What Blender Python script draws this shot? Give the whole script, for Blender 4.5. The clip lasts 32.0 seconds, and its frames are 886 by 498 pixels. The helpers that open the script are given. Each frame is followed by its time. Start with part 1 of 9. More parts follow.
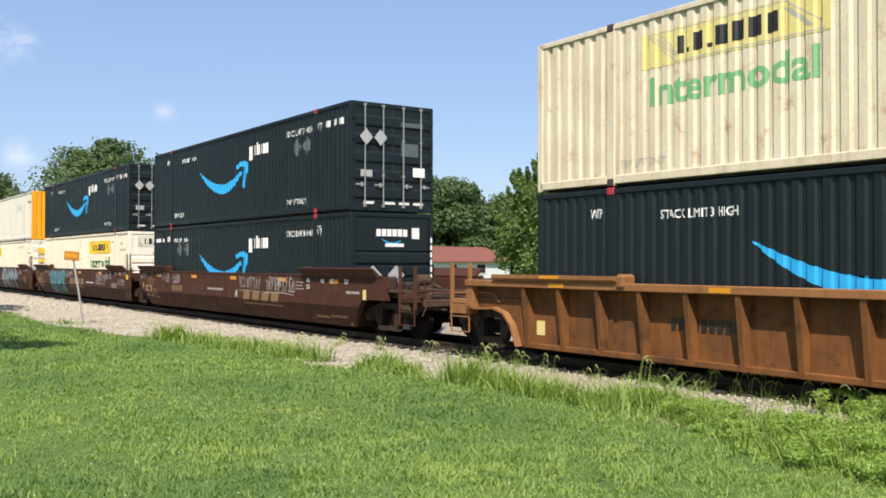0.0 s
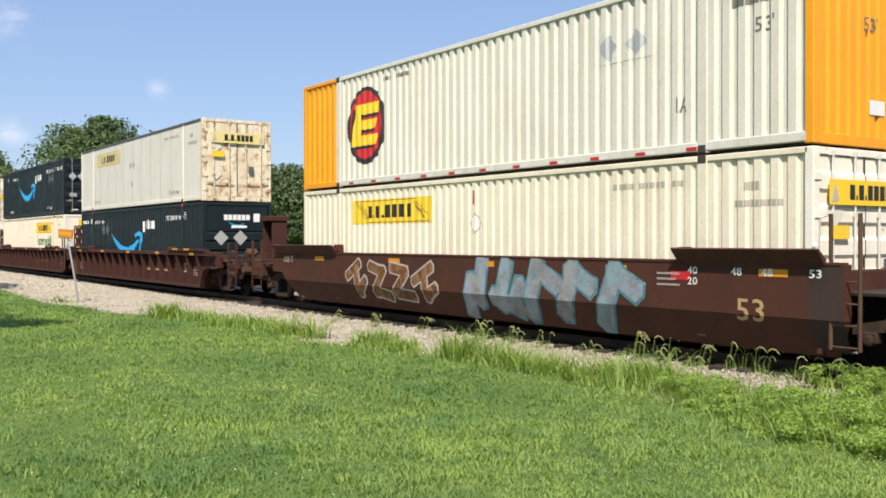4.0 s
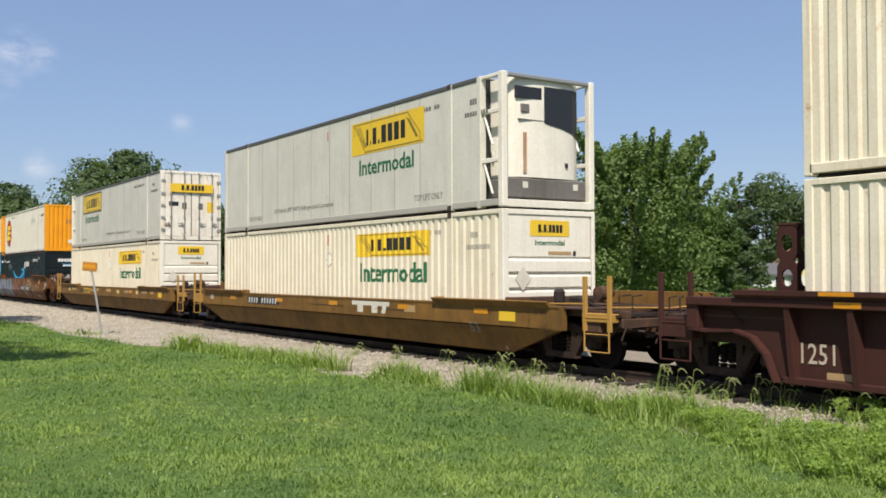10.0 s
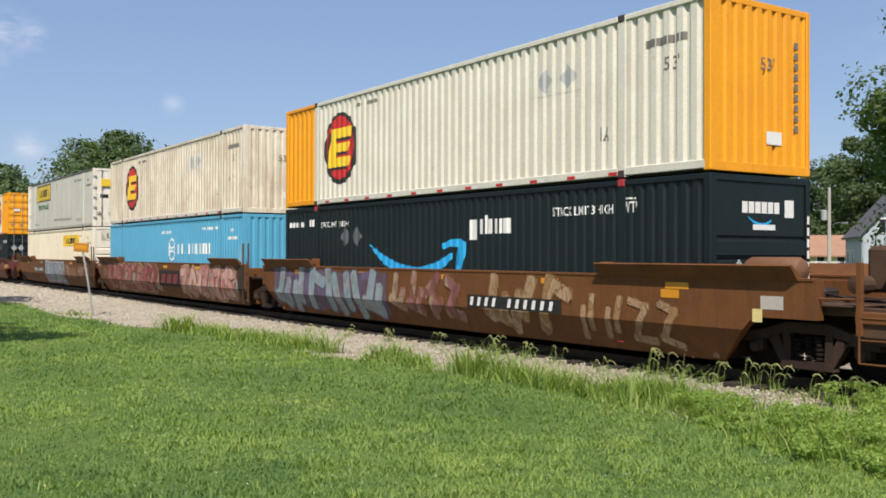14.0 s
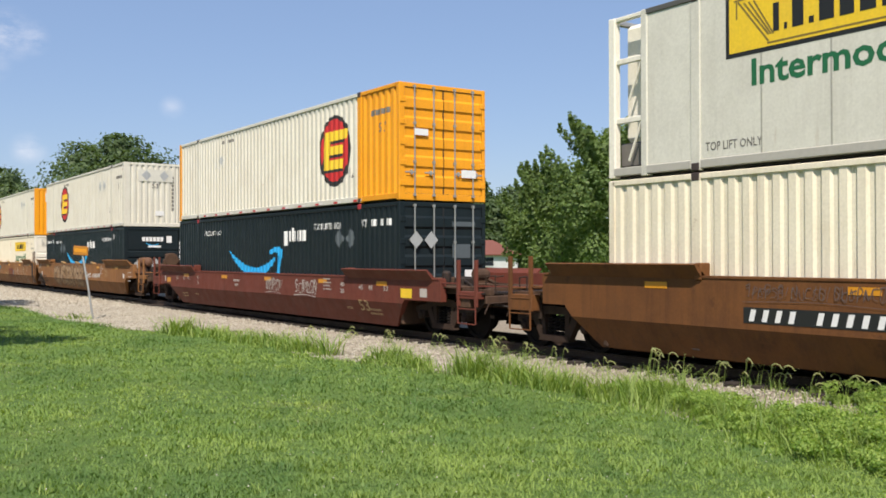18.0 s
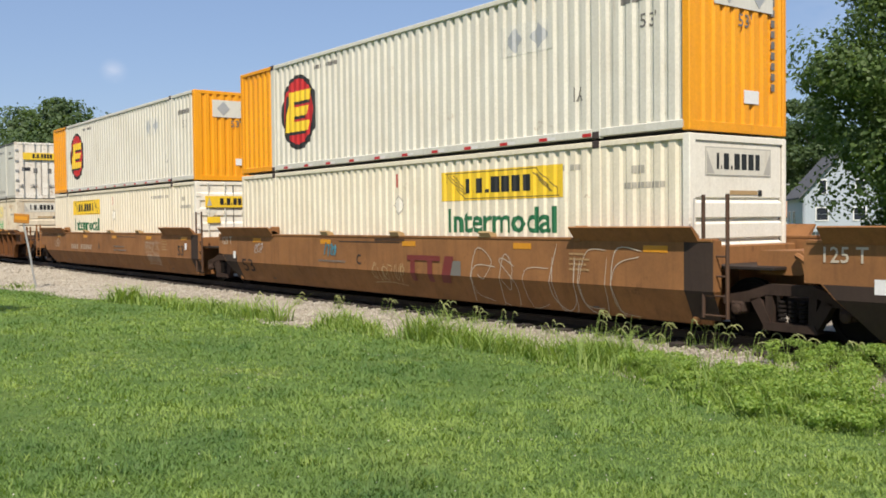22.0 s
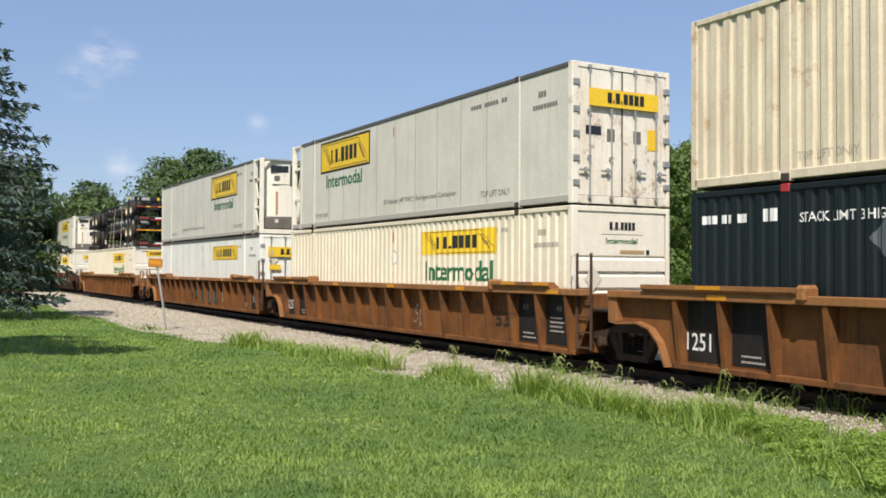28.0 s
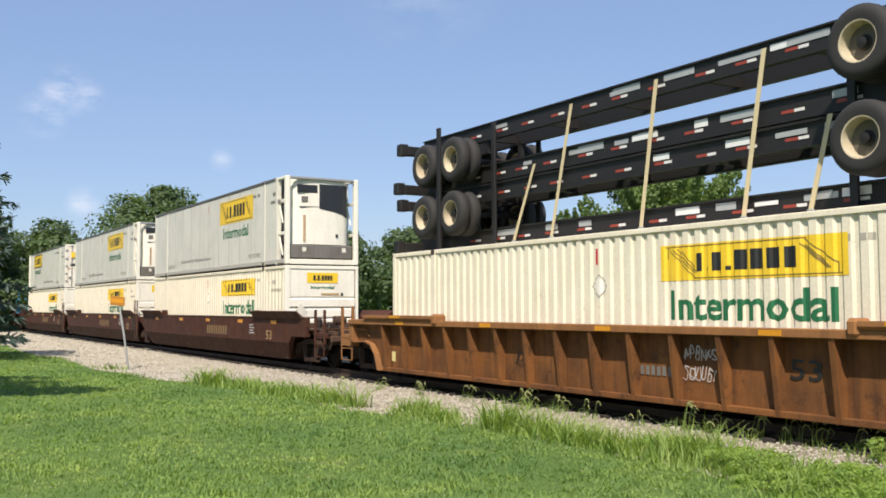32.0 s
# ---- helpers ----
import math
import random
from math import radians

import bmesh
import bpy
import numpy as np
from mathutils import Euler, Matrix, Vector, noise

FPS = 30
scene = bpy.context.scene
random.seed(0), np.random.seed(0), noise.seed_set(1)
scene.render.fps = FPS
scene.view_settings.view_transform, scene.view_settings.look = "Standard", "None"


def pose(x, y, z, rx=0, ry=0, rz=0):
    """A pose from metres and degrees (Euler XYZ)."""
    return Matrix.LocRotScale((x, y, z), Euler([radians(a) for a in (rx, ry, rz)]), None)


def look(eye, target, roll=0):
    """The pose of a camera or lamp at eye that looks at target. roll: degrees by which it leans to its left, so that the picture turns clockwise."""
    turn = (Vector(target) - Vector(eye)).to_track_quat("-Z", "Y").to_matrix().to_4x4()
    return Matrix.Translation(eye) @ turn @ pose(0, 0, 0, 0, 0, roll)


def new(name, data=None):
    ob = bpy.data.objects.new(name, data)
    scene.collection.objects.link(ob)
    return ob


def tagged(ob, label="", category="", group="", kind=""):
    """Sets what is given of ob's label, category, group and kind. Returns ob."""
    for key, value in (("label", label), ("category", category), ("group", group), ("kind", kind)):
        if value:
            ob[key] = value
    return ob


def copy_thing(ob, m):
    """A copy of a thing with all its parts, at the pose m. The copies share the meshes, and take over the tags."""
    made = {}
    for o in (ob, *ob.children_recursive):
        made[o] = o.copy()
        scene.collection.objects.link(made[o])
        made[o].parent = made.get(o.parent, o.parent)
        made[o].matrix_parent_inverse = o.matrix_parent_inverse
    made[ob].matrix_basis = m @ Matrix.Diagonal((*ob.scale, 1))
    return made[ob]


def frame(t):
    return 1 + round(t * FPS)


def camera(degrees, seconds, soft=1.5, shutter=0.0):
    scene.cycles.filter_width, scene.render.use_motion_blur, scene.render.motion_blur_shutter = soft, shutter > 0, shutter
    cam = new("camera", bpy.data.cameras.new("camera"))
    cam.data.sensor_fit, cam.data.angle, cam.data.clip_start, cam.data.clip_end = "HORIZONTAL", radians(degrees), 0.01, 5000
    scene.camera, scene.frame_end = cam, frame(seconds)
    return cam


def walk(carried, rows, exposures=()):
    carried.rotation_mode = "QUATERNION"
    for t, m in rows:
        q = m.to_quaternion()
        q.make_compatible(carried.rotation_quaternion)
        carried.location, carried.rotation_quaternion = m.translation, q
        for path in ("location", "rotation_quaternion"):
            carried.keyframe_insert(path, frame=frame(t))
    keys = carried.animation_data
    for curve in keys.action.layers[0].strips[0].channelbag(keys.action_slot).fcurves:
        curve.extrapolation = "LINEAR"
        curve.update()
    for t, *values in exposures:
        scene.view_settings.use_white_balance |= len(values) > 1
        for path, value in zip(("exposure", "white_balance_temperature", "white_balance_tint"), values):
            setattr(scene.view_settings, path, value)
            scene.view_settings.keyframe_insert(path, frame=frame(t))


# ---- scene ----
cam = camera(49.6, 32.0, soft=1.75)
# seconds, place, 90 + pitch, roll, yaw
PATH = [
    (0.0, 0.65, 0.00, 1.85, 90.83, -0.10, 55.55),
    (0.5, 0.65, 0.00, 1.85, 90.28, 0.78, 54.72),
    (1.0, 0.65, 0.00, 1.85, 89.66, 1.07, 54.87),
    (1.5, 0.65, 0.00, 1.85, 89.03, 0.97, 55.93),
    (2.0, 0.65, 0.00, 1.85, 89.15, 0.60, 56.65),
    (2.5, 0.65, 0.00, 1.85, 89.36, 0.31, 56.36),
    (3.0, 0.65, 0.00, 1.85, 89.29, 0.34, 55.95),
    (3.5, 0.65, 0.00, 1.85, 89.47, 0.08, 55.25),
    (5.5, 0.65, 0.00, 1.85, 89.14, 0.10, 55.52),
    (6.0, 0.65, 0.00, 1.85, 89.27, 0.14, 56.57),
    (6.5, 0.65, 0.00, 1.85, 89.31, 0.37, 57.50),
    (7.0, 0.65, 0.00, 1.85, 90.25, 0.32, 57.57),
    (7.5, 0.65, 0.00, 1.85, 91.06, 0.19, 56.97),
    (8.0, 0.65, 0.00, 1.85, 91.08, 0.25, 57.17),
    (8.5, 0.65, 0.00, 1.85, 90.84, 0.32, 57.38),
    (9.0, 0.65, 0.00, 1.85, 91.11, 0.31, 57.52),
    (9.5, 0.65, 0.00, 1.85, 91.45, 0.22, 56.86),
    (10.0, 0.65, 0.00, 1.85, 91.37, 0.17, 56.51),
    (10.5, 0.65, 0.00, 1.85, 91.18, 0.07, 56.94),
    (11.0, 0.65, 0.00, 1.85, 91.12, -0.20, 56.63),
    (11.5, 0.65, 0.00, 1.85, 90.93, -0.30, 56.06),
    (12.0, 0.65, 0.00, 1.85, 90.55, 0.10, 56.13),
    (12.5, 0.65, 0.00, 1.85, 89.80, 0.35, 55.92),
    (13.0, 0.65, 0.00, 1.85, 89.77, 0.35, 55.96),
    (13.5, 0.65, 0.00, 1.85, 90.13, -0.11, 55.80),
    (15.5, 0.65, 0.00, 1.85, 90.68, 0.29, 56.75),
    (16.0, 0.65, 0.00, 1.85, 90.44, 0.19, 56.43),
    (16.5, 0.65, 0.00, 1.85, 90.46, 0.47, 56.14),
    (17.0, 0.65, 0.00, 1.85, 90.48, 0.54, 55.96),
    (17.5, 0.65, 0.00, 1.85, 90.55, 0.22, 55.92),
    (18.0, 0.65, 0.00, 1.85, 90.42, 0.17, 56.03),
    (18.5, 0.65, 0.00, 1.85, 90.14, 0.04, 55.33),
    (19.0, 0.65, 0.00, 1.85, 89.74, 0.14, 54.41),
    (19.5, 0.65, 0.00, 1.85, 89.37, 0.21, 53.64),
    (20.0, 0.65, 0.00, 1.85, 88.69, 0.01, 52.73),
    (20.5, 0.65, 0.00, 1.85, 88.59, -0.26, 52.01),
    (21.0, 0.65, 0.00, 1.85, 88.44, -0.10, 52.48),
    (21.5, 0.65, 0.00, 1.85, 88.40, 0.38, 52.93),
    (22.0, 0.65, 0.00, 1.85, 88.29, 0.63, 53.01),
    (22.5, 0.65, 0.00, 1.85, 88.74, 0.55, 53.09),
    (23.0, 0.65, 0.00, 1.85, 88.93, 0.49, 53.28),
    (23.5, 0.65, 0.00, 1.85, 88.67, 0.52, 52.71),
    (24.0, 0.65, 0.00, 1.85, 88.49, 0.03, 51.28),
    (24.5, 0.65, 0.00, 1.85, 88.40, -0.21, 50.37),
    (26.5, 0.51, 0.49, 1.84, 92.43, 1.98, 50.76),
    (27.0, 0.51, 0.49, 1.84, 93.28, 1.63, 51.27),
    (27.5, 0.51, 0.49, 1.84, 92.05, -0.89, 55.65),
    (28.0, 0.51, 0.49, 1.84, 91.31, -0.30, 60.79),
    (28.5, 0.51, 0.49, 1.84, 92.05, 1.10, 61.14),
    (29.0, 0.51, 0.49, 1.84, 92.96, 1.09, 60.64),
    (29.5, 0.51, 0.49, 1.84, 93.44, 0.59, 59.26),
    (30.0, 0.51, 0.49, 1.84, 93.33, 0.10, 57.62),
    (30.5, 0.51, 0.49, 1.84, 92.93, -0.05, 57.44),
    (31.0, 0.51, 0.49, 1.84, 92.97, 0.06, 57.95),
    (31.5, 0.51, 0.49, 1.84, 93.76, 0.06, 58.59),
    (32.0, 0.51, 0.49, 1.84, 93.42, 0.25, 58.77),
]
# seconds, stops, white balance
# stops, kelvin and tint: the clip's camera breathes a little as bright walls pass
EXPOSURE = [(0, 0.42, 6800, 14.5), (1, 0.47, 6800, 14.5), (2, 0.52, 6800, 14.5), (3, 0.32, 6800, 14.5), (6, 0.43, 6800, 14.5), (8, 0.08, 6800, 14.5), (8.6, -0.06, 6800, 14.5), (9.5, 0.02, 6800, 14.5), (12, 0.08, 6800, 14.5), (13.5, 0.1, 6800, 14.5), (16, -0.06, 6800, 14.5), (18.5, 0.22, 6800, 14.5), (19.5, 0.26, 6800, 14.5),
            (22, 0.1, 6800, 14.5), (23, 0.0, 6800, 14.5), (24, 0.05, 6800, 14.5), (27, 0.2, 6800, 14.5), (29, 0.1, 6800, 14.5), (31, 0.22, 6800, 14.5), (32, 0.28, 6800, 14.5)]
walk(cam, [(r[0], pose(*r[1:])) for r in PATH], EXPOSURE)

# how far the train has rolled along the track, second by second
ROLLED = [0.00, 13.26, 26.51, 39.76, 53.00, 66.23, 79.48, 92.84, 105.88, 119.00, 132.19, 145.37, 158.52, 171.67, 184.83, 197.99, 211.16, 224.34, 237.54, 250.80, 264.32, 277.52, 290.90, 304.18, 317.48, 330.79, 344.09, 357.37, 370.62, 383.86, 397.08, 410.26, 423.40]

# ---- sky and sun ----
SUN_EL, SUN_AZ = 51.5, 129.0          # degrees; azimuth clockwise from +y
SUN_DIR = Vector((math.sin(radians(SUN_AZ)) * math.cos(radians(SUN_EL)), math.cos(radians(SUN_AZ)) * math.cos(radians(SUN_EL)), math.sin(radians(SUN_EL))))
sun_data = bpy.data.lights.new("sun", "SUN")
sun_data.energy, sun_data.angle, sun_data.color = 5.5, radians(0.6), (1.0, 0.95, 0.85)
sun = new("sun", sun_data)
sun.matrix_world = look(SUN_DIR * 100, (0, 0, 0))
scene.view_settings.exposure = 0.0


def make_world():
    w = bpy.data.worlds.new("sky")
    scene.world = w
    w.use_nodes = True
    n, l = w.node_tree.nodes, w.node_tree.links
    n.clear()
    out, bg = n.new("ShaderNodeOutputWorld"), n.new("ShaderNodeBackground")
    sky = n.new("ShaderNodeTexSky")
    sky.sky_type, sky.sun_disc = "NISHITA", False
    sky.sun_elevation, sky.sun_rotation = radians(SUN_EL), radians(SUN_AZ)
    sky.air_density, sky.dust_density, sky.ozone_density = 1.0, 0.7, 2.8
    tc = n.new("ShaderNodeTexCoord")
    # thin summer clouds: broken noise that thickens in a few banks
    mp = n.new("ShaderNodeMapping")
    mp.inputs["Scale"].default_value = (1.0, 1.0, 2.2)
    noi = n.new("ShaderNodeTexNoise")
    noi.inputs["Scale"].default_value, noi.inputs["Detail"].default_value, noi.inputs["Roughness"].default_value = 16.0, 7.0, 0.6
    l.new(tc.outputs["Generated"], mp.inputs["Vector"])
    l.new(mp.outputs["Vector"], noi.inputs["Vector"])
    total = None
    for yaw, pitch, size, power in CLOUDS:
        d = (-math.sin(radians(yaw)) * math.cos(radians(pitch)), math.cos(radians(yaw)) * math.cos(radians(pitch)), math.sin(radians(pitch)))
        dist = n.new("ShaderNodeVectorMath")
        dist.operation = "DISTANCE"
        dist.inputs[1].default_value = d
        l.new(tc.outputs["Generated"], dist.inputs[0])
        ramp = n.new("ShaderNodeMapRange")
        ramp.interpolation_type = "SMOOTHSTEP"
        ramp.inputs["From Min"].default_value, ramp.inputs["From Max"].default_value = radians(size), 0.0
        ramp.inputs["To Min"].default_value, ramp.inputs["To Max"].default_value = 0.0, power
        l.new(dist.outputs["Value"], ramp.inputs["Value"])
        if total is None:
            total = ramp.outputs["Result"]
        else:
            add = n.new("ShaderNodeMath")
            add.operation = "MAXIMUM"
            l.new(total, add.inputs[0])
            l.new(ramp.outputs["Result"], add.inputs[1])
            total = add.outputs["Value"]
    cut = n.new("ShaderNodeMapRange")
    cut.inputs["From Min"].default_value, cut.inputs["From Max"].default_value = 0.38, 0.72
    l.new(noi.outputs["Fac"], cut.inputs["Value"])
    mul = n.new("ShaderNodeMath")
    mul.operation, mul.use_clamp = "MULTIPLY", True
    l.new(total, mul.inputs[0])
    l.new(cut.outputs["Result"], mul.inputs[1])
    mix = n.new("ShaderNodeMix")
    mix.data_type = "RGBA"
    mix.inputs["B"].default_value = (7.5, 7.7, 8.2, 1)
    l.new(mul.outputs["Value"], mix.inputs["Factor"])
    # summer haze evens the blue out
    haze = n.new("ShaderNodeMix")
    haze.data_type = "RGBA"
    haze.inputs["Factor"].default_value, haze.inputs["B"].default_value = 0.5, (1.98, 3.15, 5.5, 1)
    l.new(sky.outputs["Color"], haze.inputs["A"])
    l.new(haze.outputs["Result"], mix.inputs["A"])
    l.new(mix.outputs["Result"], bg.inputs["Color"])
    bg.inputs["Strength"].default_value = 0.12
    l.new(bg.outputs["Background"], out.inputs["Surface"])


CLOUDS = [(80.4, 12.0, 1.7, 0.9), (79.3, 11.9, 1.2, 0.75), (81.6, 10.6, 1.6, 0.6), (79.4, 5.9, 1.2, 0.6), (71.8, 8.5, 0.9, 0.35),
          (60.0, 20.0, 6.0, 0.2), (30.0, 12.0, 5.0, 0.15)]
make_world()

# ---- materials ----
def nodes(name):
    m = bpy.data.materials.new(name)
    m.use_nodes = True
    n, l = m.node_tree.nodes, m.node_tree.links
    return m, n, l, n["Principled BSDF"]


def coords(n, l, space="Object", scale=(1, 1, 1), vary=True):
    """Coordinates in metres, shifted at random from object to object."""
    tc, mp = n.new("ShaderNodeTexCoord"), n.new("ShaderNodeMapping")
    mp.inputs["Scale"].default_value = scale
    l.new(tc.outputs[space], mp.inputs["Vector"])
    if vary:
        oi, mu = n.new("ShaderNodeObjectInfo"), n.new("ShaderNodeMath")
        mu.operation = "MULTIPLY"
        mu.inputs[1].default_value = 37.0
        l.new(oi.outputs["Random"], mu.inputs[0])
        l.new(mu.outputs["Value"], mp.inputs["Location"])
    return mp.outputs["Vector"]


def noise_node(n, l, vec, scale, detail=4.0, rough=0.6, lo=0.35, hi=0.65, to=(0.0, 1.0)):
    t, r = n.new("ShaderNodeTexNoise"), n.new("ShaderNodeMapRange")
    t.inputs["Scale"].default_value, t.inputs["Detail"].default_value, t.inputs["Roughness"].default_value = scale, detail, rough
    r.inputs["From Min"].default_value, r.inputs["From Max"].default_value = lo, hi
    r.inputs["To Min"].default_value, r.inputs["To Max"].default_value = to
    l.new(vec, t.inputs["Vector"])
    l.new(t.outputs["Fac"], r.inputs["Value"])
    return r.outputs["Result"]


def blend(n, l, fac, a, b, mode="MIX"):
    m = n.new("ShaderNodeMix")
    m.data_type, m.blend_type = "RGBA", mode
    for sock, val in (("Factor", fac), ("A", a), ("B", b)):
        if isinstance(val, (int, float)):
            m.inputs[sock].default_value = val
        elif isinstance(val, tuple):
            m.inputs[sock].default_value = (*val[:3], 1)
        else:
            l.new(val, m.inputs[sock])
    return m.outputs["Result"]


def bump(n, l, bsdf, height, strength, dist):
    b = n.new("ShaderNodeBump")
    b.inputs["Strength"].default_value, b.inputs["Distance"].default_value = strength, dist
    l.new(height, b.inputs["Height"])
    l.new(b.outputs["Normal"], bsdf.inputs["Normal"])


def paint(name, col, rough=0.5, dirt=0.35, dirt_col=None, rust=0.0, metal=0.0, rust_col=(0.16, 0.06, 0.025), spec=0.3, runoff=1.1):
    """Weathered paint: soft grime, vertical run-off streaks and, where asked, patches of rust."""
    m, n, l, b = nodes(name)
    v = coords(n, l)
    vs = coords(n, l, scale=(3.2, 3.2, 0.22))
    dirt_col = dirt_col or tuple(c * 0.55 + 0.01 for c in col)
    big = noise_node(n, l, v, 0.9, 5, 0.65, 0.4, 0.75, (0, dirt))
    streak = noise_node(n, l, vs, 1.6, 5, 0.7, 0.48, 0.8, (0, dirt * runoff))
    c = blend(n, l, big, tuple(col), dirt_col)
    c = blend(n, l, streak, c, dirt_col)
    fine = noise_node(n, l, v, 22, 3, 0.6, 0.3, 0.7, (0.93, 1.06))
    gray = n.new("ShaderNodeCombineColor")
    for ch in ("Red", "Green", "Blue"):
        l.new(fine, gray.inputs[ch])
    c = blend(n, l, 1.0, c, gray.outputs["Color"], "MULTIPLY")
    if rust:
        spots = noise_node(n, l, v, 2.3, 8, 0.72, 0.66 - 0.16 * rust, 0.78 - 0.14 * rust, (0, 0.9))
        c = blend(n, l, spots, c, rust_col)
        runs = noise_node(n, l, vs, 3.2, 6, 0.7, 0.64 - 0.08 * rust, 0.9, (0, 0.8))
        c = blend(n, l, runs, c, tuple(x * 1.25 for x in rust_col))
    l.new(c, b.inputs["Base Color"])
    l.new(noise_node(n, l, v, 3, 4, 0.6, 0.3, 0.7, (rough - 0.08, rough + 0.12)), b.inputs["Roughness"])
    b.inputs["Metallic"].default_value = metal
    b.inputs["Specular IOR Level"].default_value = spec
    bump(n, l, b, noise_node(n, l, v, 4.5, 4, 0.6, 0, 1), 0.12, 0.02)
    return m


def plain(name, col, rough=0.5, metal=0.0):
    m, n, l, b = nodes(name)
    v = coords(n, l)
    f = noise_node(n, l, v, 14, 4, 0.65, 0.3, 0.75, (0, 0.3))
    l.new(blend(n, l, f, tuple(col), tuple(c * 0.6 for c in col)), b.inputs["Base Color"])
    b.inputs["Roughness"].default_value, b.inputs["Metallic"].default_value = rough, metal
    return m


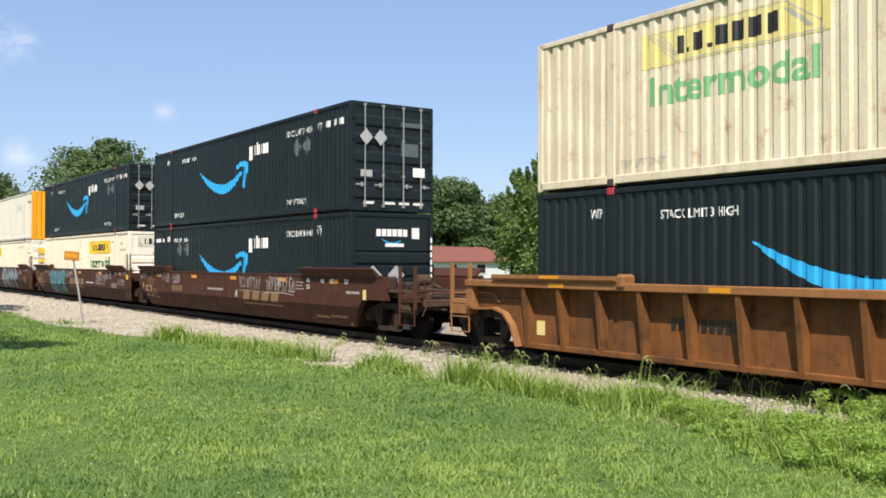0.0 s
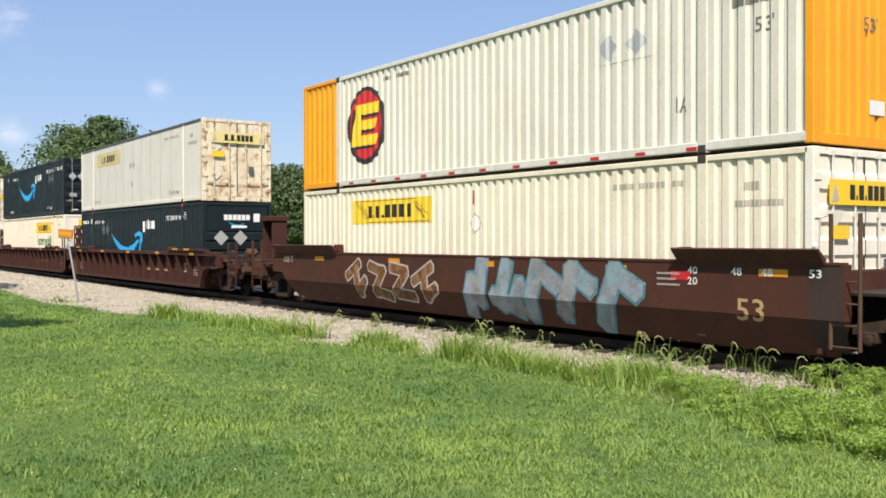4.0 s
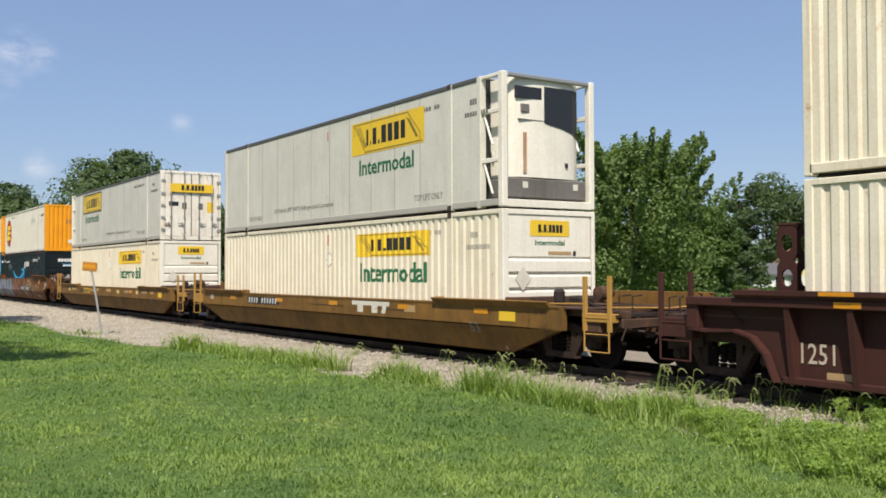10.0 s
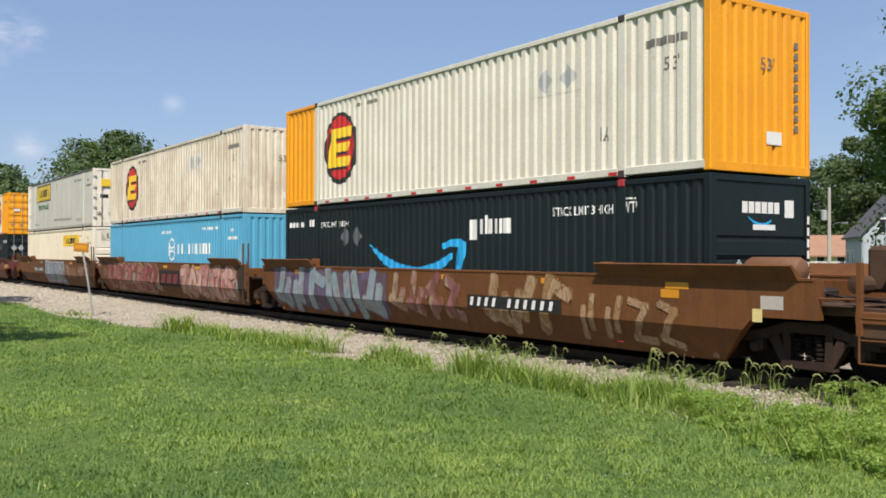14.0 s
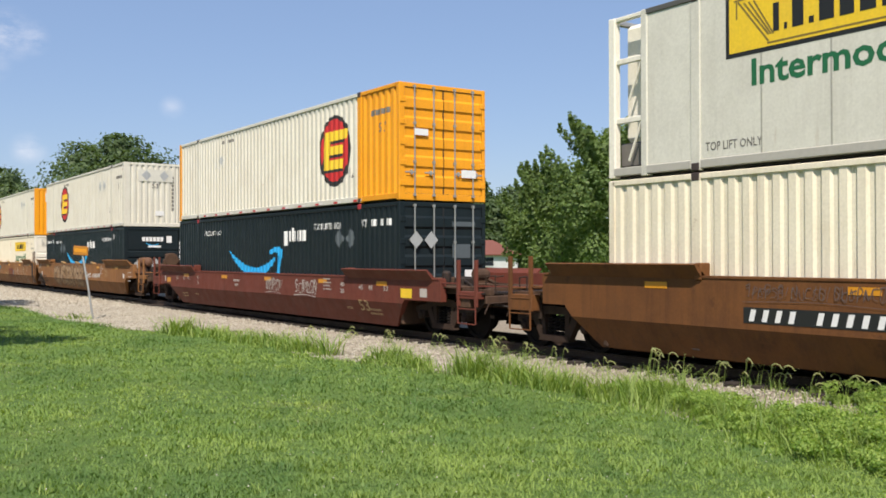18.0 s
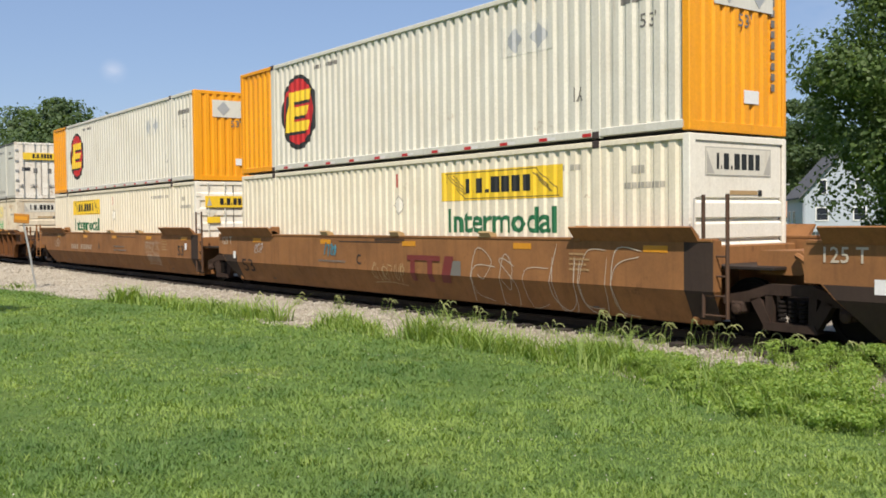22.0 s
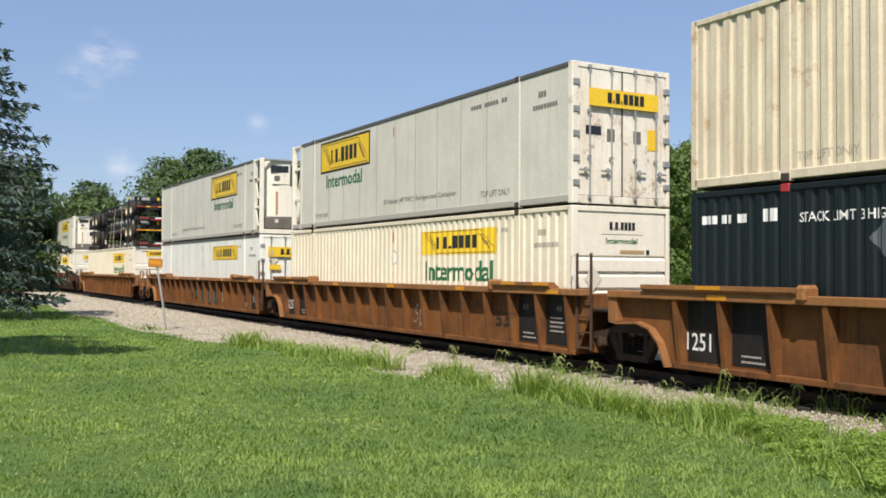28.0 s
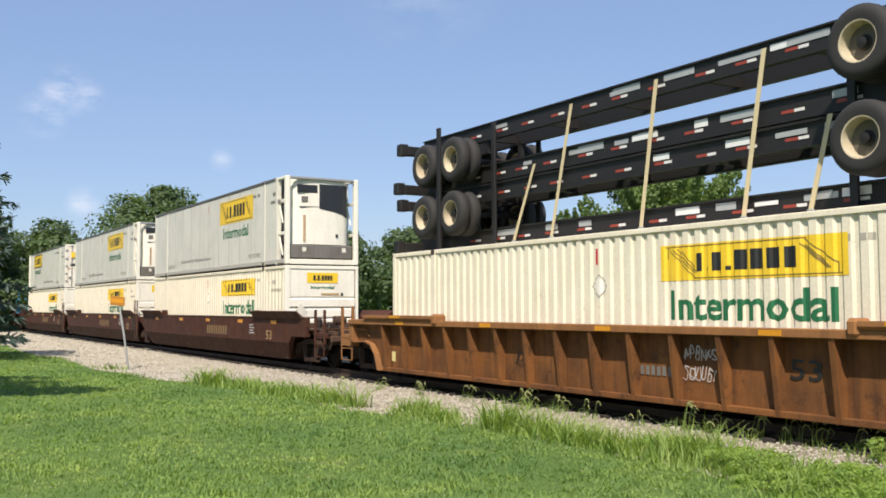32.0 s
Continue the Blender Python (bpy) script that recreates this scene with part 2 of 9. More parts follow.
M = {
    "navy": paint("navy_paint", (0.0075, 0.0135, 0.016), 0.42, 0.3, (0.018, 0.023, 0.025), spec=0.28),
    "cream": paint("cream_paint", (0.74, 0.68, 0.53), 0.5, 0.35, (0.5, 0.42, 0.29), 0.1, rust_col=(0.30, 0.16, 0.07)),
    "cream_worn": paint("worn_cream_paint", (0.75, 0.69, 0.54), 0.5, 0.45, (0.52, 0.41, 0.26), 0.4, rust_col=(0.40, 0.22, 0.09), runoff=1.4),
    "cream_stained": paint("stained_cream_paint", (0.66, 0.585, 0.435), 0.5, 0.5, (0.44, 0.35, 0.24), 0.5, rust_col=(0.36, 0.19, 0.08), runoff=1.9),
    "white": paint("white_paint", (0.77, 0.74, 0.64), 0.42, 0.3, (0.52, 0.46, 0.35), 0.12, rust_col=(0.34, 0.2, 0.1)),
    "sheet_white": paint("aged_white_paint", (0.69, 0.675, 0.60), 0.45, 0.35, (0.52, 0.46, 0.34), 0.12, rust_col=(0.36, 0.22, 0.11), runoff=1.5),
    "door_rusty": paint("rust_run_cream_paint", (0.70, 0.635, 0.49), 0.55, 0.6, (0.52, 0.39, 0.22), 1.0, rust_col=(0.30, 0.15, 0.055), runoff=1.6),
    "grey": paint("pale_grey_paint", (0.625, 0.61, 0.53), 0.4, 0.35, (0.38, 0.36, 0.30), 0.06, rust_col=(0.3, 0.19, 0.1)),
    "bluewhite": paint("cool_white_paint", (0.79, 0.81, 0.75), 0.42, 0.3, (0.5, 0.48, 0.4), 0.12, rust_col=(0.34, 0.2, 0.1)),
    "bone": paint("bone_paint", (0.64, 0.62, 0.53), 0.45, 0.35, (0.45, 0.4, 0.31), 0.05, rust_col=(0.3, 0.18, 0.1)),
    "bone_dirty": paint("streaked_bone_paint", (0.69, 0.64, 0.52), 0.5, 0.55, (0.36, 0.27, 0.19), 0.3, rust_col=(0.3, 0.18, 0.1), runoff=2.2),
    "orange": paint("orange_paint", (0.80, 0.33, 0.015), 0.42, 0.3, (0.55, 0.2, 0.02), 0.05),
    "sky": paint("light_blue_paint", (0.085, 0.36, 0.55), 0.45, 0.3, (0.08, 0.26, 0.38)),
    "rust_brown": paint("brown_car_paint", (0.072, 0.028, 0.018), 0.65, 0.6, (0.04, 0.024, 0.018), 0.55, rust_col=(0.10, 0.038, 0.018), spec=0.15),
    "rust_dark": paint("dark_brown_car_paint", (0.062, 0.024, 0.019), 0.6, 0.55, (0.035, 0.02, 0.016), 0.25, rust_col=(0.085, 0.04, 0.022), spec=0.15),
    "rust_red": paint("red_brown_car_paint", (0.15, 0.042, 0.028), 0.6, 0.5, (0.08, 0.03, 0.022), 0.2, spec=0.2),
    "rust_orange": paint("orange_brown_car_paint", (0.20, 0.082, 0.026), 0.65, 0.9, (0.062, 0.032, 0.018), 0.6, rust_col=(0.05, 0.026, 0.016), spec=0.15),
    "rust_tan": paint("tan_brown_car_paint", (0.155, 0.064, 0.023), 0.65, 0.7, (0.07, 0.034, 0.018), 0.45, rust_col=(0.075, 0.035, 0.018), spec=0.15),
    "rust_sand": paint("sandy_brown_car_paint", (0.28, 0.13, 0.05), 0.65, 0.55, (0.12, 0.058, 0.028), 0.3, rust_col=(0.11, 0.052, 0.025), spec=0.15),
    "seam": plain("dusty_panel_seam", (0.36, 0.35, 0.30), 0.6),
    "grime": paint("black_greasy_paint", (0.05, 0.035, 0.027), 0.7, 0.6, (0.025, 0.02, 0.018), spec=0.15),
    "bogie": paint("dusty_bogie_steel", (0.055, 0.036, 0.027), 0.75, 0.75, (0.022, 0.016, 0.013), 0.3, rust_col=(0.07, 0.032, 0.018), spec=0.1),
    "grime_rust": paint("greasy_rusty_steel", (0.095, 0.055, 0.035), 0.7, 0.8, (0.03, 0.022, 0.018), 0.3, spec=0.15),
    "tank": paint("dusty_brown_tank_paint", (0.17, 0.085, 0.05), 0.55, 0.5, (0.08, 0.045, 0.03), 0.3),
    "faded_mark": plain("faded_grey_brown_lettering", (0.115, 0.08, 0.068), 0.6),
    "white_rusty": paint("rust_marked_white_paint", (0.78, 0.75, 0.66), 0.42, 0.45, (0.46, 0.36, 0.24), 0.6, rust_col=(0.30, 0.17, 0.09)),
    "ochre_rail": plain("worn_ochre_rail_paint", (0.40, 0.22, 0.045), 0.6),
    "tag_cream": plain("worn_cream_lettering", (0.50, 0.43, 0.33), 0.6),
    # cream rim's disc with the shade of its dish put into the colour
    "rim_shaded": plain("shaded_rim_disc", (0.13, 0.11, 0.08), 0.6),
    "edge_dark": plain("sooty_roof_edge", (0.09, 0.088, 0.08), 0.6),
    "ochre": paint("ochre_car_paint", (0.215, 0.115, 0.03), 0.6, 0.75, (0.085, 0.05, 0.02), 0.4, rust_col=(0.07, 0.038, 0.02), spec=0.15),
    "steel": paint("grimy_steel", (0.028, 0.022, 0.019), 0.65, 0.5, (0.045, 0.03, 0.022), 0.3, 0.2, rust_col=(0.09, 0.04, 0.02)),
    "wheel": paint("wheel_steel", (0.014, 0.011, 0.0095), 0.7, 0.5, (0.009, 0.008, 0.007), 0.1, rust_col=(0.03, 0.016, 0.01), spec=0.08),
    "galv": plain("galvanised_steel", (0.42, 0.42, 0.40), 0.45, 0.6),
    "gasket": plain("black_gasket", (0.02, 0.02, 0.02), 0.7),
    "fitting": plain("dark_corner_casting", (0.05, 0.035, 0.03), 0.6),
    "redfit": plain("red_corner_casting", (0.38, 0.03, 0.035), 0.5),
    "yellow": paint("yellow_sign_paint", (0.78, 0.52, 0.03), 0.45, 0.3, (0.55, 0.36, 0.08)),
    "yellow_pale": paint("faded_yellow_paint", (0.66, 0.55, 0.2), 0.5, 0.4, (0.6, 0.52, 0.34)),
    "amber": plain("amber_reflector", (0.62, 0.26, 0.015), 0.35),
    "marker_orange": plain("faded_marker_orange", (0.42, 0.17, 0.02), 0.6),
    "black": plain("black_lettering", (0.015, 0.015, 0.014), 0.5),
    "pole_wood": paint("weathered_pole_timber", (0.42, 0.40, 0.36), 0.8, 0.4),
    "faint_mark": plain("faded_grey_lettering", (0.40, 0.37, 0.30), 0.5),
    "grey_mark": plain("grey_lettering", (0.16, 0.15, 0.13), 0.5),
    "white_mark": plain("white_lettering", (0.75, 0.75, 0.73), 0.5),
    "tag_white": plain("worn_white_spray", (0.46, 0.42, 0.38), 0.6),
    "teal": plain("teal_spray", (0.06, 0.17, 0.15), 0.6),
    "red_dark": plain("faded_red_lettering", (0.16, 0.025, 0.02), 0.6),
    "stain": paint("rust_run", (0.36, 0.2, 0.1), 0.7, 0.7, (0.6, 0.5, 0.38)),
    "sill_grey": paint("sooty_grey_paint", (0.16, 0.15, 0.135), 0.6, 0.6, (0.07, 0.06, 0.05)),
    "guard_red": plain("faded_red_guard_paint", (0.30, 0.05, 0.03), 0.5),
    "tan_mark": plain("faded_tan_lettering", (0.42, 0.28, 0.13), 0.55),
    "tan_dull": plain("dull_tan_lettering", (0.22, 0.13, 0.055), 0.6),
    "green": plain("green_lettering", (0.012, 0.13, 0.05), 0.5),
    "green_pale": plain("faded_green_lettering", (0.16, 0.40, 0.17), 0.5),
    "cyan": plain("cyan_marking", (0.012, 0.36, 0.72), 0.45),
    "red": plain("red_marking", (0.5, 0.02, 0.02), 0.45),
    "redwhite": plain("white_reflector", (0.7, 0.68, 0.65), 0.4),
    "scroll": plain("scroll_shading", (0.22, 0.15, 0.03), 0.5),
    "scroll_pale": plain("grey_scroll_shading", (0.42, 0.40, 0.35), 0.5),
    "placard": plain("bare_metal_placard", (0.45, 0.46, 0.45), 0.5, 0.3),
    "placard_dark": plain("dull_placard", (0.10, 0.12, 0.13), 0.5, 0.2),
    "chassis": plain("black_chassis_paint", (0.012, 0.0105, 0.01), 0.6),
    "tyre": plain("tyre_rubber", (0.022, 0.021, 0.020), 0.8),
    "rim": paint("worn_cream_rim", (0.5, 0.43, 0.3), 0.5, 0.5, (0.2, 0.15, 0.1), 0.3),
    "strap": plain("webbing_strap", (0.6, 0.5, 0.3), 0.7),
    "grille": plain("dark_unit_grille", (0.02, 0.022, 0.026), 0.4),
    "repaint": paint("black_touch_up_paint", (0.014, 0.014, 0.014), 0.6, 0.5, (0.04, 0.028, 0.02), 0.1, spec=0.2),
    # even near-black: well floors, wheel hand holes, backing plates, black spray
    "void": plain("near_black", (0.012, 0.011, 0.010), 0.8),
}


# ---- mesh tools ----
class Geo:
    """Collects faces of one mesh."""

    def __init__(self):
        self.v, self.f = [], []

    def add(self, verts, faces):
        k = len(self.v)
        self.v += [tuple(p) for p in verts]
        self.f += [tuple(i + k for i in face) for face in faces]
        return self

    def box(self, x0, x1, y0, y1, z0, z1, c=0.0):
        if not c:
            return self.add([(x, y, z) for x in (x0, x1) for y in (y0, y1) for z in (z0, z1)],
                            [(0, 1, 3, 2), (4, 6, 7, 5), (0, 4, 5, 1), (2, 3, 7, 6), (0, 2, 6, 4), (1, 5, 7, 3)])
        c = min(c, (x1 - x0) / 2.5, (y1 - y0) / 2.5, (z1 - z0) / 2.5)
        v, idx = [], {}
        for i, x in enumerate((x0, x1)):
            for j, y in enumerate((y0, y1)):
                for k, z in enumerate((z0, z1)):
                    sx, sy, sz = c * (1 - 2 * i), c * (1 - 2 * j), c * (1 - 2 * k)
                    for a, p in enumerate(((x, y + sy, z + sz), (x + sx, y, z + sz), (x + sx, y + sy, z))):
                        idx[i, j, k, a] = len(v)
                        v.append(p)
        f = []
        for s in (0, 1):
            f.append([idx[s, j, k, 0] for j, k in ((0, 0), (1, 0), (1, 1), (0, 1))][::1 if s else -1])
            f.append([idx[i, s, k, 1] for i, k in ((0, 0), (0, 1), (1, 1), (1, 0))][::1 if s else -1])
            f.append([idx[i, j, s, 2] for i, j in ((0, 0), (1, 0), (1, 1), (0, 1))][::1 if s else -1])
        for p in (0, 1):
            for q in (0, 1):
                f.append([idx[0, p, q, 1], idx[1, p, q, 1], idx[1, p, q, 2], idx[0, p, q, 2]])
                f.append([idx[p, 0, q, 0], idx[p, 1, q, 0], idx[p, 1, q, 2], idx[p, 0, q, 2]])
                f.append([idx[p, q, 0, 0], idx[p, q, 1, 0], idx[p, q, 1, 1], idx[p, q, 0, 1]])
        f += [[idx[i, j, k, a] for a in range(3)] for i in (0, 1) for j in (0, 1) for k in (0, 1)]
        return self.add(v, f)

    def prism(self, poly, a0, a1, axis="y"):
        """Extrudes a polygon: (x, z) along y, (y, z) along x, or (x, y) along z."""
        put = {"y": lambda p, a: (p[0], a, p[1]), "x": lambda p, a: (a, p[0], p[1]), "z": lambda p, a: (p[0], p[1], a)}[axis]
        n = len(poly)
        return self.add([put(p, a) for a in (a0, a1) for p in poly],
                        [tuple(range(n))[::-1], tuple(range(n, 2 * n))] + [(i, (i + 1) % n, n + (i + 1) % n, n + i) for i in range(n)])

    def lathe(self, profile, centre, axis="y", seg=20, caps=True):
        """Turns (radius, along) pairs round an axis."""
        cx, cy, cz = centre
        v, f, n = [], [], len(profile)
        for i in range(seg):
            a = 2 * math.pi * i / seg
            for r, h in profile:
                u, w = r * math.cos(a), r * math.sin(a)
                v.append({"y": (cx + u, cy + h, cz + w), "x": (cx + h, cy + u, cz + w), "z": (cx + u, cy + w, cz + h)}[axis])
        for i in range(seg):
            j = (i + 1) % seg
            for k in range(n - 1):
                f.append((i * n + k, i * n + k + 1, j * n + k + 1, j * n + k))
        if caps:
            f.append(tuple(i * n for i in range(seg)))
            f.append(tuple(i * n + n - 1 for i in range(seg))[::-1])
        return self.add(v, f)

    def tube(self, path, r, seg=6, r2=None):
        path = [Vector(p) for p in path]
        v, f = [], []
        for i, p in enumerate(path):
            d = (path[min(i + 1, len(path) - 1)] - path[max(i - 1, 0)]).normalized()
            side = d.cross(Vector((0.13, 0.21, 1)) if abs(d.z) < 0.95 else Vector((1, 0.1, 0))).normalized()
            up = side.cross(d)
            rad = r if r2 is None else r + (r2 - r) * i / max(1, len(path) - 1)
            v += [p + (side * math.cos(2 * math.pi * k / seg) + up * math.sin(2 * math.pi * k / seg)) * rad for k in range(seg)]
        for i in range(len(path) - 1):
            f += [(i * seg + k, i * seg + (k + 1) % seg, (i + 1) * seg + (k + 1) % seg, (i + 1) * seg + k) for k in range(seg)]
        f += [tuple(range(seg))[::-1], tuple(range((len(path) - 1) * seg, len(path) * seg))]
        return self.add(v, f)

    def mesh(self, name, smooth=0):
        me = bpy.data.meshes.new(name)
        me.from_pydata(self.v, [], self.f)
        bm = bmesh.new()
        bm.from_mesh(me)
        bmesh.ops.recalc_face_normals(bm, faces=bm.faces)
        bm.to_mesh(me)
        bm.free()
        if smooth:
            me.shade_smooth()
            me.set_sharp_from_angle(angle=radians(smooth))
        return me


def part(name, geo, material, parent, label="", smooth=0):
    """One mesh object under a thing or under a part."""
    me = geo if isinstance(geo, bpy.types.Mesh) else geo.mesh(name, smooth)
    if not me.materials:
        me.materials.append(M[material] if isinstance(material, str) else material)
    ob = new(name, me)
    ob.parent = parent
    if label:
        ob["label"] = label
    return ob


def structure(name, geo, material, label, category="", smooth=0):
    ob = part(name, geo, material, None, "", smooth)
    return tagged(ob, label, category or name.replace("_", " "), "", "structure")


def arrays_mesh(name, verts, faces, material):
    """A mesh straight from numpy arrays of equal-sided faces."""
    me = bpy.data.meshes.new(name)
    k = faces.shape[1]
    me.vertices.add(len(verts))
    me.vertices.foreach_set("co", np.asarray(verts, np.float32).ravel())
    me.loops.add(faces.size)
    me.loops.foreach_set("vertex_index", np.asarray(faces, np.int32).ravel())
    me.polygons.add(len(faces))
    me.polygons.foreach_set("loop_start", np.arange(0, faces.size, k, dtype=np.int32))
    me.update(calc_edges=True)
    me.materials.append(M[material] if isinstance(material, str) else material)
    return me

# ---- markings that follow a wall's corrugation ----
def rect(x0, z0, x1, z1):
    return [(x0, z0), (x1, z0), (x1, z1), (x0, z1)]


def ellipse(cx, cz, rx, rz, n=36):
    return [(cx + rx * math.cos(2 * math.pi * i / n), cz + rz * math.sin(2 * math.pi * i / n)) for i in range(n)]


def diamond(cx, cz, r):
    return [(cx - r, cz), (cx, cz - r), (cx + r, cz), (cx, cz + r)]


def blocks(x0, z0, w, h, counts, gap=0.2):
    """A name as plain upright blocks, one for each letter: its height, or (height, width); 0 leaves a space."""
    items = [c if isinstance(c, tuple) else (c, 0.45 if 0 < abs(c) < 0.4 else 1.0) for c in counts]
    step, out, a = w / sum(c[1] for c in items), [], x0
    for tall, wide in items:
        if tall:
            lo = z0 - (h * 0.38 if tall < 0 else 0)
            out.append(rect(a, lo, a + step * (wide - gap), z0 + h * abs(tall)))
        a += step * wide
    return out


def swoosh(x0, x1, z0, k=1.0):
    """A sagging band, thick in the middle, and a hooked arrow head over its right end; z0 is the tip's height."""
    sx = (x1 - x0) / 4.25
    band = [(0, 0, 0.03), (0.3, -0.17, 0.13), (0.62, -0.33, 0.2), (1.0, -0.48, 0.25), (1.4, -0.6, 0.285), (1.85, -0.69, 0.31), (2.3, -0.71, 0.315), (2.7, -0.66, 0.30), (3.1, -0.55, 0.26), (3.4, -0.42, 0.22), (3.62, -0.32, 0.18), (3.72, -0.27, 0.12)]
    hook = [(3.33, 0.0), (3.7, 0.1), (4.08, 0.11), (4.25, 0.02), (4.24, -0.22), (4.14, -0.5), (3.98, -0.78), (3.86, -0.72), (3.97, -0.42), (4.01, -0.2), (3.95, -0.08), (3.7, -0.06), (3.36, -0.13)]
    lo = [(x0 + u * sx, z0 + (w - t / 2) * k) for u, w, t in band]
    hi = [(x0 + u * sx, z0 + (w + t / 2) * k) for u, w, t in band]
    return [lo + hi[::-1], [(x0 + u * sx, z0 + w * k) for u, w in hook]]


FONT_CACHE = {}


def lettering(text, x0, z0, w, h):
    """Triangles of a line of readable text, fitted to a box: (verts, faces) in x and z."""
    if text not in FONT_CACHE:
        cu = bpy.data.curves.new("text", "FONT")
        cu.body, cu.resolution_u, cu.offset = text, 2, (0.024 if text == "Intermodal" else 0.008)
        ob = bpy.data.objects.new("text", cu)
        me = bpy.data.meshes.new_from_object(ob)
        FONT_CACHE[text] = ([tuple(v.co) for v in me.vertices], [tuple(p.vertices) for p in me.polygons])
        bpy.data.objects.remove(ob)
        bpy.data.curves.remove(cu)
        bpy.data.meshes.remove(me)
    vs, fs = FONT_CACHE[text]
    lx, hx = min(v[0] for v in vs), max(v[0] for v in vs)
    lz, hz = min(v[1] for v in vs), max(v[1] for v in vs)
    return [(x0 + (v[0] - lx) / (hx - lx) * w, z0 + (v[1] - lz) / (hz - lz) * h) for v in vs], fs


def decal(name, shapes, material, parent, surf, label="", lift=0.004, texts=()):
    """A painted marking on a long side: flat shapes cut at the folds of the wall and laid 4 mm over it."""
    bm = bmesh.new()
    for poly in shapes:
        bm.faces.new([bm.verts.new((x, 0, z)) for x, z in poly])
    for vs, fs in texts:
        made = [bm.verts.new((x, 0, z)) for x, z in vs]
        for f in fs:
            try:
                bm.faces.new([made[i] for i in f])
            except ValueError:
                pass
    bmesh.ops.triangulate(bm, faces=[f for f in bm.faces if len(f.verts) > 4])
    xs = [v.co.x for v in bm.verts]
    for x in surf.folds(min(xs), max(xs)):
        bmesh.ops.bisect_plane(bm, geom=bm.verts[:] + bm.edges[:] + bm.faces[:], plane_co=(x, 0, 0), plane_no=(1, 0, 0))
    for v in bm.verts:
        v.co.y = surf.y(v.co.x) - lift
    for f in bm.faces:
        if f.normal.y > 0:
            f.normal_flip()
    me = bpy.data.meshes.new(name)
    bm.to_mesh(me)
    bm.free()
    ob = part(name, me, material, parent, label)
    return tagged(ob, label, kind="stuff") if texts or len(shapes) > 2 else ob


class Side:
    """The profile of a long wall: depth as a function of the place along it."""

    def __init__(self, y, pitch=0.0, depth=0.0, x0=0.0, x1=0.0):
        self.base, self.pitch, self.depth, self.x0, self.x1 = y, pitch, depth, x0, x1
        self.knots = []
        if pitch:
            count = max(1, round((x1 - x0) / pitch))
            p = (x1 - x0) / count
            for i in range(count):
                a = x0 + i * p
                self.knots += [(a, 0), (a + 0.46 * p, 0), (a + 0.61 * p, 1), (a + 0.85 * p, 1)]
            self.knots.append((x1, 0))

    def folds(self, a, b):
        return [k[0] for k in self.knots if a < k[0] < b]

    def y(self, x):
        if not self.knots or x <= self.x0 or x >= self.x1:
            return self.base
        lo, hi = 0, len(self.knots) - 1
        while hi - lo > 1:
            mid = (lo + hi) // 2
            lo, hi = (mid, hi) if self.knots[mid][0] <= x else (lo, mid)
        (xa, da), (xb, db) = self.knots[lo], self.knots[hi]
        t = (x - xa) / (xb - xa) if xb > xa else 0
        return self.base + self.depth * (da + (db - da) * t)


# ---- containers: x along the train (front at +x), near side at -y, base at z 0 ----
CL, CW, CH = 16.154, 2.6, 2.90
HX, HY = CL / 2, CW / 2
PX = 6.06                                # the lifting posts, forty feet apart


def folded_wall(side, z0, z1, out):
    g, pts = Geo(), [(k[0], side.y(k[0] + 1e-7)) for k in side.knots] if side.knots else [(side.x0, side.base), (side.x1, side.base)]
    g.add([(x, y * out, z) for x, y in pts for z in (z0, z1)], [(2 * i, 2 * i + 2, 2 * i + 3, 2 * i + 1) for i in range(len(pts) - 1)])
    return g


def sheet_wall(ob, material, y, x0, x1, z0, z1, seams):
    """Smooth sheets with narrow gaps between them, and a strip of rivets' backing behind."""
    xs = [x0, *seams, x1]
    for a, b in zip(xs, xs[1:]):
        part("side_panel", Geo().box(a + 0.006, b - 0.006, y, y + 0.03, z0, z1, 0.004), material, ob)
        if b < x1 and y < 0:
            part("seam", Geo().box(b - 0.015, b + 0.015, y - 0.002, y + 0.034, z0, z1), "seam", ob)


def profile_panel(pts, y0, y1):
    """A pressed panel: (x, z) profile swept along y."""
    g = Geo()
    g.add([(x, y, z) for x, z in pts for y in (y0, y1)], [(2 * i, 2 * i + 2, 2 * i + 3, 2 * i + 1) for i in range(len(pts) - 1)])
    return g


def end_ribbed(ob, mat):
    x, pts = HX, [(HX - 0.065, 0.16)]
    for i in range(5):
        z = 0.2 + i * 0.335
        pts += [(x - 0.065, z), (x, z + 0.015), (x, z + 0.24), (x - 0.065, z + 0.295)]
    pts += [(x - 0.065, 1.86), (x - 0.03, 1.88), (x - 0.03, CH - 0.12)]
    part("end_panel", profile_panel(pts, -HY + 0.14, HY - 0.14), mat, ob)


def end_corrugated(ob, mat):
    side = Side(0, 0.27, 0.04, -HY + 0.14, HY - 0.14)
    g, pts = Geo(), [(k[0], side.y(k[0] + 1e-7)) for k in side.knots]
    g.add([(HX - 0.008 - d, y, z) for y, d in pts for z in (0.15, CH - 0.12)], [(2 * i, 2 * i + 2, 2 * i + 3, 2 * i + 1) for i in range(len(pts) - 1)])
    part("end_panel", g, mat, ob)


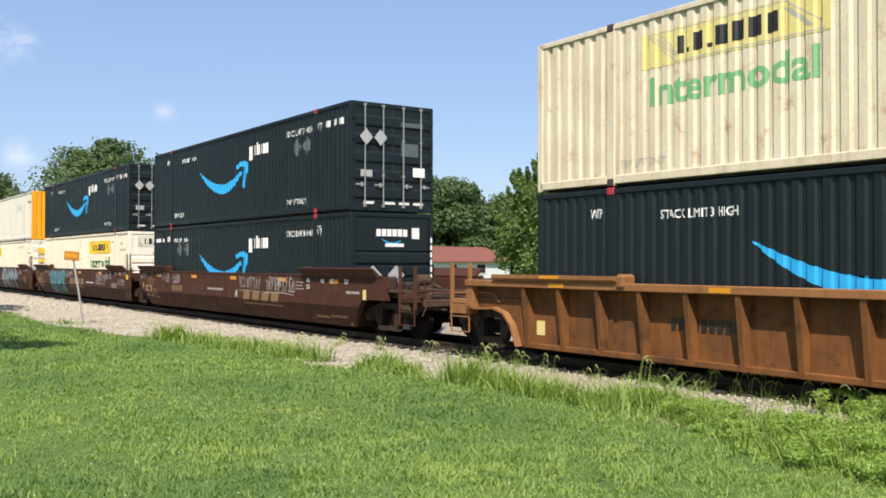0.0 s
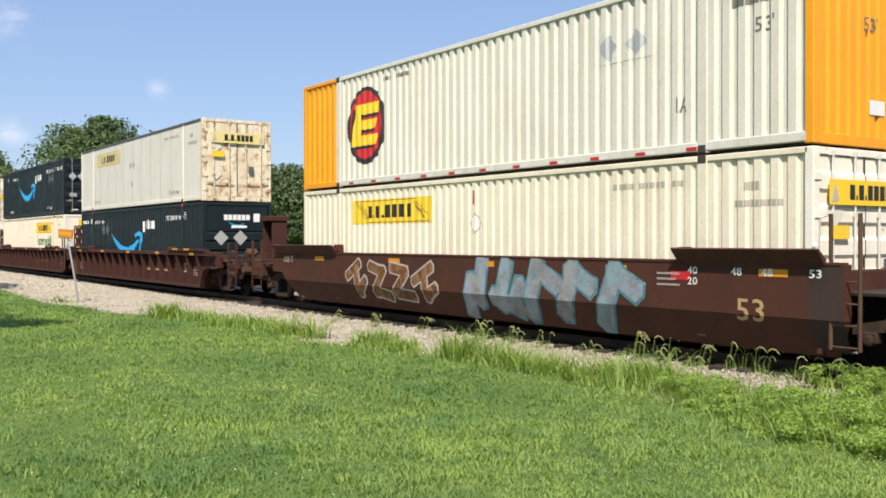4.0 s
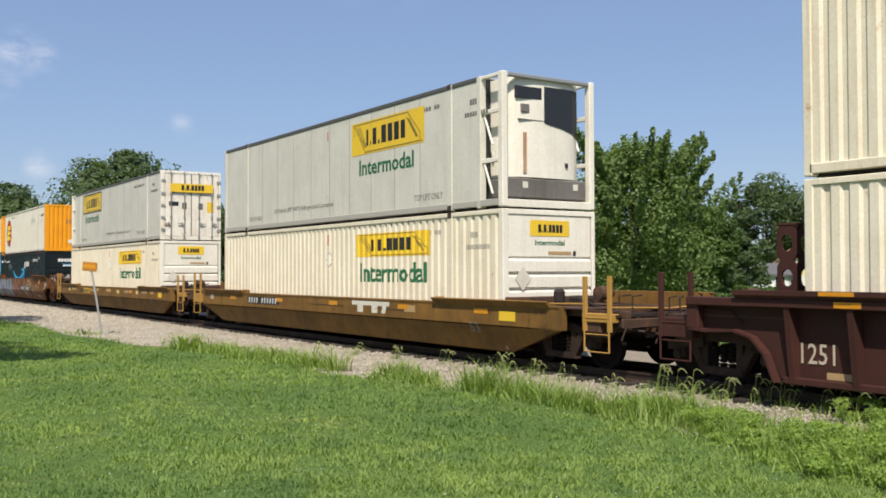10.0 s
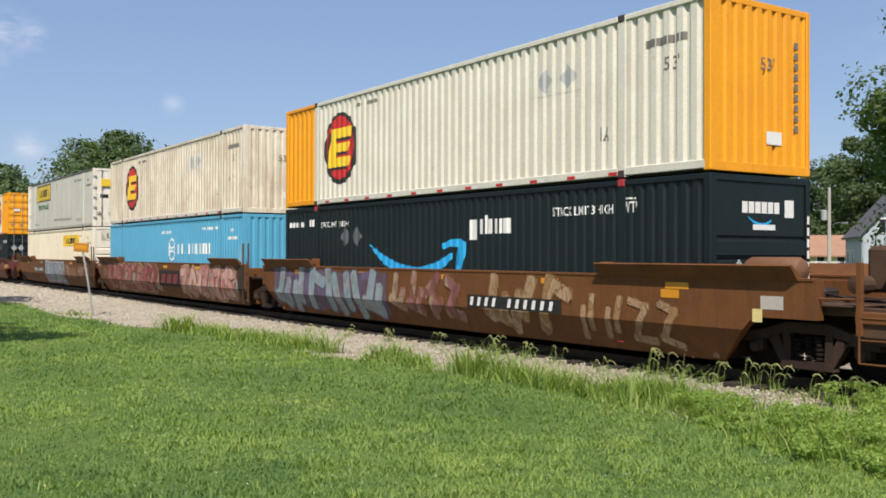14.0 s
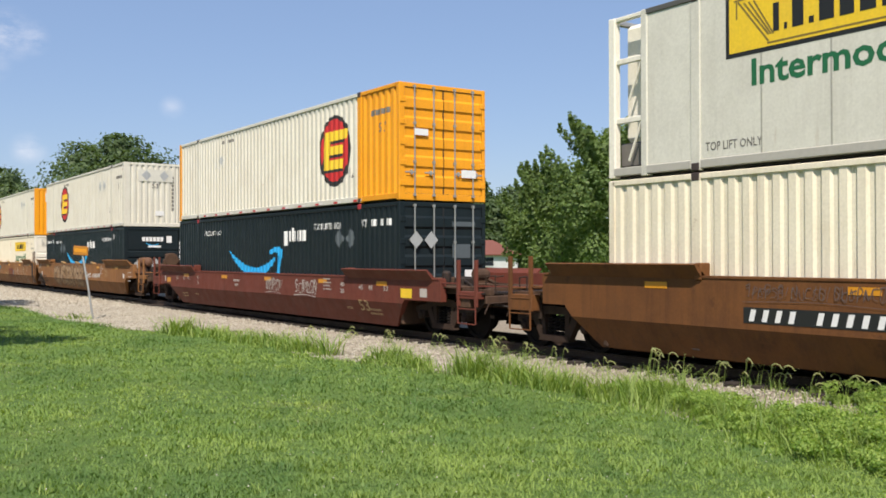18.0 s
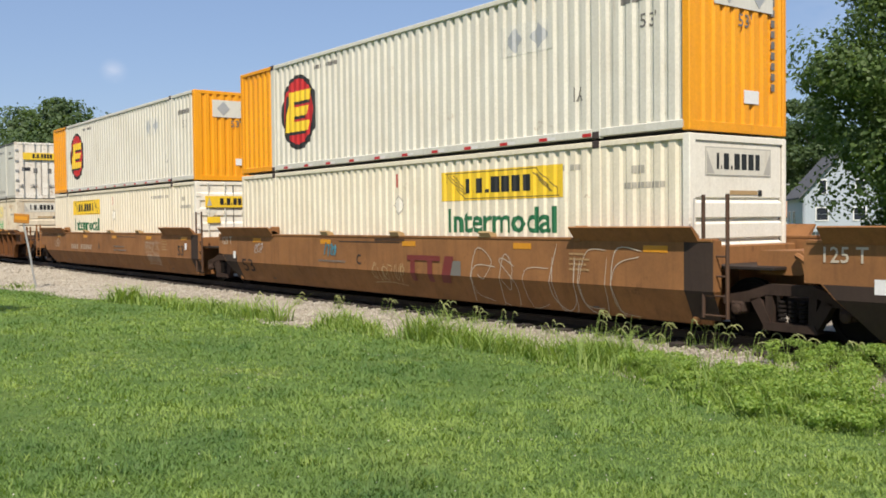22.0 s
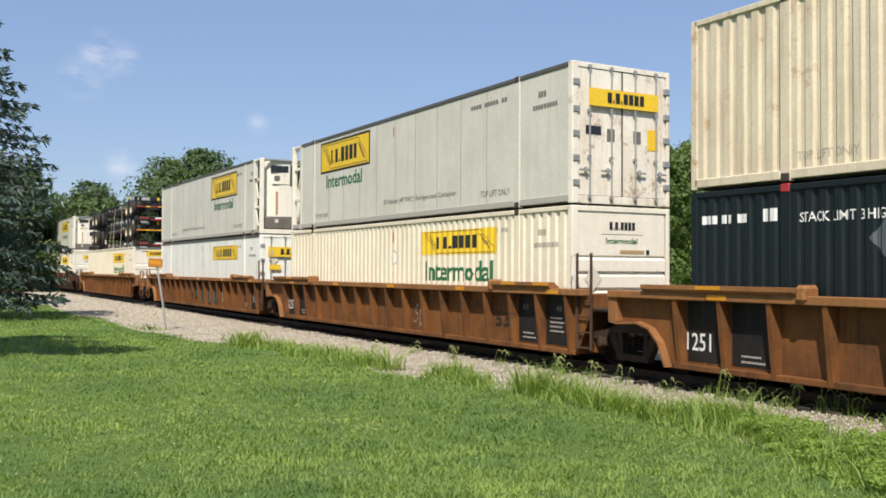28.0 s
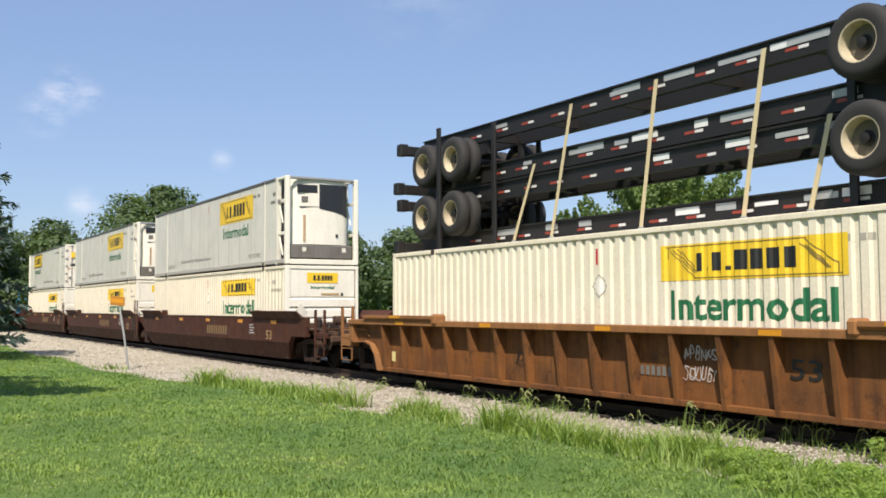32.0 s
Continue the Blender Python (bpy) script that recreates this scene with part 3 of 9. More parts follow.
def end_doors(ob, mat, ribs=True, rods="galv", stain=None):
    x = HX
    for s in (-1, 1):
        a, b = (0.012, HY - 0.12) if s > 0 else (-HY + 0.12, -0.012)
        if ribs:
            pts = [(x - 0.03, 0.17)]
            for i in range(5):
                z = 0.3 + i * 0.48
                pts += [(x - 0.03, z), (x + 0.006, z + 0.06), (x + 0.006, z + 0.27), (x - 0.03, z + 0.33)]
            g = profile_panel(pts + [(x - 0.03, CH - 0.13)], a, b)
        else:
            g = Geo().box(x - 0.055, x - 0.02, a, b, 0.17, CH - 0.13, 0.006)
        door = part("door", g, mat, ob)
        g = Geo()
        for (u0, u1, w0, w1) in ((a, b, 0.15, 0.17), (a, b, CH - 0.13, CH - 0.11)):
            g.box(x - 0.05, x - 0.012, u0, u1, w0, w1)
        g.box(x - 0.05, x - 0.012, *((-0.014, 0.0) if s < 0 else (0.0, 0.014)), 0.15, CH - 0.11)
        part("gasket", g, "gasket", door)
        for k in (0.2, 0.84):
            y = s * (0.14 + k * (HY - 0.42))
            g = Geo().tube([(x + 0.035, y, 0.1), (x + 0.035, y, CH - 0.06)], 0.019, 6)
            for z in (0.13, 0.95, 1.9, CH - 0.1):
                g.box(x - 0.02, x + 0.05, y - 0.035, y + 0.035, z - 0.03, z + 0.03)
            part("locking_rod", g, rods, door)
            g = Geo().box(x + 0.03, x + 0.06, min(y, y + s * 0.28), max(y, y + s * 0.28), 0.66, 0.70, 0.008).box(x + 0.0, x + 0.07, y + s * 0.1 - 0.03, y + s * 0.1 + 0.03, 0.62, 0.74, 0.01)
            part("handle", g, rods, door)
        for z in (0.35, 0.85, 1.35, 1.85, 2.4):
            y = s * (HY - 0.1)
            part("hinge", Geo().box(x - 0.04, x + 0.02, y - 0.085, y + 0.085, z, z + 0.13, 0.008), rods if not ribs else mat, door)


def frame_end(ob, mat, e):
    """The open guard frame round a cooling unit; e is the end's sign."""
    x, n = HX, 7.28
    bx = lambda a, b, *r: Geo().box(*sorted((e * a, e * b)), *r)
    for s in (-1, 1):
        y = s * (HY - 0.075)
        post = part("frame_post", bx(x - 0.17, x, y - 0.075, y + 0.075, 0.0, CH - 0.02, 0.02), mat, ob)
        for z in (1.02, 2.08):
            part("rung", bx(n - 0.02, x - 0.15, y - 0.035, y + 0.035, z - 0.05, z + 0.05, 0.012), mat, post)
            part("brace", Geo().tube([(e * (n + 0.02), y, z), (e * (x - 0.45), y, z - 0.72)], 0.025, 6), mat, post)
        part("frame_rail", bx(n - 0.1, x - 0.1, y - 0.05, y + 0.05, CH - 0.1, CH - 0.02, 0.015), mat, ob)
    part("frame_beam", bx(x - 0.12, x - 0.01, -HY + 0.15, HY - 0.15, CH - 0.12, CH - 0.03, 0.02), "galv", ob)


def end_reefer(ob, mat):
    """An open end frame with a rounded white cooling unit behind it."""
    x, n = HX, 7.28
    part("end_panel", Geo().box(n - 0.06, n - 0.02, -HY + 0.1, HY - 0.1, 0.12, CH - 0.05), "grille", ob)
    frame_end(ob, mat, 1)
    plan = [(n, -1.02), (x - 0.35, -1.02), (x - 0.22, -0.96), (x - 0.13, -0.8), (x - 0.09, -0.4), (x - 0.08, 0.0), (x - 0.09, 0.4), (x - 0.13, 0.75), (x - 0.22, 0.95), (x - 0.36, 1.03), (n, 1.03)]
    unit = part("cooling_unit", Geo().prism(plan, 0.66, CH - 0.1, "z"), "white", ob, "", 40)
    edge = [p for p in plan[4:10]]
    zb = [1.86, 1.83, 1.77, 1.68, 1.58, 1.5]
    g = Geo()
    g.add([(a + 0.014, (b if i else -0.1), z) for i, ((a, b), lo) in enumerate(zip(edge, zb)) for z in (lo, CH - 0.24)], [(2 * i, 2 * i + 2, 2 * i + 3, 2 * i + 1) for i in range(len(edge) - 1)])
    part("grille", g, "grille", unit)
    part("control_box", Geo().box(x - 0.16, x - 0.075, -0.86, -0.16, 2.36, 2.62, 0.01), "grille", unit)
    part("display", Geo().box(x - 0.14, x - 0.08, -0.72, -0.5, 2.06, 2.24, 0.01), "grey_mark", unit)
    part("seam", Geo().box(x - 0.16, x - 0.076, -0.8, 0.0, 1.9, 1.912), "grey_mark", unit)
    part("rust_stain", Geo().box(x - 0.14, x - 0.086, -0.66, -0.58, 0.75, 1.62), "stain", unit, "brown rust run")
    part("condenser", Geo().box(n, x - 0.08, -1.1, 1.1, 0.2, 0.64, 0.03), "sill_grey", unit)
    for a in (-0.7, 0.72):
        part("label_plate", Geo().box(x - 0.09, x - 0.074, a, a + 0.14, 0.42, 0.56), "bone", unit)
    part("latch", Geo().box(x - 0.14, x - 0.07, 0.5, 0.58, 0.92, 1.02, 0.01), "black", unit)


def container(name, label, wall="cream", rails=None, kind="folded", end="ribbed", end_mat=None, front_mat=None, rear_mat=None, pitch=0.262, fit="fitting", foot=None, roof=None, edge=None, depth=0.036, tail_frame=False):
    """A 53-foot container. front_mat and rear_mat colour the ends beyond the lifting posts."""
    ob = tagged(new(name), label, "container", "containers on the train")
    ob.empty_display_size = 0.5
    rails, end_mat = rails or wall, end_mat or wall
    zb, zt = 0.17, CH - 0.10
    yo = HY - 0.022
    nose = 7.28 if end == "reefer" else HX  # where the closed body ends; a cooled box has an open frame beyond
    tail = -7.28 if tail_frame else -HX
    spans = [(tail + 0.14, -PX - 0.09, rear_mat or wall), (-PX + 0.09, PX - 0.09, wall), (PX + 0.09, nose - 0.14, front_mat or wall)]
    sides = []
    for a, b, m in spans:
        s = Side(-yo, pitch, depth, a, b) if kind == "folded" else Side(-yo, 0, 0, a, b)
        sides.append(s)
        for out in (1, -1):
            if kind == "folded":
                part("side_panel", folded_wall(s, zb, zt, out), m, ob)
            else:
                k = max(1, round((b - a) / 1.22))
                y = -yo if out > 0 else yo - 0.03
                sheet_wall(ob, m, y, a, b, zb, zt, [a + (b - a) * i / k for i in range(1, k)])
    for sy in (-1, 1):
        ya, yb = (-HY, -HY + 0.1) if sy < 0 else (HY - 0.1, HY)
        for a, b, m in ((-HX, -PX, rear_mat or rails), (-PX, PX, rails), (PX, HX, front_mat or rails)):
            part("top_rail", Geo().box(max(a, tail) + 0.1, min(b, nose) - 0.1, ya, yb, zt - 0.01, CH - 0.012, 0.012), edge or m, ob)
            part("bottom_rail", Geo().box(a + 0.1, b - 0.1, ya, yb, 0.035, zb + 0.01, 0.012), foot if (foot and m == rails) else m, ob)
        for x, m in ((tail, rear_mat or wall), (nose - 0.15, end_mat if nose == HX else wall)):
            part("corner_post", Geo().box(x, x + 0.15, ya, yb + (0.06 if sy < 0 else 0), 0.0, CH - 0.012, 0.014), m, ob)
        for x in (-PX, PX):
            post = part("lifting_post", Geo().box(x - 0.1, x + 0.1, ya, yb, 0, CH - 0.01, 0.012), (front_mat or wall) if x > 0 else wall, ob)
            for z in (0.0, CH - 0.13):
                part("corner_casting", Geo().box(x - 0.085, x + 0.085, ya - 0.012, yb + 0.012, z, z + 0.13, 0.012), fit, post)
    part("roof", Geo().box(tail + 0.05, nose - 0.05, -HY + 0.05, HY - 0.05, CH - 0.04, CH - 0.018), roof or wall, ob)
    part("floor", Geo().box(-HX + 0.05, HX - 0.05, -HY + 0.16, HY - 0.16, 0.004, 0.14), "fitting", ob)
    part("rear_end", Geo().box(tail + 0.02, tail + 0.05, -HY + 0.12, HY - 0.12, 0.12, CH - 0.1), rear_mat or wall, ob)
    if tail_frame:
        frame_end(ob, "white", -1)
        part("cooling_unit", Geo().box(-7.98, -7.3, -0.98, 0.98, 0.66, CH - 0.12, 0.08), "white", ob)
        part("condenser", Geo().box(-8.0, -7.3, -1.08, 1.08, 0.2, 0.64, 0.03), "sill_grey", ob)
    if nose == HX:
        part("end_header", Geo().box(HX - 0.1, HX - 0.004, -HY + 0.1, HY - 0.1, CH - 0.125, CH - 0.014, 0.01), end_mat, ob)
    part("end_sill", Geo().box(HX - 0.1, HX - 0.004, -HY + 0.1, HY - 0.1, 0.0, 0.165, 0.01), end_mat, ob)
    if end == "ribbed":
        end_ribbed(ob, end_mat)
    elif end == "corrugated":
        end_corrugated(ob, end_mat)
    elif end == "doors":
        end_doors(ob, end_mat, kind == "folded", "door_rusty" if end_mat == "door_rusty" else "grey" if wall.startswith("cream") else "galv")
    else:
        end_reefer(ob, end_mat)
    return ob, sides


def end_mark(name, ob, y0, y1, z0, z1, material, label="", x=HX + 0.012, poly=None):
    g = Geo().prism(poly, x, x + 0.006, "x") if poly else Geo().box(x, x + 0.006, y0, y1, z0, z1)
    return part(name, g, material, ob, label)


def end_blocks(ob, x, shapes, material):
    for p in shapes:
        part("brand_block", Geo().add([(x, a, b) for a, b in p], [(0, 1, 2, 3)]), material, ob)


def mk(ob, side, name, shapes, material, label="", texts=(), lift=0.004):
    if name in ("brand_blocks", "placard", "scroll_mark") and len(shapes) > 1:
        return [decal(name.rstrip("s"), [p], material, ob, side, label, lift) for p in shapes]
    return decal(name, shapes, material, ob, side, label, lift, texts)


def small_marks(ob, sides, material, low=True):
    mid, rear, front = sides[1], sides[0], sides[2]
    mk(ob, mid, "lettering", [], "grey_mark", "", [lettering("TOP LIFT ONLY", PX - 1.55, 0.32, 1.25, 0.15)])
    if low:
        mk(ob, mid, "lettering", [], material, "", [lettering("TOP LIFT ONLY", -PX + 0.2, 0.3, 1.1, 0.14)])
    mk(ob, front, "lettering", blocks(PX + 0.6, 2.05, 0.9, 0.1, [1] * 9) + blocks(PX + 0.8, 2.3, 0.3, 0.13, [1, 1, 1]), material)
    mk(ob, mid, "lettering", blocks(PX - 2.0, 2.42, 1.6, 0.1, [1, 1, 1, 1, 0, 1, 1, 1, 1, 1, 0, 1, 1]), material)


def jb_sign(ob, side, x0, z0, plate="yellow", scroll="scroll", word="green", border=False, tall=0.6, word_on=True, width=3.65):
    """A plate with a brand's name as blocks and the word below it."""
    if border:
        mk(ob, side, "sign_border", [rect(x0 - 0.07, z0 - 0.07, x0 + width + 0.07, z0 + tall + 0.07)], "black", "", (), 0.003)
    mk(ob, side, "sign_panel", [rect(x0, z0, x0 + width, z0 + tall)], plate, "brand panel", (), 0.006)
    at = lambda u, v: (x0 + width * u, z0 + tall * v)
    lines = [((0.03, 0.94), (0.8, 0.94)), ((0.97, 0.06), (0.2, 0.06)), ((0.05, 0.9), (0.2, 0.1)), ((0.8, 0.9), (0.95, 0.3)), ((0.95, 0.3), (0.95, 0.1)), ((0.04, 0.62), (0.04, 0.9))]
    lines += [((0.08 + 0.025 * k, 0.86), (0.2 + 0.012 * k, 0.22)) for k in range(3)] + [((0.78 + 0.02 * k, 0.8 - 0.04 * k), (0.9 + 0.01 * k, 0.2)) for k in range(3)]
    decal("scroll_mark", [stroke(at(*p), at(*q), 0.022 if tall < 0.8 else 0.03) for p, q in lines], scroll, ob, side, "thin drawn banner", 0.008)
    mk(ob, side, "brand_blocks", blocks(x0 + width * 0.225, z0 + tall * 0.24, width * 0.56, tall * 0.52, [(0.95, 0.62), (0.22, 0.45), (0.95, 0.9), (0.22, 0.55), (1, 1.05), (1, 1), (1, 1.05), (1, 0.95)], 0.28), "black", "", (), 0.010)
    if word_on:
        mk(ob, side, "lettering", [], word, "", [lettering("Intermodal", x0 + (0.2 if tall < 0.8 else 0.42), z0 - (0.66 if tall < 0.8 else 0.56), 3.25 if tall < 0.8 else 2.75, 0.5 if tall < 0.8 else 0.42)])


def navy_container(end="ribbed", top=False, layout="a", plates=1.22):
    ob, s = container("container", "dark navy corrugated steel shipping container with a blue curved arrow", "navy", end=end, fit="redfit", pitch=0.262)
    mid, rear, front = s[1], s[0], s[2]
    x = lambda f: HX + f
    sh = {"a": 0.0, "e": 0.0, "b": 0.0, "c": -0.04, "d": 0.0}[layout]
    mk(ob, mid, "arrow_mark", swoosh(x(-11.1 + sh), x(-6.85 + sh), {"c": 1.74, "d": 1.88}.get(layout, 1.80)), "cyan", "bright blue curved arrow")
    mk(ob, mid, "brand_blocks", blocks(x(-6.68 + sh), 2.0, 1.5, 0.33, [(-0.95, 1.1), (0.95, 0.7), (1.2, 0.42), (0.95, 0.62), (0.95, 0.62), (0.95, 0.42), (0.95, 1.0)], 0.2), "white_mark", "white brand name")
    stack = {"a": -3.9, "e": -3.9, "b": -3.93, "c": -4.75, "d": -3.9}[layout]
    mk(ob, mid, "lettering", [], "white_mark", "", [lettering("STACK LIMIT 3 HIGH", x(stack), 2.4 if layout == "d" else 2.3, 1.66, 0.17)])
    mk(ob, mid, "lettering", [], "white_mark", "", [lettering("STACK LIMIT 3 HIGH", x({"a": -13.9, "e": -13.9, "b": -13.1, "d": -12.96}.get(layout, -13.5)), 2.3, 1.6, 0.15)])
    pl = {"a": (-12.43, -11.79), "e": (-13.2, -12.4), "b": (-3.24, -2.6), "c": (-3.2, -2.55), "d": ()}[layout]
    for p in pl:
        mk(ob, mid, "placard", [diamond(x(p), 2.03 if layout != "b" else 1.95, 0.27)], "placard_dark")
    if top:
        mk(ob, mid, "lettering", [], "white_mark", "", [lettering("TOP LIFT ONLY", x(-3.9), 0.3, 1.25, 0.16)])
        mk(ob, mid, "lettering", [], "white_mark", "", [lettering("TOP LIFT ONLY", x(-13.9), 0.3, 1.1, 0.16)])
    mk(ob, front, "lettering", [], "white_mark", "", [lettering("WTP", x(-1.98), 2.3, 0.34, 0.2)])
    mk(ob, front, "lettering", (blocks(x(-1.45), 2.32, 1.0, 0.17, [1, 1, 1, 0, 1, 1, 0, 1, 1]) if layout not in ("a", "e") else blocks(x(-1.98), 2.54, 0.34, 0.03, [1, 1, 1])), "white_mark")
    if layout in ("b", "d"):
        mk(ob, rear, "lettering", [], "white_mark", "", [lettering("WTP", x(-14.66), 2.36, 0.3, 0.17)])
    if layout in ("a", "e"):
        mk(ob, rear, "lettering", blocks(x(-15.9), 2.34, 1.0, 0.14, [1, 1, 1, 0, 1, 1, 0, 1, 1]) + blocks(x(-14.6), 2.34, 0.3, 0.2, [1, 1]), "white_mark")
    if end == "ribbed":
        end_blocks(ob, HX - 0.02, blocks(-0.5, 2.26, 1.0, 0.24, [0.8, 0.8, 0.8, 0.8, 0.8, 0.8], 0.16), "white_mark")
        sw = swoosh(-0.35, 0.35, 2.2, 0.19)
        part("arrow_mark", Geo().prism(sw[0], HX - 0.024, HX - 0.02, "x"), "cyan", ob)
        end_mark("number_bar", ob, -0.22, 0.36, 1.98, 2.07, "white_mark", x=HX - 0.024)
        end_mark("label_plate", ob, 0.62, 0.86, 2.2, 2.5, "white_mark", x=HX - 0.024)
        for y in (-0.62, 0.1):
            end_mark("placard", ob, 0, 0, 0, 0, "placard", x=HX + 0.012, poly=[(y - 0.27, plates), (y, plates - 0.27), (y + 0.27, plates), (y, plates + 0.27)])
        g = Geo()
        for i in range(9):
            g.box(HX + 0.001, HX + 0.006, HY - 0.09, HY - 0.03, 0.5 + i * 0.2, 0.64 + i * 0.2)
        tagged(part("number_bar", g, "white_mark", ob), kind="stuff")
    else:
        for y in (-0.86, -0.42):
            end_mark("placard", ob, 0, 0, 0, 0, "placard", x=HX + 0.06, poly=[(y - 0.2, 1.95), (y, 1.73), (y + 0.2, 1.95), (y, 2.17)])
        g = Geo()
        for i, y in enumerate((-0.75, -0.1, 0.35, 0.8)):
            g.box(HX + 0.004, HX + 0.012, y - 0.16, y + 0.16, 0.18, 0.25)
        tagged(part("reflector", g, "redwhite", ob), kind="stuff")
        end_mark("label_plate", ob, 0.6, 0.98, 0.95, 1.2, "white_mark", x=HX + 0.056)
        end_mark("label_plate", ob, -1.0, -0.65, 0.9, 1.08, "placard", x=HX + 0.012)
        end_mark("number_bar", ob, 0.25, 0.95, 2.3, 2.42, "placard_dark", x=HX + 0.01)
        end_mark("number_bar", ob, 0.25, 0.8, 1.5, 1.85, "placard_dark", x=HX + 0.01)
    return ob


def cream_container(wall="cream", end="ribbed", place="front", plate="yellow", word="green", low=True, kind="folded", word_on=True, end_plate="yellow", wide_end=False, plate_end=False):
    adj = {"cream": "cream corrugated", "cream_worn": "rust-streaked cream corrugated", "cream_stained": "rust-stained cream corrugated", "sheet_white": "aged white smooth-panelled rust-streaked", "bluewhite": "cool white smooth-panelled"}[wall]
    ob, s = container("container", adj + " steel shipping container with a yellow brand panel", wall, end=end, end_mat={"cream": "white", "sheet_white": "door_rusty"}.get(wall), kind=kind, pitch=0.275, edge="edge_dark" if kind == "sheet" else None)
    x0 = HX - 6.5 if place == "front" else HX - 13.4
    jb_sign(ob, s[1], x0, 1.95, plate, "scroll" if plate == "yellow" else "scroll_pale", word, word_on=word_on)
    small_marks(ob, s, "faint_mark", low)
    if wall == "sheet_white":
        mk(ob, s[1], "placard", [diamond(HX - 8.32, 1.75, 0.19), diamond(HX - 7.9, 1.75, 0.19), diamond(HX - 8.1, 0.95, 0.19)], "scroll_pale")
    else:
        mk(ob, s[1], "placard", [diamond(HX - 8.12, 1.9, 0.23)], "faint_mark")
        mk(ob, s[1], "placard_face", [diamond(HX - 8.12, 1.9, 0.19)], "white", "", (), 0.008)
        mk(ob, s[1], "reflector", [rect(HX - 8.2, 2.3, HX - 8.14, 2.6)], "red")
    if plate_end:
        # a framed white name plate with drawn scrolls in its corners
        end_mark("sign_border", ob, -0.88, 0.88, 2.22, 2.69, "scroll_pale", x=HX - 0.03)
        end_mark("sign_panel", ob, -0.86, 0.86, 2.24, 2.67, end_plate, x=HX - 0.026)
        end_blocks(ob, HX - 0.016, blocks(-0.6, 2.33, 1.2, 0.26, [(1, 0.6), (0.25, 0.4), (1, 1), (0.25, 0.5), (1, 1.05), (1, 1), (1, 1.05), (1, 0.9)], 0.26), "black")
        for a, b in ((-0.85, -0.66), (0.85, 0.66)):
            end_mark("corner_scroll", ob, 0, 0, 0, 0, "scroll_pale", x=HX - 0.024, poly=[(a, 2.26), (b, 2.26), (a, 2.62)])
        end_mark("label_plate", ob, -0.25, 0.5, 1.92, 1.99, "tan_mark", x=HX - 0.026)
        end_mark("label_plate", ob, 0.52, 0.62, 1.9, 2.0, "black", x=HX - 0.026)
    elif wide_end:
        end_mark("sign_panel", ob, -0.95, 1.0, 2.26, 2.68, end_plate, x=HX - 0.026)
        end_blocks(ob, HX - 0.016, blocks(-0.35, 2.32, 1.1, 0.24, [1, 0.3, 1, 0.3, 1, 1, 1, 1]), "black")
        part("end_rib", profile_panel([(HX - 0.03, 1.88), (HX + 0.004, 1.92), (HX + 0.004, 2.09), (HX - 0.03, 2.13)], -HY + 0.14, HY - 0.14), wall, ob)
        end_mark("label_plate", ob, 0.35, 0.5, 0.32, 0.5, "grey_mark")
    elif end == "ribbed":
        end_mark("sign_panel", ob, -0.55, 0.55, 2.32, 2.66, end_plate, x=HX - 0.026)
        end_blocks(ob, HX - 0.017, blocks(-0.33, 2.4, 0.7, 0.17, [1, 0.3, 1, 0.3, 1, 1, 1, 1]), "black")
        g = Geo()
        vs, fs = lettering("Intermodal", -0.42, 2.12, 0.84, 0.12)
        g.add([(HX - 0.024, a, b) for a, b in vs], fs)
        part("lettering", g, "green", ob)
        end_mark("label_plate", ob, -0.05, 0.6, 1.92, 1.99, "tan_mark", x=HX - 0.026)
        end_mark("label_plate", ob, 0.66, 0.74, 1.9, 2.0, "black", x=HX - 0.026)
        end_mark("placard", ob, 0, 0, 0, 0, "bone", poly=[(-1.0, 1.4), (-0.78, 1.14), (-0.56, 1.4), (-0.78, 1.66)])
    else:
        end_mark("sign_panel", ob, -1.0, 1.0, 2.05, 2.42, end_plate, x=HX + 0.056)
        end_blocks(ob, HX + 0.066, blocks(-0.5, 2.13, 1.1, 0.22, [1, 0.3, 1, 0.3, 1, 1, 1, 1]), "black")
        end_mark("label_plate", ob, -0.95, -0.5, 1.55, 1.75, "yellow", x=HX + 0.056)
        end_mark("label_plate", ob, 0.4, 0.6, 1.0, 1.25, "placard_dark", x=HX + 0.056)
        for a, b in ((-0.95, -0.78), (0.8, 0.97)):
            end_mark("corner_scroll", ob, 0, 0, 0, 0, "scroll_pale", x=HX + 0.062, poly=[(a, 2.09), (b, 2.12), ((a + b) / 2, 2.38)])
        for y in (-0.78,):
            for z in (0.95, 1.92):
                end_mark("placard", ob, 0, 0, 0, 0, "bone", x=HX + 0.01, poly=[(y - 0.2, z), (y, z - 0.2), (y + 0.2, z), (y, z + 0.2)])
        for a, b, m in ((-0.95, -0.12, "stain"), (0.2, 0.98, "stain")):
            end_mark("rust_band", ob, a, b, 0.555, 0.60, m, "brown rusted ledge", x=HX + 0.008)
    return ob


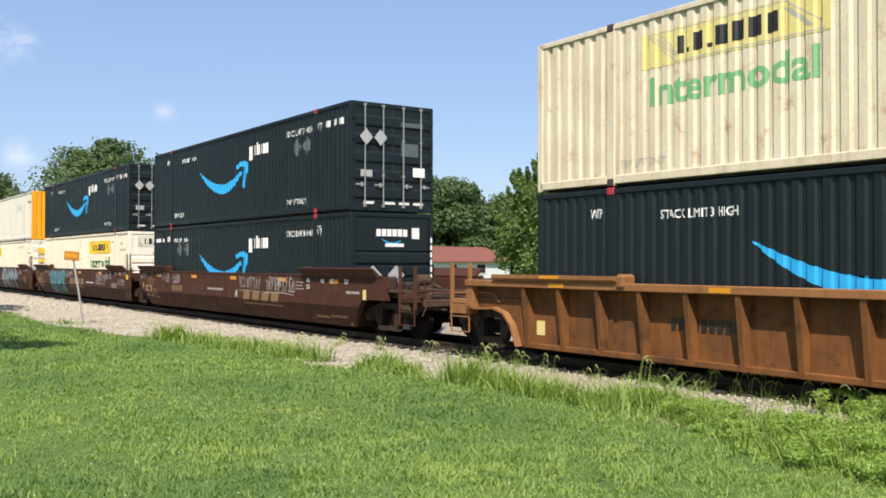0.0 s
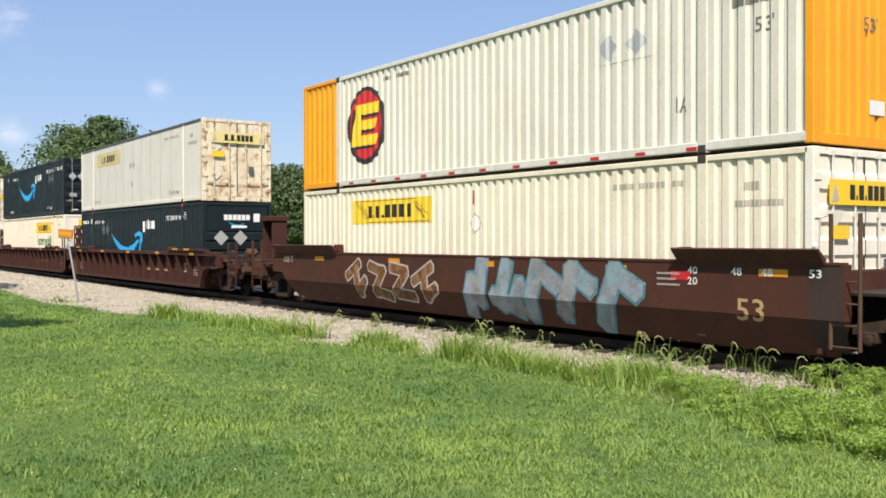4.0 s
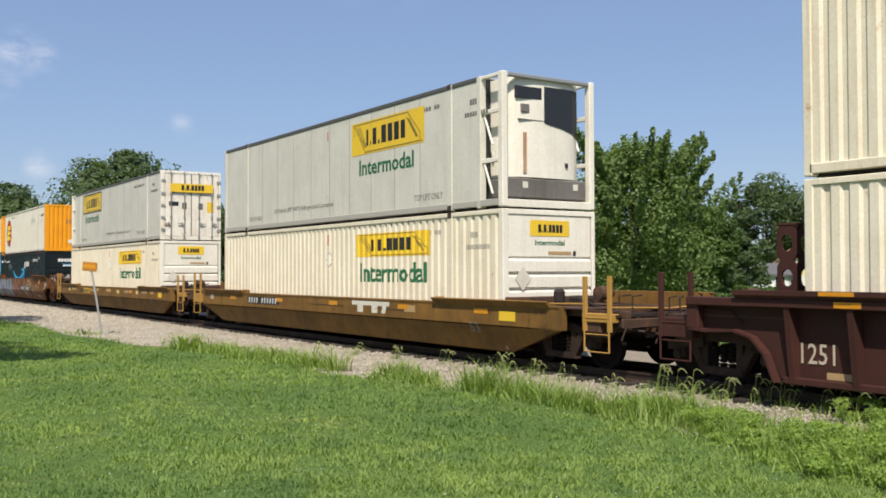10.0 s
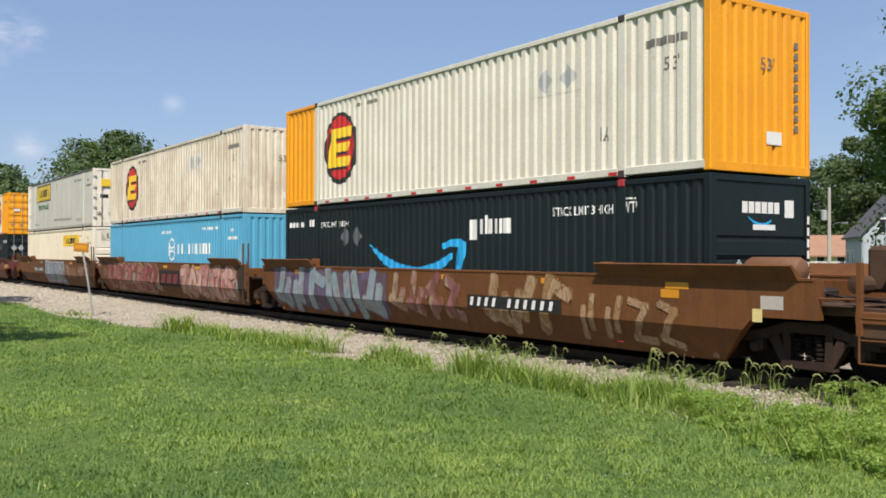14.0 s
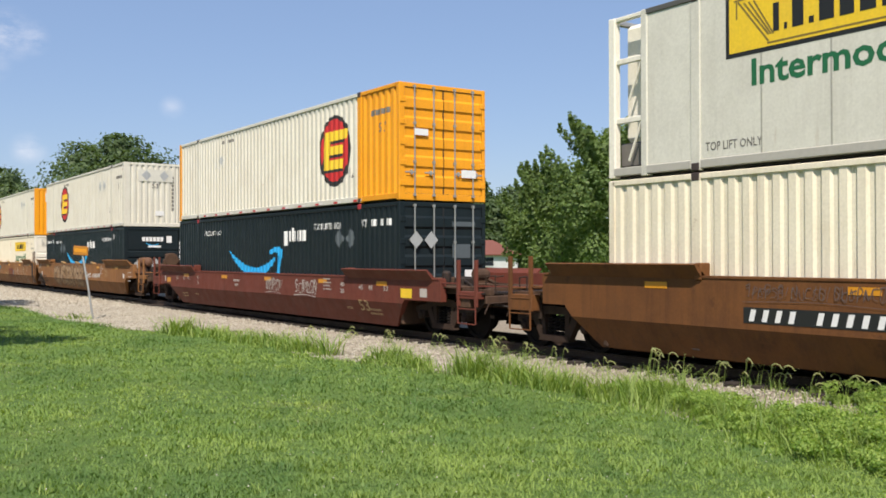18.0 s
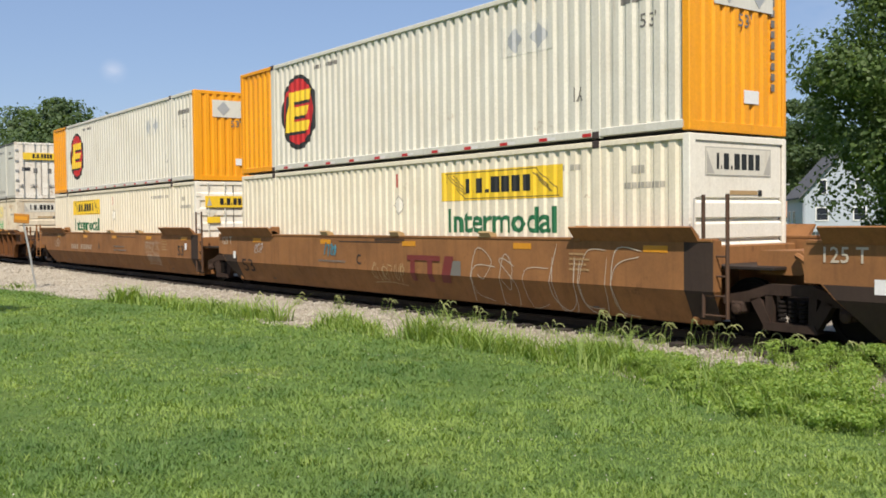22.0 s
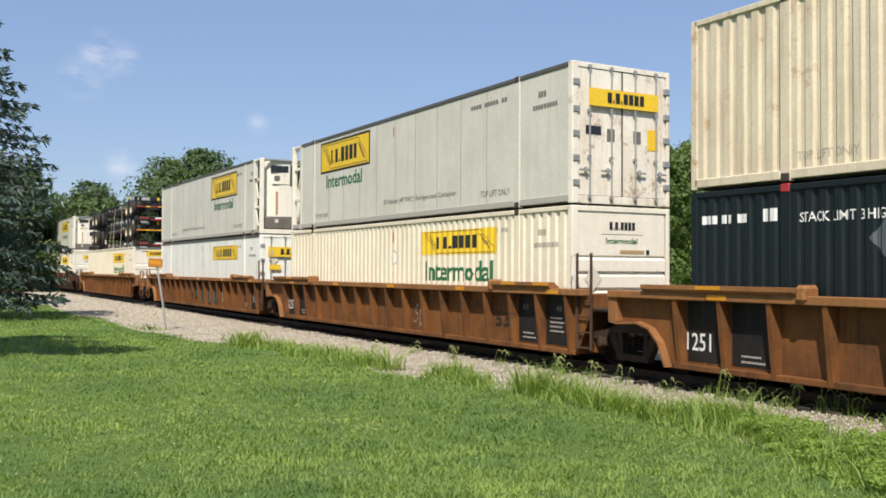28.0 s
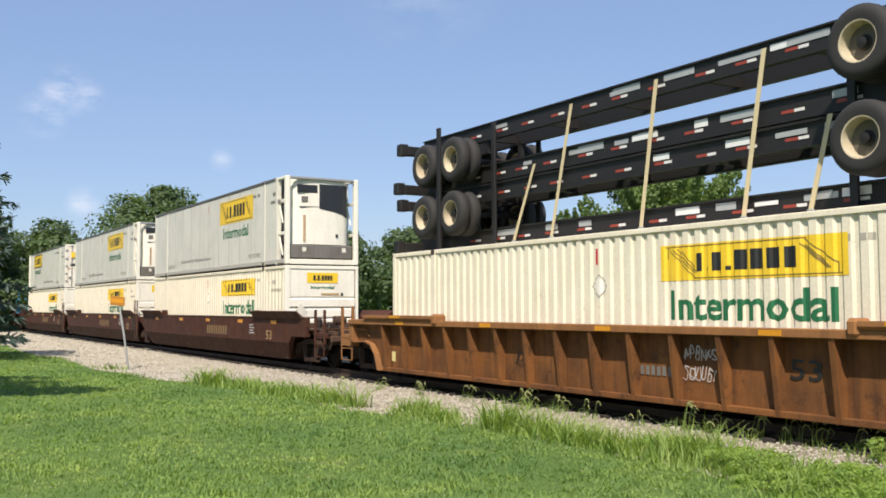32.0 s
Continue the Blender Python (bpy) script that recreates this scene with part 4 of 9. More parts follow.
def grey_container(end="doors", border=True, place="rear"):
    ob, s = container("container", "pale grey smooth-sided refrigerated shipping container with a yellow brand panel", "grey", end=end, kind="sheet", foot="scroll_pale", end_mat="white_rusty" if end == "doors" else "white", roof="grey", edge="edge_dark", tail_frame=end == "doors")
    jb_sign(ob, s[1], HX - (13.45 if place == "rear" else 6.75), 1.72 if place == "front" else 1.78, border=border, tall=0.86, word_on=True)
    small_marks(ob, s, "grey_mark", True)
    mk(ob, s[1], "lettering", [], "grey_mark", "", [lettering('30 Pallets (48"X40") Refrigerated Container', HX - (8.8 if place == "rear" else 11.9), 0.42, 4.1, 0.18)])
    mk(ob, s[1], "reflector", [rect(HX - 8.2, 2.3, HX - 8.15, 2.58)], "red")
    if end == "doors":
        end_mark("sign_panel", ob, -0.92, 0.92, 2.0, 2.36, "yellow", x=HX + 0.056)
        end_blocks(ob, HX + 0.066, blocks(-0.45, 2.08, 1.0, 0.22, [1, 0.3, 1, 0.3, 1, 1, 1, 1]), "black")
        for y0, y1, z0, z1, m in ((-0.95, -0.55, 1.42, 1.6, "grille"), (-0.4, -0.2, 1.3, 1.56, "grey_mark"), (0.3, 0.5, 1.3, 1.56, "grey_mark"), (0.68, 0.98, 1.18, 1.62, "yellow")):
            end_mark("label_plate", ob, y0, y1, z0, z1, m, x=HX - 0.018)
    return ob


def bone_container(ends="orange", end="corrugated", wall="bone", logo="rear", front=None, shift=0.0, plated=False, plate_x=0.0):
    colour = {"orange": "bone-white corrugated steel container with orange ends and a round red badge", "": "bone-white corrugated steel container with a round red badge"}[ends]
    wall_front = front or wall
    ob, s = container("container", colour, wall, end=end, end_mat=ends or wall, rear_mat=(ends or None) if logo == "rear" else None, front_mat=(ends or None) if logo == "front" else None, pitch=0.28, foot="grey", fit="fitting", depth=0.05)
    cx = HX - (12.74 if logo == "rear" else 3.45) + shift
    mk(ob, s[1], "badge_rim", [ellipse(cx, 1.5, 0.93, 0.98)], "black", "black badge rim", (), 0.004)
    mk(ob, s[1], "badge_disc", [ellipse(cx - 0.02, 1.52, 0.80, 0.86)], "red", "red badge disc", (), 0.007)
    sl = lambda pts: [(cx + x + 0.16 * (z - 1.5), z) for x, z in pts]
    em = [rect(-0.62, 1.0, -0.26, 2.05), rect(-0.27, 1.78, 0.62, 2.05), rect(-0.27, 1.40, 0.5, 1.64), rect(-0.27, 1.0, 0.58, 1.26)]
    decal("badge_shadow", [sl([(x - 0.07, z - 0.08) for x, z in p]) for p in em], "black", ob, s[1], "dark emblem edge", 0.009)
    mk(ob, s[1], "badge_emblem", [sl(rect(-0.62, 1.0, -0.26, 2.05)), sl(rect(-0.27, 1.78, 0.62, 2.05)), sl(rect(-0.27, 1.40, 0.5, 1.64)), sl(rect(-0.27, 1.0, 0.58, 1.26))], "yellow", "yellow slanted emblem", (), 0.012)
    if ends and logo == "front":
        part("corner_trim", Geo().box(-HX - 0.004, -HX + 0.2, -HY - 0.005, -HY + 0.02, 0.0, CH - 0.012), ends, ob)
    mk(ob, s[1], "label_plate", [rect(3.55 + plate_x, 1.74, 4.98 + plate_x, 2.32)] if logo == "rear" else [rect(-4.7, 1.7, -3.5, 2.1)], "grey", "", (), 0.005)
    mk(ob, s[1], "placard", [diamond(3.92 + plate_x, 2.03, 0.24), diamond(4.6 + plate_x, 2.03, 0.24)] if logo == "rear" else [diamond(-3.8, 1.95, 0.2)], "placard", "", (), 0.008)
    for i in range(11):
        x = -PX + 0.6 + i * 1.12
        part("red_reflector", Geo().box(x, x + 0.22, -HY - 0.005, -HY - 0.002, 0.05, 0.11), "red", ob)
        part("white_reflector", Geo().box(x + 0.24, x + 0.44, -HY - 0.005, -HY - 0.002, 0.05, 0.11), "redwhite", ob)
    mk(ob, s[2], "lettering", blocks(PX + 0.55, 2.2, 0.95, 0.14, [1] * 7), "grey_mark", "", [lettering("53'", PX + 1.0, 1.75, 0.34, 0.24)])
    mk(ob, s[1], "lettering", blocks(-PX + 2.2, 2.5, 1.2, 0.1, [1, 1, 1, 0, 1, 1, 1, 1]), "grey_mark", "", [lettering("IA", PX - 0.55, 0.7, 0.22, 0.26)])
    if end == "corrugated":
        g = Geo()
        vs, fs = lettering("53'", -0.05, 1.75, 0.36, 0.22)
        g.add([(HX + 0.004, a, b) for a, b in vs], fs)
        part("lettering", g, "grey_mark", ob)
        end_mark("label_plate", ob, 0.1, 0.5, 0.5, 0.72, "white_mark", x=HX)
        if plated:
            end_mark("label_plate", ob, -0.68, 0.9, 2.05, 2.6, "grey", x=HX)
        for y in (-0.3, 0.5) if plated else ():
            end_mark("placard", ob, 0, 0, 0, 0, "placard", x=HX + 0.007, poly=[(y - 0.22, 2.33), (y, 2.1), (y + 0.22, 2.33), (y, 2.56)])
        g = Geo()
        for i in range(9):
            g.box(HX - 0.003, HX + 0.004, 0.85, 0.95, 0.75 + i * 0.18, 0.87 + i * 0.18)
        tagged(part("number_bar", g, "grey_mark", ob), kind="stuff")
    else:
        end_mark("label_plate", ob, -0.9, -0.5, 1.6, 1.76, "white_mark", x=HX + 0.056)
        end_mark("label_plate", ob, 0.5, 0.95, 0.6, 0.8, "white_mark", x=HX + 0.056)
    return ob


def blue_container():
    ob, s = container("container", "light blue corrugated steel shipping container with white markings", "sky", end="corrugated", fit="fitting", pitch=0.262)
    cx, cz = HX - 7.32, 1.73
    ring = []
    for i in range(6):
        a, b = math.pi / 6 + i * math.pi / 3, math.pi / 6 + (i + 1) * math.pi / 3
        ring.append([(cx + r * 0.86 * math.cos(t), cz + r * math.sin(t)) for r, t in ((0.5, a), (0.5, b), (0.42, b), (0.42, a))])
        t = math.pi / 6 + i * math.pi / 3
        ux, uz = math.cos(t), math.sin(t)
        ring.append([(cx + 0.05 * ux - 0.03 * uz, cz + 0.05 * uz + 0.03 * ux), (cx + 0.36 * ux - 0.03 * uz, cz + 0.36 * uz + 0.03 * ux), (cx + 0.36 * ux + 0.03 * uz, cz + 0.36 * uz - 0.03 * ux), (cx + 0.05 * ux + 0.03 * uz, cz + 0.05 * uz - 0.03 * ux)])
    mk(ob, s[1], "ring_mark", ring, "white_mark")
    mk(ob, s[1], "brand_blocks", blocks(HX - 6.65, 1.56, 3.7, 0.38, [1, 0.2, 1, 0.2, 0, 1, 1, 1, (1, 0.5), 1, 1, 1, 1], 0.42), "white_mark", "white brand name")
    mk(ob, s[1], "lettering", blocks(HX - 8.6, 2.35, 1.2, 0.12, [1, 1, 1, 0, 1, 1, 1, 1, 1]), "white_mark")
    small_marks(ob, s, "white_mark", False)
    return ob

# ---- ground, ballast and track ----
TRACK_Y, RAIL_Z = 13.46, 0.0
LAWN_EDGE = 9.2                          # where mown grass gives way to the stone bed


def ground_material():
    m, n, l, b = nodes("lawn_soil")
    v = coords(n, l, vary=False)
    a = noise_node(n, l, v, 0.35, 5, 0.6, 0.35, 0.68)
    c = blend(n, l, a, (0.085, 0.15, 0.038), (0.13, 0.205, 0.048))
    c = blend(n, l, noise_node(n, l, v, 1.1, 6, 0.7, 0.52, 0.75, (0, 0.75)), c, (0.10, 0.185, 0.055))
    c = blend(n, l, noise_node(n, l, v, 0.8, 5, 0.7, 0.58, 0.78, (0, 0.7)), c, (0.23, 0.235, 0.08))
    c = blend(n, l, noise_node(n, l, v, 30, 5, 0.7, 0.35, 0.7, (0, 0.4)), c, (0.085, 0.15, 0.03))
    l.new(c, b.inputs["Base Color"])
    b.inputs["Roughness"].default_value = 0.85
    b.inputs["Specular IOR Level"].default_value = 0.15
    bump(n, l, b, noise_node(n, l, v, 45, 5, 0.7, 0.2, 0.8), 0.7, 0.03)
    return m


def ballast_material():
    m, n, l, b = nodes("limestone_ballast")
    v = coords(n, l, vary=False)
    vo = n.new("ShaderNodeTexVoronoi")
    vo.inputs["Scale"].default_value = 19.0
    l.new(v, vo.inputs["Vector"])
    c = blend(n, l, noise_node(n, l, vo.outputs["Color"], 3.0, 1, 0.5, 0.3, 0.7), (0.305, 0.272, 0.21), (0.44, 0.405, 0.33))
    c = blend(n, l, noise_node(n, l, v, 0.8, 5, 0.65, 0.4, 0.7, (0, 0.55)), c, (0.36, 0.30, 0.225))
    edge = n.new("ShaderNodeMapRange")
    edge.inputs["From Min"].default_value, edge.inputs["From Max"].default_value = 0.15, 0.65
    l.new(vo.outputs["Distance"], edge.inputs["Value"])
    c = blend(n, l, edge.outputs["Result"], c, (0.27, 0.23, 0.18))
    l.new(c, b.inputs["Base Color"])
    b.inputs["Roughness"].default_value = 0.95
    b.inputs["Specular IOR Level"].default_value = 0.05
    inv = n.new("ShaderNodeMath")
    inv.operation = "SUBTRACT"
    inv.inputs[0].default_value = 1.0
    l.new(vo.outputs["Distance"], inv.inputs[1])
    bump(n, l, b, inv.outputs["Value"], 1.0, 0.04)
    return m


def stone_material():
    m, n, l, b = nodes("ballast_stone")
    g = n.new("ShaderNodeNewGeometry")
    r = n.new("ShaderNodeValToRGB")
    r.color_ramp.elements[0].color, r.color_ramp.elements[1].color = (0.26, 0.235, 0.18, 1), (0.50, 0.465, 0.385, 1)
    e = r.color_ramp.elements.new(0.5)
    e.color = (0.385, 0.352, 0.28, 1)
    l.new(g.outputs["Random Per Island"], r.inputs["Fac"])
    v = coords(n, l, vary=False)
    l.new(blend(n, l, noise_node(n, l, v, 40, 3, 0.6, 0.3, 0.7, (0, 0.4)), r.outputs["Color"], (0.31, 0.265, 0.205)), b.inputs["Base Color"])
    b.inputs["Roughness"].default_value = 0.9
    return m


def leaf_material(name, dark, light, trans=0.25, rough=0.55, patch=None):
    """Leaves that vary from one to the next and let some light through."""
    m, n, l, b = nodes(name)
    g, r = n.new("ShaderNodeNewGeometry"), n.new("ShaderNodeValToRGB")
    r.color_ramp.elements[0].color, r.color_ramp.elements[1].color = (*dark, 1), (*light, 1)
    l.new(g.outputs["Random Per Island"], r.inputs["Fac"])
    col = r.outputs["Color"]
    if patch:
        v = coords(n, l, vary=False)
        col = blend(n, l, noise_node(n, l, v, 0.4, 5, 0.65, 0.42, 0.62, (0, 0.85)), col, patch[0])
        col = blend(n, l, noise_node(n, l, v, 0.23, 4, 0.6, 0.46, 0.62, (0, 0.7)), col, patch[1])
        col = blend(n, l, noise_node(n, l, v, 1.9, 6, 0.7, 0.48, 0.64, (0, 0.8)), col, patch[1])
        col = blend(n, l, noise_node(n, l, v, 5.0, 4, 0.6, 0.5, 0.7, (0, 0.3)), col, patch[0])
        col = blend(n, l, noise_node(n, l, v, 0.9, 5, 0.7, 0.62, 0.8, (0, 0.6)), col, (0.26, 0.25, 0.10))
    l.new(col, b.inputs["Base Color"])
    b.inputs["Roughness"].default_value = rough
    b.inputs["Specular IOR Level"].default_value = 0.3
    if trans:
        t, mx = n.new("ShaderNodeBsdfTranslucent"), n.new("ShaderNodeMixShader")
        mx.inputs["Fac"].default_value = trans
        l.new(blend(n, l, 1.0, col, (1.5, 1.5, 0.6), "MULTIPLY"), t.inputs["Color"])
        l.new(b.outputs["BSDF"], mx.inputs[1])
        l.new(t.outputs["BSDF"], mx.inputs[2])
        l.new(mx.outputs["Shader"], n["Material Output"].inputs["Surface"])
    return m


M["lawn"], M["ballast"], M["stone"] = ground_material(), ballast_material(), stone_material()
M["blade"] = leaf_material("grass_blade", (0.152, 0.248, 0.06), (0.226, 0.332, 0.083), 0.35, 0.55, ((0.30, 0.39, 0.097), (0.078, 0.165, 0.052)))
M["weed"] = leaf_material("weed_blade", (0.125, 0.22, 0.05), (0.32, 0.41, 0.12), 0.45)
M["seed"] = leaf_material("seed_head", (0.26, 0.30, 0.12), (0.46, 0.48, 0.24), 0.4, 0.8)
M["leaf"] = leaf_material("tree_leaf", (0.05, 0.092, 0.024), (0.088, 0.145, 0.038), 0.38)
# distance haze is mixed into this leaf colour: paler and greyer than leaf
M["leaf_hazed"] = leaf_material("hazy_tree_leaf", (0.062, 0.10, 0.04), (0.10, 0.152, 0.06), 0.35)
M["leaf_light"] = leaf_material("light_tree_leaf", (0.085, 0.145, 0.045), (0.18, 0.255, 0.082), 0.4)
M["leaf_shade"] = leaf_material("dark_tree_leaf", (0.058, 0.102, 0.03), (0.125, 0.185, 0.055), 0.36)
M["bush"] = leaf_material("weed_leaf", (0.15, 0.26, 0.055), (0.35, 0.46, 0.12), 0.48)
M["needle"] = leaf_material("spruce_needle", (0.028, 0.055, 0.042), (0.085, 0.13, 0.105), 0.1)
M["bark"] = paint("bark", (0.09, 0.07, 0.055), 0.9, 0.6, (0.04, 0.03, 0.025))
M["tie"] = paint("creosoted_timber", (0.035, 0.028, 0.023), 0.85, 0.5, (0.06, 0.05, 0.042))
M["rail"] = paint("rail_steel", (0.06, 0.04, 0.03), 0.6, 0.4, (0.035, 0.025, 0.02), 0.2, 0.3)

# one sheet of ground out to the horizon, finer round the camera
def bed_edge(x):
    left = min(1, max(0, (-24.2 - x) / 1.5))
    return LAWN_EDGE + 0.3 * math.sin(x * 0.45) + 0.2 * math.sin(x * 1.3 + 2) - left * (1.45 + 0.9 * min(1, max(0, (-25 - x) / 10)))


def ground_height(x, y):
    fall = -0.21 * min(1, max(0, (y - 3.5) / (LAWN_EDGE - 3.5)))
    if y > bed_edge(x) + 0.2:
        return fall - 0.06 - (0.12 if LAWN_EDGE + 0.3 < y < TRACK_Y + 7.0 else 0)
    return fall + 0.03 * math.sin(x * 0.23 + 1) * math.cos(y * 0.31) + 0.015 * math.sin(x * 0.71) * math.sin(y * 0.57)


def make_ground():
    xs = [-2500, -800, -300, -150, -90] + [-60 + 1.0 * i for i in range(76)] + [30, 60, 150, 400, 1200, 2500]
    ys = [-2500, -800, -250, -80, -30, -14] + [-8 + 0.75 * i for i in range(36)] + [22, 30, 45, 70, 120, 250, 700, 2500]
    g = Geo()
    g.add([(x, y, ground_height(x, y)) for x in xs for y in ys],
          [(i * len(ys) + j, (i + 1) * len(ys) + j, (i + 1) * len(ys) + j + 1, i * len(ys) + j + 1) for i in range(len(xs) - 1) for j in range(len(ys) - 1)])
    structure("ground", g, "lawn", "green mown summer lawn with paler dry patches", "ground", 60)


make_ground()


def bed_z(x, y):
    """Height of the stone bed: a nearly level apron, a little higher round the sleepers."""
    near = min(1, max(0, (1.75 - abs(y - TRACK_Y)) / 0.5))
    return max(-0.225, -0.21 * (y - 3.5) / 5.85 - 0.018) - 0.03 * min(1, max(0, (y - 9.0) / 2.5)) + 0.05 * near + 0.014 * math.sin(x * 2.1 + y) * math.sin(y * 1.7) + 0.01 * math.sin(x * 5.3) * math.sin(y * 4.1)


def make_bed():
    xs = [-400, -250, -160, -110] + [-80 + 0.5 * i for i in range(191)] + [25, 40, 80, 200]
    g, n = Geo(), 25
    for x in xs:
        e = bed_edge(x)
        for j in range(n):
            y = e + (2 * TRACK_Y - 6.2 - e) * j / (n - 1)
            g.v.append((x, y, bed_z(x, y) if 0 < j < n - 1 else -0.34))
    g.f = [(i * n + j, (i + 1) * n + j, (i + 1) * n + j + 1, i * n + j + 1) for i in range(len(xs) - 1) for j in range(n - 1)]
    return structure("ballast_bed", g, "ballast", "pale pinkish-grey crushed stone track bed", "ballast", 60)


def scatter_stones(seed, count, x0, x1, y0, y1, size):
    """Loose angular stones lying on the bed."""
    r = np.random.default_rng(seed)
    base = np.array([(1, 0, 0), (-1, 0, 0), (0, 1, 0), (0, -1, 0), (0, 0, 1), (0, 0, -1)], float)
    tri = np.array([(0, 2, 4), (2, 1, 4), (1, 3, 4), (3, 0, 4), (2, 0, 5), (1, 2, 5), (3, 1, 5), (0, 3, 5)])
    x, y = r.uniform(x0, x1, count), r.uniform(y0, y1, count)
    keep = np.array([b > bed_edge(a) + 0.1 * r.normal() for a, b in zip(x, y)])
    x, y = x[keep], y[keep]
    z = np.array([bed_z(a, b) for a, b in zip(x, y)])
    k = len(x)
    s = r.uniform(size * 0.6, size * 1.5, (k, 1, 1)) * r.uniform(0.6, 1.2, (k, 6, 3))
    ang = r.uniform(0, 6.28, k)
    c, sn = np.cos(ang), np.sin(ang)
    p = base[None] * s
    rot = np.stack([c, -sn, np.zeros(k), sn, c, np.zeros(k), np.zeros(k), np.zeros(k), np.ones(k)], 1).reshape(k, 3, 3)
    p = np.einsum("kij,kvj->kvi", rot, p) + r.normal(0, size * 0.12, (k, 6, 3))
    p[:, :, 2] *= 0.8
    p += np.stack([x, y, z + size * 0.25], 1)[:, None]
    f = (tri[None] + 6 * np.arange(k)[:, None, None]).reshape(-1, 3)
    return p.reshape(-1, 3), f


make_bed()
pv, pf = scatter_stones(3, 62000, -44, 1, 7.0, 12.9, 0.026)
tagged(new("ballast_stones", arrays_mesh("ballast_stones", pv, pf, "stone")), "loose pale angular crushed stones along the track", "ballast", "", "stuff")

pv, pf = scatter_stones(5, 18000, -90, -42, 6.8, 12.9, 0.05)
tagged(new("ballast_stones", arrays_mesh("ballast_stones", pv, pf, "stone")), "loose pale angular crushed stones farther along the track", "ballast", "", "stuff")

def make_track():
    ob = tagged(new("railway_track"), "rusty steel rails on dark timber sleepers in crushed stone", "railway track", "", "structure")
    for s in (-1, 1):
        y = TRACK_Y + s * 0.755
        g = Geo()
        prof = [(y - 0.07, -0.17), (y + 0.07, -0.17), (y + 0.07, -0.155), (y + 0.012, -0.13), (y + 0.012, -0.04), (y + 0.036, -0.03), (y + 0.036, 0), (y - 0.036, 0), (y - 0.036, -0.03), (y - 0.012, -0.04), (y - 0.012, -0.13), (y - 0.07, -0.155)]
        g.prism(prof, -400, 200, "x")
        part("rail", g, "rail", ob)
    me = Geo().box(-0.115, 0.115, TRACK_Y - 1.3, TRACK_Y + 1.3, -0.34, -0.155, 0.012).mesh("sleeper")
    me.materials.append(M["tie"])
    for i in range(220):
        t = new("sleeper", me)
        t.parent = ob
        t.location.x = 6 - i * 0.53
    return ob


make_track()

# ---- the well cars: x = 0 under the middle of the load, z over the rail ----
def truck(parent, x):
    """A two-axle bogie: cast side frames, springs, bolster, wheelsets."""
    t = part("bogie", Geo().box(x - 0.22, x + 0.22, -0.95, 0.95, 0.38, 0.66, 0.03).box(x - 0.18, x + 0.18, -0.2, 0.2, 0.6, 0.86, 0.03), "steel", parent)
    for s in (-1, 1):
        y0, y1 = (s * 1.09 - 0.07, s * 1.09 + 0.07)
        g = Geo()
        g.prism([(x - 1.15, 0.52), (x - 1.15, 0.66), (x - 0.72, 0.74), (x - 0.35, 0.86), (x + 0.35, 0.86), (x + 0.72, 0.74), (x + 1.15, 0.66), (x + 1.15, 0.52), (x + 0.68, 0.58), (x + 0.4, 0.70), (x - 0.4, 0.70), (x - 0.68, 0.58)], y0, y1)
        for e in (-1, 1):
            g.prism([(x + e * 0.68, 0.62), (x + e * 0.5, 0.66), (x + e * 0.3, 0.26), (x + e * 0.42, 0.2)], y0, y1)
            g.prism([(x + e * 0.3, 0.7), (x + e * 0.42, 0.7), (x + e * 0.40, 0.24), (x + e * 0.28, 0.24)], y0 + 0.01, y1 - 0.01)
        g.prism([(x - 0.45, 0.18), (x + 0.45, 0.18), (x + 0.4, 0.3), (x - 0.4, 0.3)], y0 - 0.02, y1 + 0.02)
        part("side_frame", g, "bogie", t)
        g = Geo()
        for k in (-0.17, 0, 0.17):
            for h in range(5):
                g.lathe([(0.05, 0), (0.066, 0.018), (0.066, 0.036), (0.05, 0.054)], (x + k, s * 1.09, 0.31 + h * 0.066), "z", 8)
        tagged(part("spring", g, "wheel", t), kind="stuff")
        for e in (-1, 1):
            part("axle_box", Geo().box(x + e * 0.89 - 0.12, x + e * 0.89 + 0.12, s * 1.09 - 0.1, s * 1.09 + 0.1, 0.4, 0.58, 0.03).lathe([(0.085, 0), (0.085, s * 0.09), (0.05, s * 0.11)], (x + e * 0.89, s * 1.13, 0.46), "y", 12), "bogie", t)
    for e in (-1, 1):
        ax = x + e * 0.89
        w = tagged(new("wheelset", wheel_mesh()), "")
        w.parent = t
        w.location = (ax, 0, 0.46)
        WHEELSETS.append((w, ax, parent))
    return t


WHEEL, WHEELSETS = [], []


def wheel_mesh():
    if not WHEEL:
        g = Geo().lathe([(0.085, -1.1), (0.085, 1.1)], (0, 0, 0), "y", 12)
        for s in (-1, 1):
            y = s * 0.755
            prof = [(0.12, y - 0.08), (0.2, y - 0.03), (0.37, y - 0.02), (0.39, y - 0.06), (0.46, y - 0.06), (0.455, y + 0.06), (0.39, y + 0.065), (0.37, y + 0.02), (0.2, y + 0.025), (0.12, y + 0.07)]
            prof = prof if s < 0 else [(r, 2 * y - h) for r, h in prof]
            g.lathe(prof, (0, 0, 0), "y", 28)
            for k in range(3):
                a = k * 2.094
                g.box(0.05 * math.cos(a) - 0.016, 0.05 * math.cos(a) + 0.016, *sorted((s * 1.1, s * 1.23)), 0.05 * math.sin(a) - 0.016, 0.05 * math.sin(a) + 0.016)
        me = g.mesh("wheelset", 35)
        me.materials.append(M["wheel"])
        WHEEL.append(me)
    return WHEEL[0]


